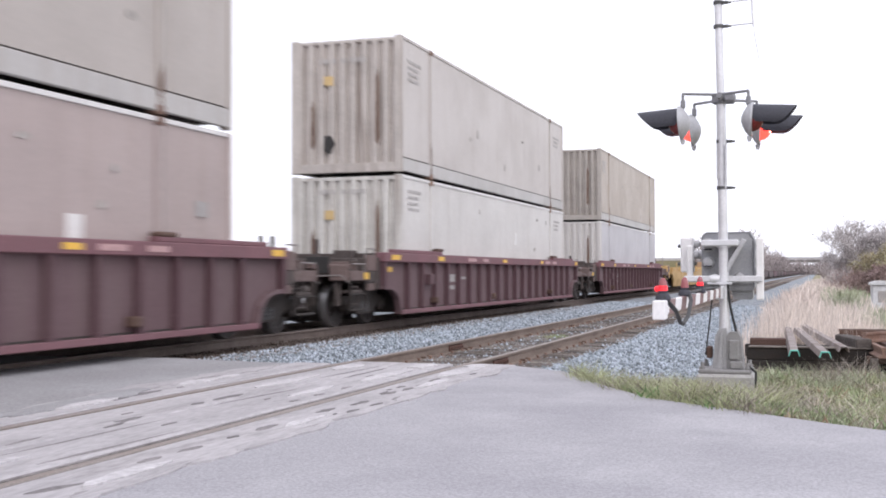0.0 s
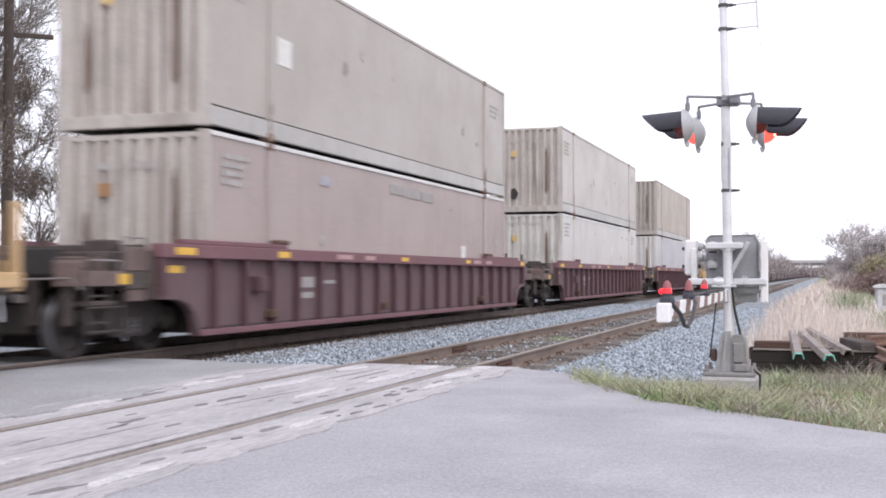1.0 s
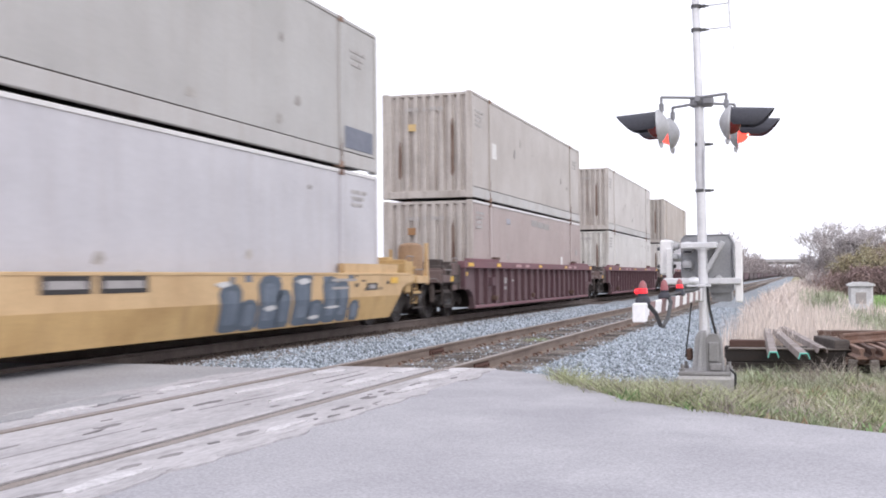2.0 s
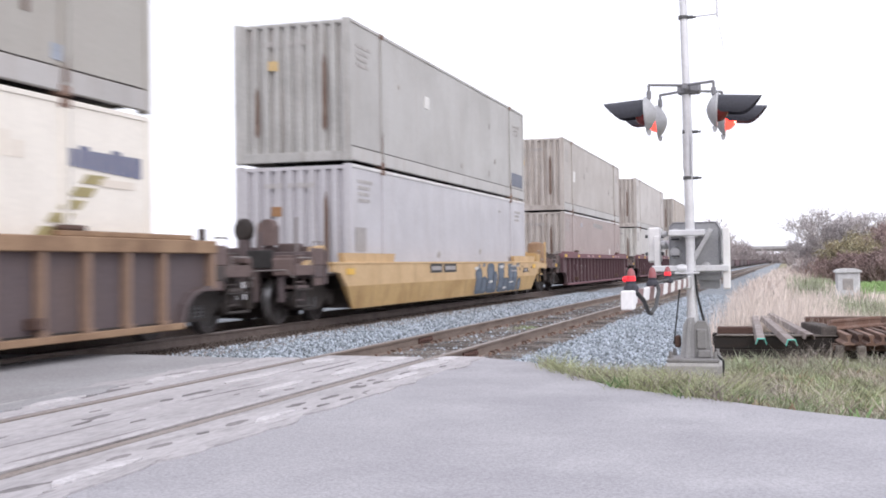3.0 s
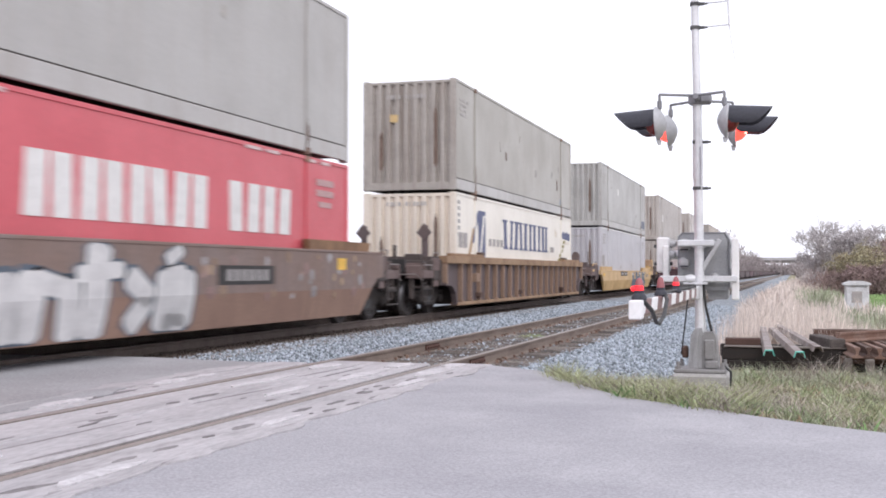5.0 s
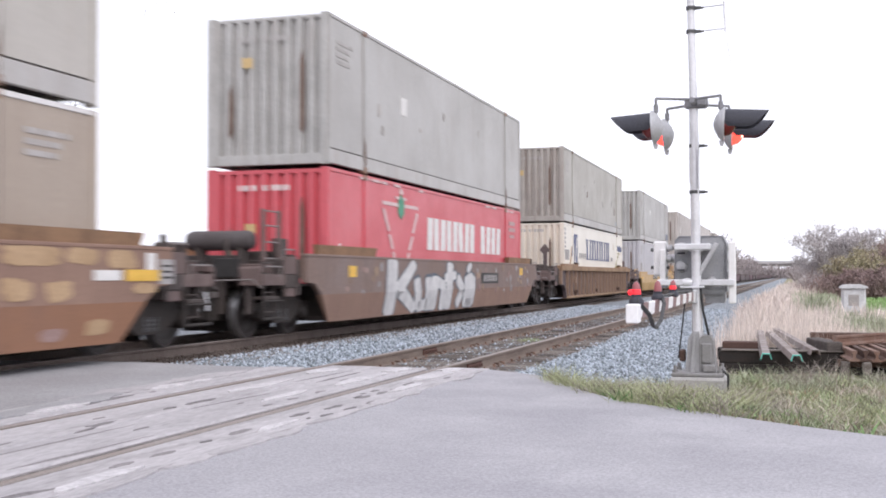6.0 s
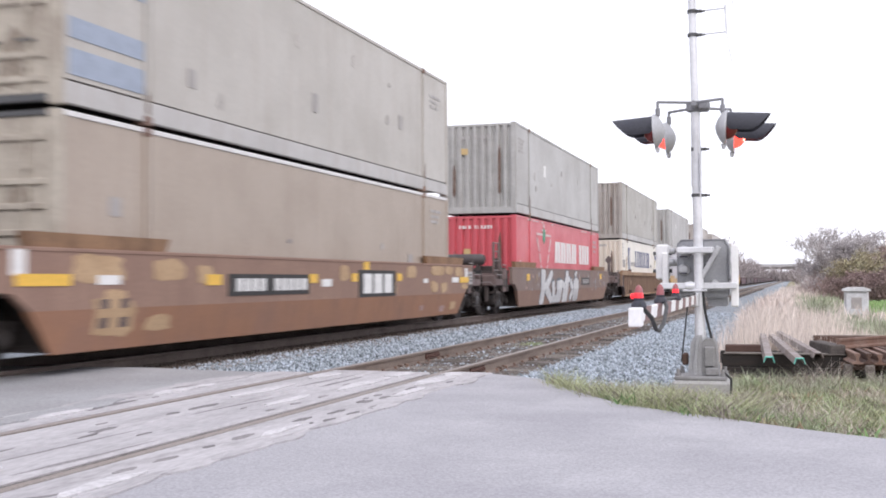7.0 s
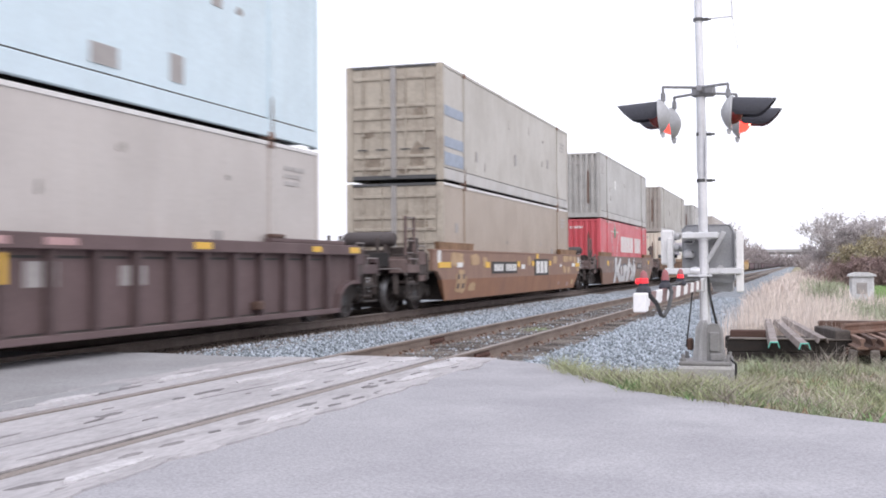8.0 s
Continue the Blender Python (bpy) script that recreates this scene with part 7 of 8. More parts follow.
# ---- signal cabinet ----
cab = thing("relay_cabinet", pose(1.86, 36.6, -0.33), "pale grey trackside cabinet on a pedestal", "cabinet")
part("pedestal", M().box(-0.34, 0.34, -0.3, 0.3, 0.0, 0.27, 0.02), CONCRETE, cab)
part("body", M().box(-0.34, 0.34, -0.32, 0.32, 0.25, 1.06, 0.03), CABPAINT, cab)
part("cap", M().prism([(-0.40, 1.05), (0.40, 1.05), (0.39, 1.11), (0.2, 1.17), (-0.2, 1.17), (-0.39, 1.11)], "y", -0.42, 0.42), CABPAINT, cab, "overhanging pale cap")
part("door", M().box(-0.30, 0.30, -0.36, -0.335, 0.33, 0.98, 0.01), CABPAINT, cab)
part("notice", M().box(-0.16, 0.14, -0.368, -0.357, 0.52, 0.86), MARKGREY, cab, "grey unreadable notice")

# ---- plants ----


def blades(name, x, y, z, h, w, lean, material, label, category="grass"):
    """Grass: every blade a bent, tapered strip."""
    n = len(x)
    a = RNG.uniform(0, 2 * math.pi, n)
    dx, dy = np.cos(a) * w / 2, np.sin(a) * w / 2
    b = RNG.uniform(0, 2 * math.pi, n)
    lx, ly = np.cos(b) * lean * h, np.sin(b) * lean * h
    p = np.stack([x, y, z], -1)
    up = lambda k, q: p + np.stack([lx * q, ly * q, h * k], -1)
    d = np.stack([dx, dy, 0 * dx], -1)
    v = np.stack([p - d, p + d, up(0.55, 0.3) - d * 0.8, up(0.55, 0.3) + d * 0.8, up(1.0, 1.0) - d * 0.12, up(1.0, 1.0) + d * 0.12], 1).reshape(-1, 3)
    f = np.array([(0, 1, 3, 2), (2, 3, 5, 4)])
    f = (f[None] + 6 * np.arange(n)[:, None, None]).reshape(-1, 4)
    return tagged(new(name, raw(name, v, f, material)), label, category, kind="stuff")


def field(n, xr, yr, keep):
    x, y = RNG.uniform(*xr, n), RNG.uniform(*yr, n)
    ok = np.array([keep(a, b) for a, b in zip(x, y)])
    return x[ok], y[ok]


def verge(a, b):
    if b < road_far(a) + 0.04 + 0.1 * noise.noise(Vector((a * 3, b, 1))) or a < -2.3 - 0.25 * noise.noise(Vector((a, b * 2, 3))):
        return False
    if a < -1.2 and b > 13.6 - (a + 1.2) * 0.3:
        return False
    return not (abs(a - MX) < 0.34 and abs(b - MY) < 0.34) and b < 16.2


def gz(x, y, off=-0.02):
    return np.array([max(ground_z(a, b), ballast_z(a, b) if a < -1 and b > road_far(a) else -9) for a, b in zip(x, y)]) + off


x, y = field(70000, (-2.6, 5.5), (7.5, 16.2), verge)
clump = np.array([0.5 + 0.9 * noise.noise(Vector((a * 1.6, b * 1.6, 9))) for a, b in zip(x, y)])
h = np.clip(RNG.uniform(0.03, 0.09, len(x)) * (0.7 + clump), 0.02, 0.16)
blades("verge_grass", x, y, gz(x, y), h, RNG.uniform(0.004, 0.011, len(x)), RNG.uniform(0.2, 1.0, len(x)), GRASS, "green and yellowing grass on the road verge")
x, y = field(20000, (-2.4, 5.5), (8.2, 16.9), lambda a, b: (verge(a, b) or (16 < b < 16.9 and a > -0.9)) and not (-0.30 < a - MX < 0.42 and -1.0 < b - MY < 0.3) and noise.noise(Vector((a * 2.1, b * 2.1, 21))) > 0.22)
blades("verge_tufts", x, y, gz(x, y), RNG.uniform(0.06, 0.20, len(x)), RNG.uniform(0.005, 0.012, len(x)), RNG.uniform(0.3, 1.0, len(x)), GRASS, "taller grass tufts in the verge")
x, y = field(3800, (-2.4, 6.5), (8.0, 16.2), lambda a, b: verge(a, b) and noise.noise(Vector((a * 1.1, b * 1.1, 4))) > 0.08)
blades("verge_dry_grass", x, y, gz(x, y), RNG.uniform(0.05, 0.16, len(x)), RNG.uniform(0.004, 0.008, len(x)), RNG.uniform(0.3, 1.1, len(x)), STRAW, "pale dry stalks in the verge")
x, y = field(7000, (-2.2, 5), (7.8, 14.5), lambda a, b: verge(a, b) and b < road_far(a) + 3.2 and noise.noise(Vector((a * 1.7, b * 1.7, 14))) > 0.05 + 0.12 * (b - road_far(a)))
blades("verge_weeds", x, y, gz(x, y), RNG.uniform(0.04, 0.14, len(x)), RNG.uniform(0.015, 0.035, len(x)), RNG.uniform(0.4, 1.0, len(x)), WEED, "low bright green weeds by the road edge")

x, y = field(9000, (-2.3, 5.5), (7.8, 15.8), lambda a, b: verge(a, b) and noise.noise(Vector((a * 2.3, b * 2.3, 33))) > 0.16)
blades("verge_dead_leaves", x, y, gz(x, y), RNG.uniform(0.03, 0.13, len(x)), RNG.uniform(0.012, 0.03, len(x)), RNG.uniform(0.3, 1.0, len(x)), DEADLEAF, "brown withered leaves in the verge")
x, y = RNG.normal(-4.92, 0.13, 420), RNG.normal(21.9, 0.25, 420)
blades("track_grass", x, y, np.full(420, -0.21), RNG.uniform(0.05, 0.10, 420), RNG.uniform(0.006, 0.012, 420), RNG.uniform(0.2, 0.8, 420), VERGEGREEN, "small grass tuft between the rails")


def clumps(name, count, xr, yr, material, label, height, width, blades_each=70, keep=verge, spread=0.07):
    """Separate tufts of leaning leaves."""
    cx, cy = field(count, xr, yr, keep)
    xs_, ys_, hs_ = [], [], []
    for a, b in zip(cx, cy):
        n = int(blades_each * RNG.uniform(0.5, 1.4))
        q = RNG.uniform(0.6, 1.5)
        xs_.append(a + RNG.normal(0, spread * q, n))
        ys_.append(b + RNG.normal(0, spread * q, n))
        hs_.append(RNG.uniform(0.35, 1.0, n) * RNG.uniform(*height))
    x, y, h = np.concatenate(xs_), np.concatenate(ys_), np.concatenate(hs_)
    blades(name, x, y, gz(x, y), h, RNG.uniform(*width, len(x)), RNG.uniform(0.4, 1.5, len(x)), material, label)


def edge(reach, cut_at, seed):
    return lambda a, b: verge(a, b) and not (-0.30 < a - MX < 0.42 and -1.0 < b - MY < 0.3) and b < road_far(a) + reach and noise.noise(Vector((a * 1.3, b * 1.3, seed))) > cut_at


clumps("yellow_grass_tufts", 420, (-2.3, 5.5), (8.0, 16.2), YELLOWGRASS, "yellow-green grass tufts in the verge", (0.08, 0.22), (0.005, 0.012), keep=edge(9, 0.0, 41))
clumps("brown_weed_tufts", 460, (-2.4, 5.5), (8.0, 16.2), BROWNWEED, "brown withered weeds in the verge", (0.08, 0.24), (0.006, 0.014), keep=edge(9, 0.08, 52))
clumps("green_weed_tufts", 90, (-2.2, 5.5), (8.0, 13), WEED, "green weed clumps by the road edge", (0.06, 0.16), (0.014, 0.032), 60, edge(1.0, 0.02, 63))
clumps("foundation_weeds", 16, (-0.98, -0.62), (11.75, 12.15), WEED, "bright green leafy weeds before the foundation block", (0.08, 0.16), (0.016, 0.036), 50, lambda a, b: True)
clumps("straw_tufts", 130, (-0.7, 5.5), (9.0, 15.8), STRAW, "pale straw-coloured tufts in the verge", (0.12, 0.30), (0.005, 0.012), 50, edge(8, 0.05, 133), 0.07)


def ballast_foot(a, b):
    """The weedy strip between the road's edge and the foot of the stones."""
    d = b - road_far(a)
    return 0.03 < d < 0.9 + 2.7 * min(max((a + 2.3) / 0.9, 0.0), 1.0) + 0.5 * noise.noise(Vector((a * 2, b, 61))) and -2.5 < a < -0.4 and not (-0.30 < a - MX < 0.42 and -1.1 < b - MY < 0.36) and noise.noise(Vector((a * 2.2, b * 2.2, 66))) > -0.25


clumps("ballast_foot_grass", 700, (-2.5, -0.4), (9.0, 14.6), YELLOWGRASS, "yellow-green grass at the foot of the stones", (0.10, 0.30), (0.005, 0.012), 60, ballast_foot)
clumps("ballast_foot_weeds", 480, (-2.5, -0.4), (9.0, 14.6), BROWNWEED, "brown withered weeds at the foot of the stones", (0.08, 0.30), (0.005, 0.012), 45, ballast_foot)
clumps("ballast_foot_greens", 110, (-2.4, -0.4), (9.0, 13.5), WEED, "green weeds at the foot of the stones", (0.08, 0.22), (0.012, 0.026), 45, lambda a, b: ballast_foot(a, b) and noise.noise(Vector((a * 1.5, b * 1.5, 71))) > 0.0)
clumps("seed_heads", 260, (-0.6, 5.5), (8.3, 16.0), STRAW, "pale dry seed heads in the verge", (0.12, 0.24), (0.008, 0.018), 18, edge(9, -0.05, 83), 0.05)
clumps("tall_green_tufts", 240, (-0.6, 5.5), (8.3, 16.0), VERGEGREEN, "rough green tufts in the verge", (0.12, 0.26), (0.006, 0.014), 60, edge(9, 0.02, 88), 0.07)
clumps("broad_green_leaves", 40, (-1.2, 4.5), (7.8, 11.5), WEED, "broad bright green weed leaves by the road edge", (0.06, 0.13), (0.03, 0.06), 34, edge(0.7, -0.1, 93), 0.06)
clumps("dark_leafy_weeds", 300, (-2.2, 5.5), (7.8, 15.8), DARKWEED, "dark green and purple-brown leafy weeds in the verge", (0.06, 0.18), (0.014, 0.034), 44, edge(8, 0.10, 101), 0.08)
clumps("pale_leaf_tufts", 210, (-2.2, 5.5), (8.0, 15.5), PALELEAF, "pale withered weed leaves in the verge", (0.05, 0.16), (0.012, 0.028), 40, edge(6, 0.05, 74))
clumps("tall_verge_tufts", 130, (-0.75, 5.5), (14.6, 16.4), GRASS, "tall rough grass before the stacked timbers", (0.14, 0.30), (0.005, 0.012), 60, lambda a, b: noise.noise(Vector((a * 1.1, b, 85))) > -0.1, 0.09)
clumps("tall_brown_weeds", 90, (-0.6, 5.5), (15.2, 16.4), BROWNWEED, "tall brown weed stalks before the stacked timbers", (0.18, 0.42), (0.005, 0.010), 40, lambda a, b: noise.noise(Vector((a * 1.6, b, 96))) > 0.0, 0.06)
x, y = RNG.normal(-0.62, 0.20, 900), RNG.normal(10.0, 0.14, 900)
ok = np.array([b > road_far(a) + 0.05 for a, b in zip(x, y)])
x, y = x[ok], y[ok]
blades("bright_green_clump", x, y, gz(x, y), RNG.uniform(0.04, 0.15, len(x)), RNG.uniform(0.012, 0.03, len(x)), RNG.uniform(0.3, 1.0, len(x)), WEED, "bright green weed clump at the road edge")


def reeds(a, b):
    if a < -1.55 + 0.018 * (b - 14) + 0.2 * noise.noise(Vector((b, a, 2))):
        return False
    return noise.noise(Vector((a * 0.5, b * 0.25, 7))) > -0.32


x, y = field(52000, (-1.7, 9.0), (17.6, 44), reeds)
h = RNG.uniform(0.30, 0.80, len(x)) * np.clip((y - 15.5) / 5, 0.55, 1) * np.clip(1.15 - 0.5 * (x - 0.3), 0.45, 1)
blades("dry_reeds", x, y, gz(x, y), h, RNG.uniform(0.006, 0.014, len(x)), RNG.uniform(0.05, 0.28, len(x)), DRYGRASS, "tall pale dry grass behind the stacked rails")
x, y = field(30000, (-1.0, 14), (30, 110), lambda a, b: a > -1.6 + 0.02 * (b - 30) and (a < 2.3 or b > 75) and noise.noise(Vector((a * 0.2, b * 0.06, 17))) > -0.15)
blades("meadow_grass", x, y, gz(x, y), RNG.uniform(0.3, 0.8, len(x)), RNG.uniform(0.02, 0.05, len(x)), RNG.uniform(0.1, 0.5, len(x)), DRYGRASS, "pale meadow grass beside the line")
x, y = field(24000, (-0.5, 2.4), (26, 70), lambda a, b: noise.noise(Vector((a * 0.25, b * 0.08, 27))) > 0.02)
blades("meadow_green", x, y, gz(x, y), RNG.uniform(0.15, 0.5, len(x)), RNG.uniform(0.015, 0.04, len(x)), RNG.uniform(0.1, 0.5, len(x)), GRASS, "green meadow grass patches")


x, y = field(26000, (2.6, 18), (44, 73), lambda a, b: True)
blades("green_field", x, y, gz(x, y), RNG.uniform(0.08, 0.2, len(x)), RNG.uniform(0.04, 0.08, len(x)), RNG.uniform(0.3, 0.9, len(x)), MEADOW, "strip of short green field")


def branch(m, p, d, length, r, level, rng, spread, leaves, droop=0.0, kids=(4, 6), minr=0.006):
    """A tapered limb that bends and divides."""
    steps = 3
    pts, q, w = [p], Vector(p), Vector(d).normalized()
    for k in range(steps):
        w = (w + Vector(rng.normal(0, 0.13, 3)) + Vector((0, 0, -droop))).normalized()
        q = q + w * (length / steps)
        pts.append(q.copy())
    sides = 7 if level == 0 else (5 if level == 1 else 3)
    for k in range(steps):
        r0, r1 = r * (1 - 0.55 * k / steps), r * (1 - 0.55 * (k + 1) / steps)
        m.tube(pts[k], pts[k + 1], max(r0, minr), max(r1, minr * 0.8), sides, False)
    if level >= leaves["depth"]:
        for k in range(leaves["n"]):
            leaves["at"].append(tuple(pts[1 + int(rng.integers(0, steps))] + Vector(rng.normal(0, 0.12, 3))))
        return
    for k in range(int(rng.integers(*kids))):
        f = rng.uniform(0.3, 1.0)
        i = min(int(f * steps), steps - 1)
        o = pts[i].lerp(pts[i + 1], f * steps - i)
        side = Vector(rng.normal(0, 1, 3))
        side = (side - side.project(w)).normalized()
        nd = (w * rng.uniform(0.5, 1.0) + side * spread + Vector((0, 0, 0.18))).normalized()
        branch(m, o, nd, length * rng.uniform(0.45, 0.72), r * 0.42, level + 1, rng, spread, leaves, droop, kids, minr)


def tree(seed, height, label, depth=4, leafy=0, leaf_mat=None, kids=(4, 6), spread=0.8, trunk_r=None, leaf=0.05, name="tree", stems=1, minr=0.006, twig=None):
    rng = np.random.default_rng(seed)
    t = thing(name, None, label, "tree" if name == "tree" else "bush")
    m, lv = M(), {"depth": depth, "n": leafy, "at": []}
    for s in range(stems):
        off = Vector((rng.normal(0, 0.3), rng.normal(0, 0.3), -0.1)) if stems > 1 else Vector((0, 0, -0.1))
        d = Vector((rng.normal(0, 0.08 if stems == 1 else 0.35), rng.normal(0, 0.08 if stems == 1 else 0.35), 1))
        branch(m, off, d, height * 0.55, trunk_r or height * 0.018, 0, rng, spread, lv, 0.0, kids, minr)
    me = bpy.data.meshes.new("trunk")
    me.from_pydata(m.v, [], m.f)
    me.materials.append(twig or BARK)
    part("trunk", me, BARK, t)
    if lv["at"]:
        c = np.array(lv["at"])
        n = len(c)
        u, w = rng.normal(0, 1, (n, 3)), rng.normal(0, 1, (n, 3))
        u /= np.linalg.norm(u, axis=1)[:, None]
        w /= np.linalg.norm(w, axis=1)[:, None]
        s = rng.uniform(0.6, 1.4, (n, 1)) * leaf
        v = np.stack([c - u * s, c - w * s * 0.5, c + u * s, c + w * s * 0.5], 1).reshape(-1, 3)
        f = np.arange(4 * n).reshape(-1, 4)
        part("crown", raw("crown", v, f, leaf_mat or LEAF), LEAF, t)
    return t


def brush(name, spots, material, label, twig=0.35, width=0.02):
    """Thicket: many short crossing twigs in uneven mounds; spots: (x, y, radius, height, count)."""
    vs = []
    for x, y, r, hgt, n in spots:
        a, q = RNG.uniform(0, 2 * math.pi, n), np.sqrt(RNG.uniform(0, 1, n))
        px, py = x + r * q * np.cos(a), y + r * q * np.sin(a)
        top = hgt * (1 - 0.75 * q ** 2) * RNG.uniform(0.75, 1.05, n)
        pz = -0.35 + top * RNG.uniform(0.0, 1.0, n) ** 0.7
        d = RNG.normal(0, 0.6, (n, 3)) + np.stack([0.5 * np.cos(a) * q, 0.5 * np.sin(a) * q, 0.9 + 0 * a], -1)
        d /= np.linalg.norm(d, axis=1)[:, None]
        side = np.cross(d, RNG.normal(0, 1, (n, 3)))
        side /= np.linalg.norm(side, axis=1)[:, None]
        ln, w = (RNG.uniform(0.5, 1.3, n) * twig)[:, None], (RNG.uniform(0.5, 1.4, n) * width)[:, None]
        p = np.stack([px, py, pz], -1)
        vs.append(np.stack([p - side * w, p + side * w, p + d * ln + side * w * 0.3, p + d * ln - side * w * 0.3], 1).reshape(-1, 3))
    v = np.concatenate(vs)
    return tagged(new(name, raw(name, v, np.arange(len(v)).reshape(-1, 4), material)), label, "bushes", kind="stuff")


# Bare trees and thickets beyond the field, right of the line.
for seed, x, y, hgt in ((1, 3.2, 88, 5.3), (2, 4.0, 91, 4.8), (3, 3.6, 95, 4.6), (5, 4.9, 97, 5.0), (4, 7.6, 90, 4.8)):
    tree(seed, hgt, "bare grey-brown tree with fine twigs beyond the field", depth=4, kids=(5, 8), spread=0.45, minr=0.008, leafy=2, leaf_mat=HAZY_TWIG, leaf=0.07, stems=4, twig=HAZY_TWIG).matrix_basis = pose(x, y, -0.3)
for seed, x, y, hgt in ((11, 4.7, 80, 3.3), (12, 5.5, 82, 3.6), (13, 5.0, 78, 2.9)):
    tree(seed, hgt, "olive-brown bush keeping its leaves", depth=3, kids=(6, 9), spread=1.0, minr=0.010, leafy=16, leaf_mat=LEAF, leaf=0.08, name="bush", stems=6, twig=HAZY_TWIG).matrix_basis = pose(x, y, -0.3)
for seed, x, y, hgt in ((14, 6.2, 79, 3.2), (15, 7.0, 80, 3.8), (19, 8.0, 79, 3.6), (16, 3.0, 80, 1.7), (17, 4.6, 76, 2.0), (18, 3.4, 77, 1.6), (20, 6.2, 76, 2.2)):
    tree(seed, hgt, "reddish-brown bush at the field's edge", depth=3, kids=(6, 9), spread=1.0, minr=0.010, leafy=14, leaf_mat=REDBRUSH, leaf=0.08, name="bush", stems=6, twig=REDBRUSH).matrix_basis = pose(x, y, -0.3)
brush("thicket", [(RNG.uniform(1.6, 12), RNG.uniform(74, 86), RNG.uniform(1.0, 1.8), RNG.uniform(1.3, 2.2), 1000) for k in range(20)], REDBRUSH, "reddish-brown low thicket at the field's edge", 0.4, 0.016)
brush("thicket", [(RNG.uniform(2.2, 7), RNG.uniform(88, 150), RNG.uniform(1.2, 2.4), RNG.uniform(1.2, 2.0), 800) for k in range(14)], HAZY_TWIG, "brown bare thicket along the line", 0.5, 0.025)
brush("thicket", [(-1.0 + 0.006 * q + RNG.uniform(0, 0.9), q, RNG.uniform(0.7, 1.1), RNG.uniform(0.55, 0.85), 700) for q in np.linspace(36, 110, 22)], DRYGRASS, "pale dry bushes along the track", 0.4, 0.014)
brush("thicket", [(0.4 + RNG.uniform(0, 0.7), q, RNG.uniform(0.5, 0.8), RNG.uniform(0.6, 0.9), 700) for q in np.linspace(34, 48, 5)], GRASS, "green tufts in the dry grass", 0.35, 0.014)
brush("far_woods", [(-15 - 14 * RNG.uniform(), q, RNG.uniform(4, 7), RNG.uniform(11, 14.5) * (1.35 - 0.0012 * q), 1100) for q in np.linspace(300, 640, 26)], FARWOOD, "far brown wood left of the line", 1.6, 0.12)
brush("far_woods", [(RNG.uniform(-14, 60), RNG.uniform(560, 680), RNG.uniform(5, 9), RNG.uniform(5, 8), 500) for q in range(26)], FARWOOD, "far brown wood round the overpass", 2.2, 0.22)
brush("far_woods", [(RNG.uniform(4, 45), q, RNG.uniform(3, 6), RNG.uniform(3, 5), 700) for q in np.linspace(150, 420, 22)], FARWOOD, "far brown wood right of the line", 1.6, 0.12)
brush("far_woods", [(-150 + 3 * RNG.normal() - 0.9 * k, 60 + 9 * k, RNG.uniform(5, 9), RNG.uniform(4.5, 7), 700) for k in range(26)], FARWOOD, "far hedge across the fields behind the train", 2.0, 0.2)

# Trees and a utility pole behind the train.
for seed, az, d, hgt, spread in ((21, 44.0, 36, 15, 0.6), (22, 46.5, 39, 16, 0.6), (23, 48.5, 35, 15, 0.6), (25, 51.0, 37, 15, 0.6), (27, 42.6, 33, 8.5, 0.6), (28, 40.8, 38, 13, 0.42), (29, 39.6, 42, 9, 0.5),
                                  (30, 41.8, 35, 13, 0.42), (31, 38.4, 40, 6, 0.5)):
    tree(seed, hgt, "tall bare tree with fine grey-brown twigs behind the tracks", depth=5, kids=(4, 7), spread=spread, leafy=1, leaf=0.045, leaf_mat=DULLLEAF, minr=0.007, twig=FARBARK,
         trunk_r=0.010 * hgt).matrix_basis = pose(-d * math.sin(radians(az)), d * math.cos(radians(az)), -0.4)
brush("thicket", [(RNG.uniform(-30, -19), RNG.uniform(17, 26), RNG.uniform(1.0, 2.2), RNG.uniform(1.0, 2.6), 1500) for k in range(20)], HAZY_TWIG, "brown undergrowth behind the tracks", 0.4, 0.012)
brush("thicket", [(-22.5 + RNG.normal(0, 1.2), q, RNG.uniform(1.4, 2.4), RNG.uniform(1.7, 2.35), 1100) for q in np.linspace(29, 92, 26)], REDBRUSH, "reddish-brown low brush behind the main line", 0.45, 0.016)
pole = thing("utility_pole", pose(-21.8, 26.3, -0.5), "dark wooden utility pole with a crossarm", "utility pole")
part("post", M().lathe([(0, 0.17), (11.5, 0.12)], (0, 0, 0), (0, 0, 1), 12), POLEWOOD, pole, "", None, True)
part("crossarm", M().box(-1.2, 1.2, -0.06, 0.06, 8.35, 8.48, 0.01), POLEWOOD, pole, "", pose(0, 0, 0, 0, 0, 40))
for x in (-1.1, -0.6, 0.6, 1.1):
    part("insulator", M().lathe([(0, 0.03), (0.06, 0.05), (0.12, 0.03)], (x, 0, 8.48), (0, 0, 1), 8), ALU, pole, "", pose(0, 0, 0, 0, 0, 40))

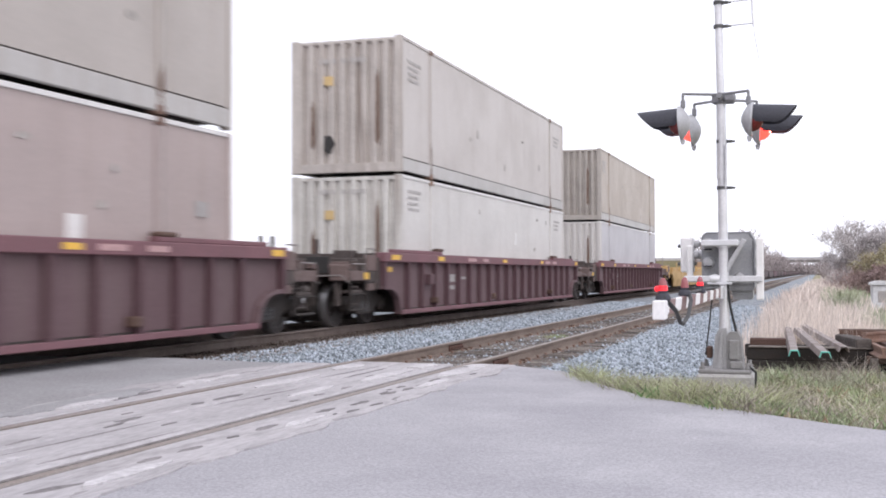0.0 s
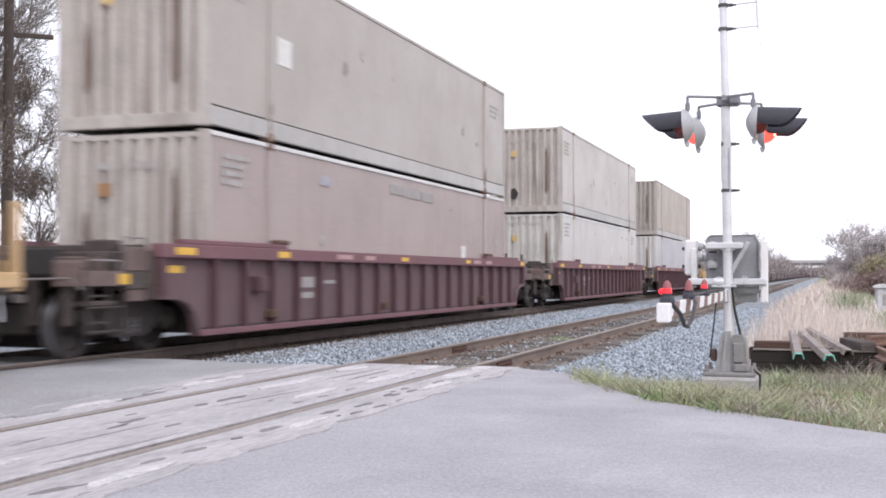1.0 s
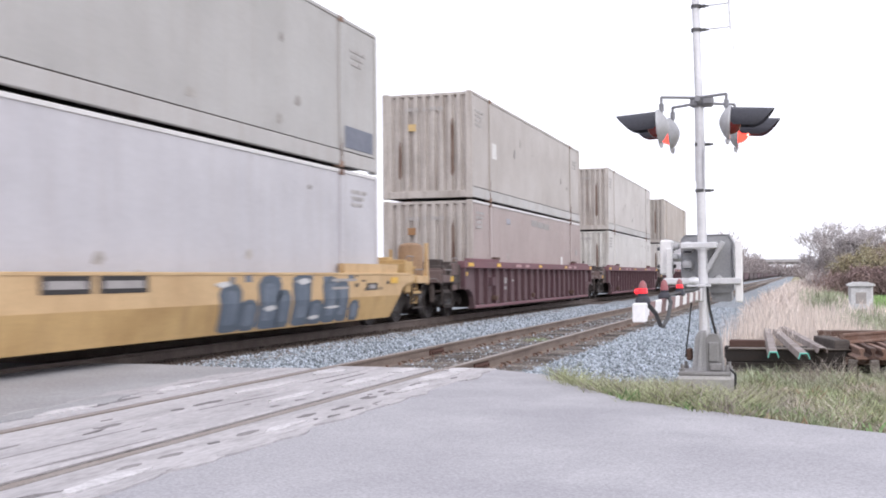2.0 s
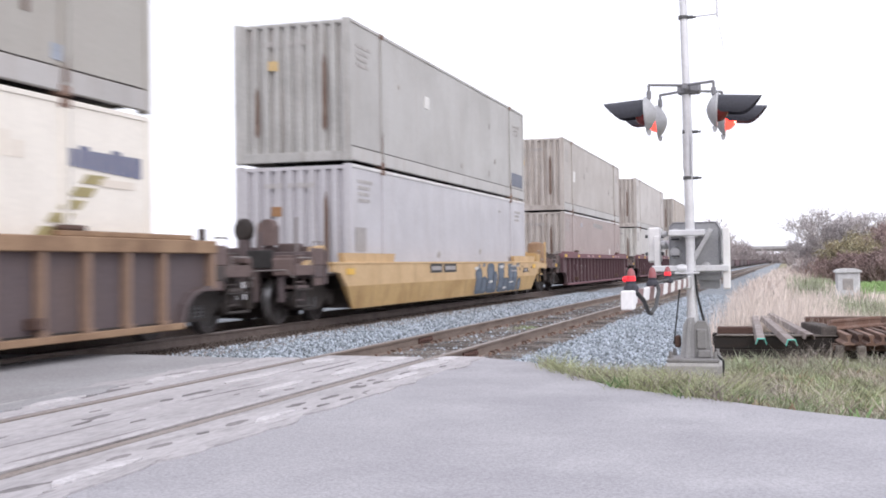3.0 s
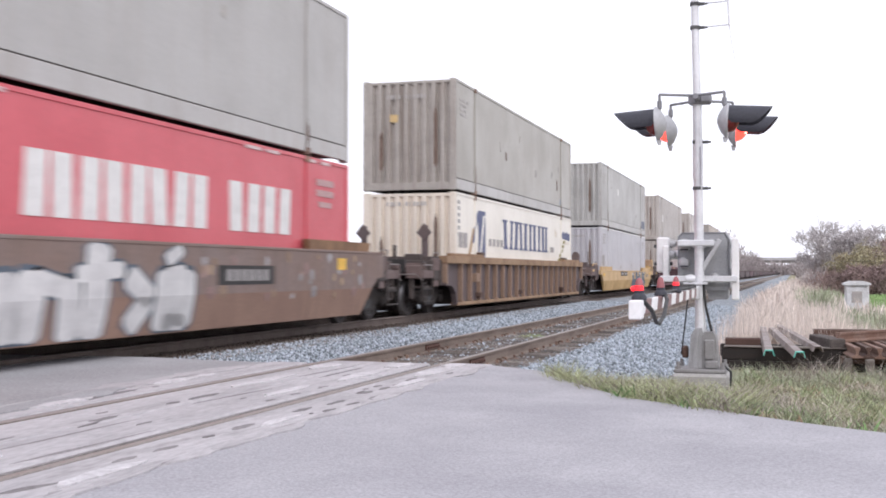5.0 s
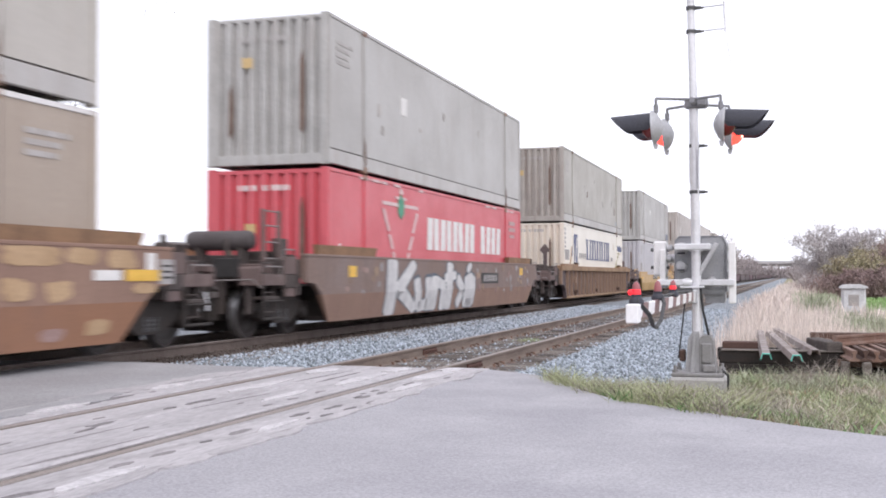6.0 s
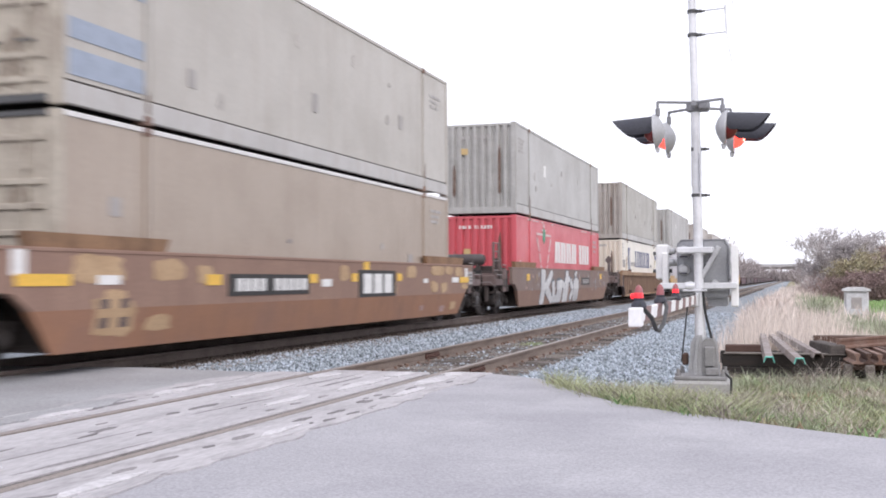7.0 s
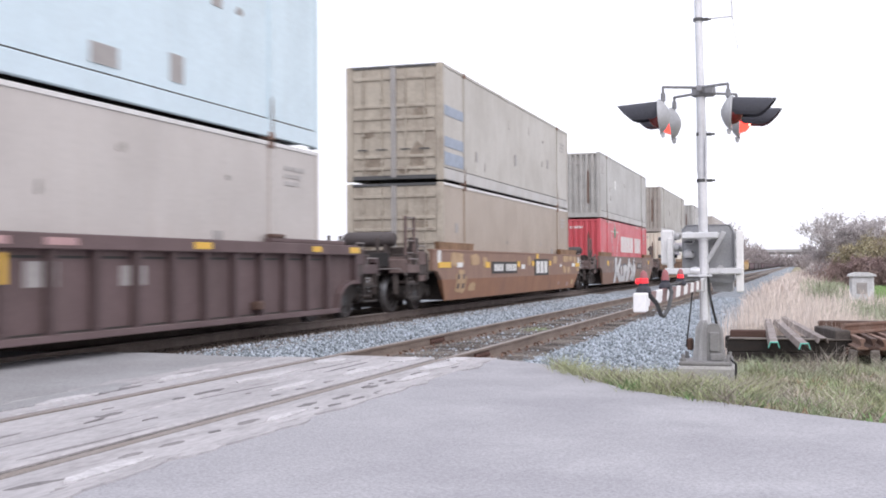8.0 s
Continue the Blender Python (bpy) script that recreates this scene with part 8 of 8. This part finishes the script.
# Overpass far down the line.
bridge = thing("overpass", pose(-10, 620, 0), "pale concrete road overpass far down the line", "bridge")
part("deck", M().box(-120, 120, -5, 5, 7.5, 8.3, 0.1), BRIDGE, bridge)
part("parapet", M().box(-120, 120, -5.2, -4.8, 8.3, 9.0), BRIDGE, bridge)
part("girder", M().box(-120, 120, -4.6, -4.2, 6.1, 7.5), SHADE_AND_GIRDER, bridge, "dark girder under the deck")
for x in (-40, -14, 14, 40):
    part("pier", M().box(x - 0.8, x + 0.8, -4, 4, -0.5, 6.1), BRIDGE, bridge)
solo("embankment", M().prism([(-200, -0.6), (-45, -0.6), (-62, 7.3), (-200, 7.5)], "y", 612, 650).prism([(24, -0.6), (260, -0.6), (260, 7.5), (40, 7.3)], "y", 612, 650), SOIL, "grassy bridge embankment", "embankment", kind="structure")


# ---- what moves ----
def motions():
    end = 8.0
    for ob, y, z in TRAIN:
        walk(ob, [(0.0, pose(TRAIN_X, y, z)), (end, pose(TRAIN_X, y + SPEED * end, z))])
        if ob.name.startswith("well_car"):
            for t in [c for c in ob.children if c.name.startswith("truck")]:
                for wset in [c for c in t.children if c.name.startswith("wheelset")]:
                    yy = wset.location.y
                    walk(wset, [(k / FPS, pose(0, yy, WHEEL_R, -math.degrees(SPEED * k / FPS / WHEEL_R) % 360)) for k in range(int(end * FPS) + 1)])
    # The lamps flash in turn, twice a second between the two of a pair.
    for lens, x, lit in LAMPS:
        rows, a = [(0.0, pose(x, 0, 0, 0, 0, 0 if lit else 180))], 0 if lit else 180
        for k in range(16):
            t = FLASH + FLASH_STEP * k
            if t + 0.07 > end:
                break
            rows.append((t - 1 / FPS, pose(x, 0, 0, 0, 0, a)))
            rows.append((t, pose(x, 0, 0, 0, 0, a + 60)))
            rows.append((t + 1 / FPS, pose(x, 0, 0, 0, 0, a + 120)))
            a += 180
            rows.append((t + 2 / FPS, pose(x, 0, 0, 0, 0, a)))
        rows.append((end, pose(x, 0, 0, 0, 0, a)))
        walk(lens, rows)
    for lens, y, lit in GATE_LENSES:
        place, a = (-0.025, y, ARM_Z + 0.100), 0 if lit else 180
        rows = [(0.0, pose(*place, 0, 0, a))]
        for k in range(16):
            t = FLASH + FLASH_STEP * k
            if t + 0.07 > end:
                break
            rows.append((t - 1 / FPS, pose(*place, 0, 0, a)))
            rows.append((t, pose(*place, 0, 0, a + 60)))
            rows.append((t + 1 / FPS, pose(*place, 0, 0, a + 120)))
            a += 180
            rows.append((t + 2 / FPS, pose(*place, 0, 0, a)))
        rows.append((end, pose(*place, 0, 0, a)))
        walk(lens, rows)


FLASH, FLASH_STEP = 0.36, 0.4915
motions()
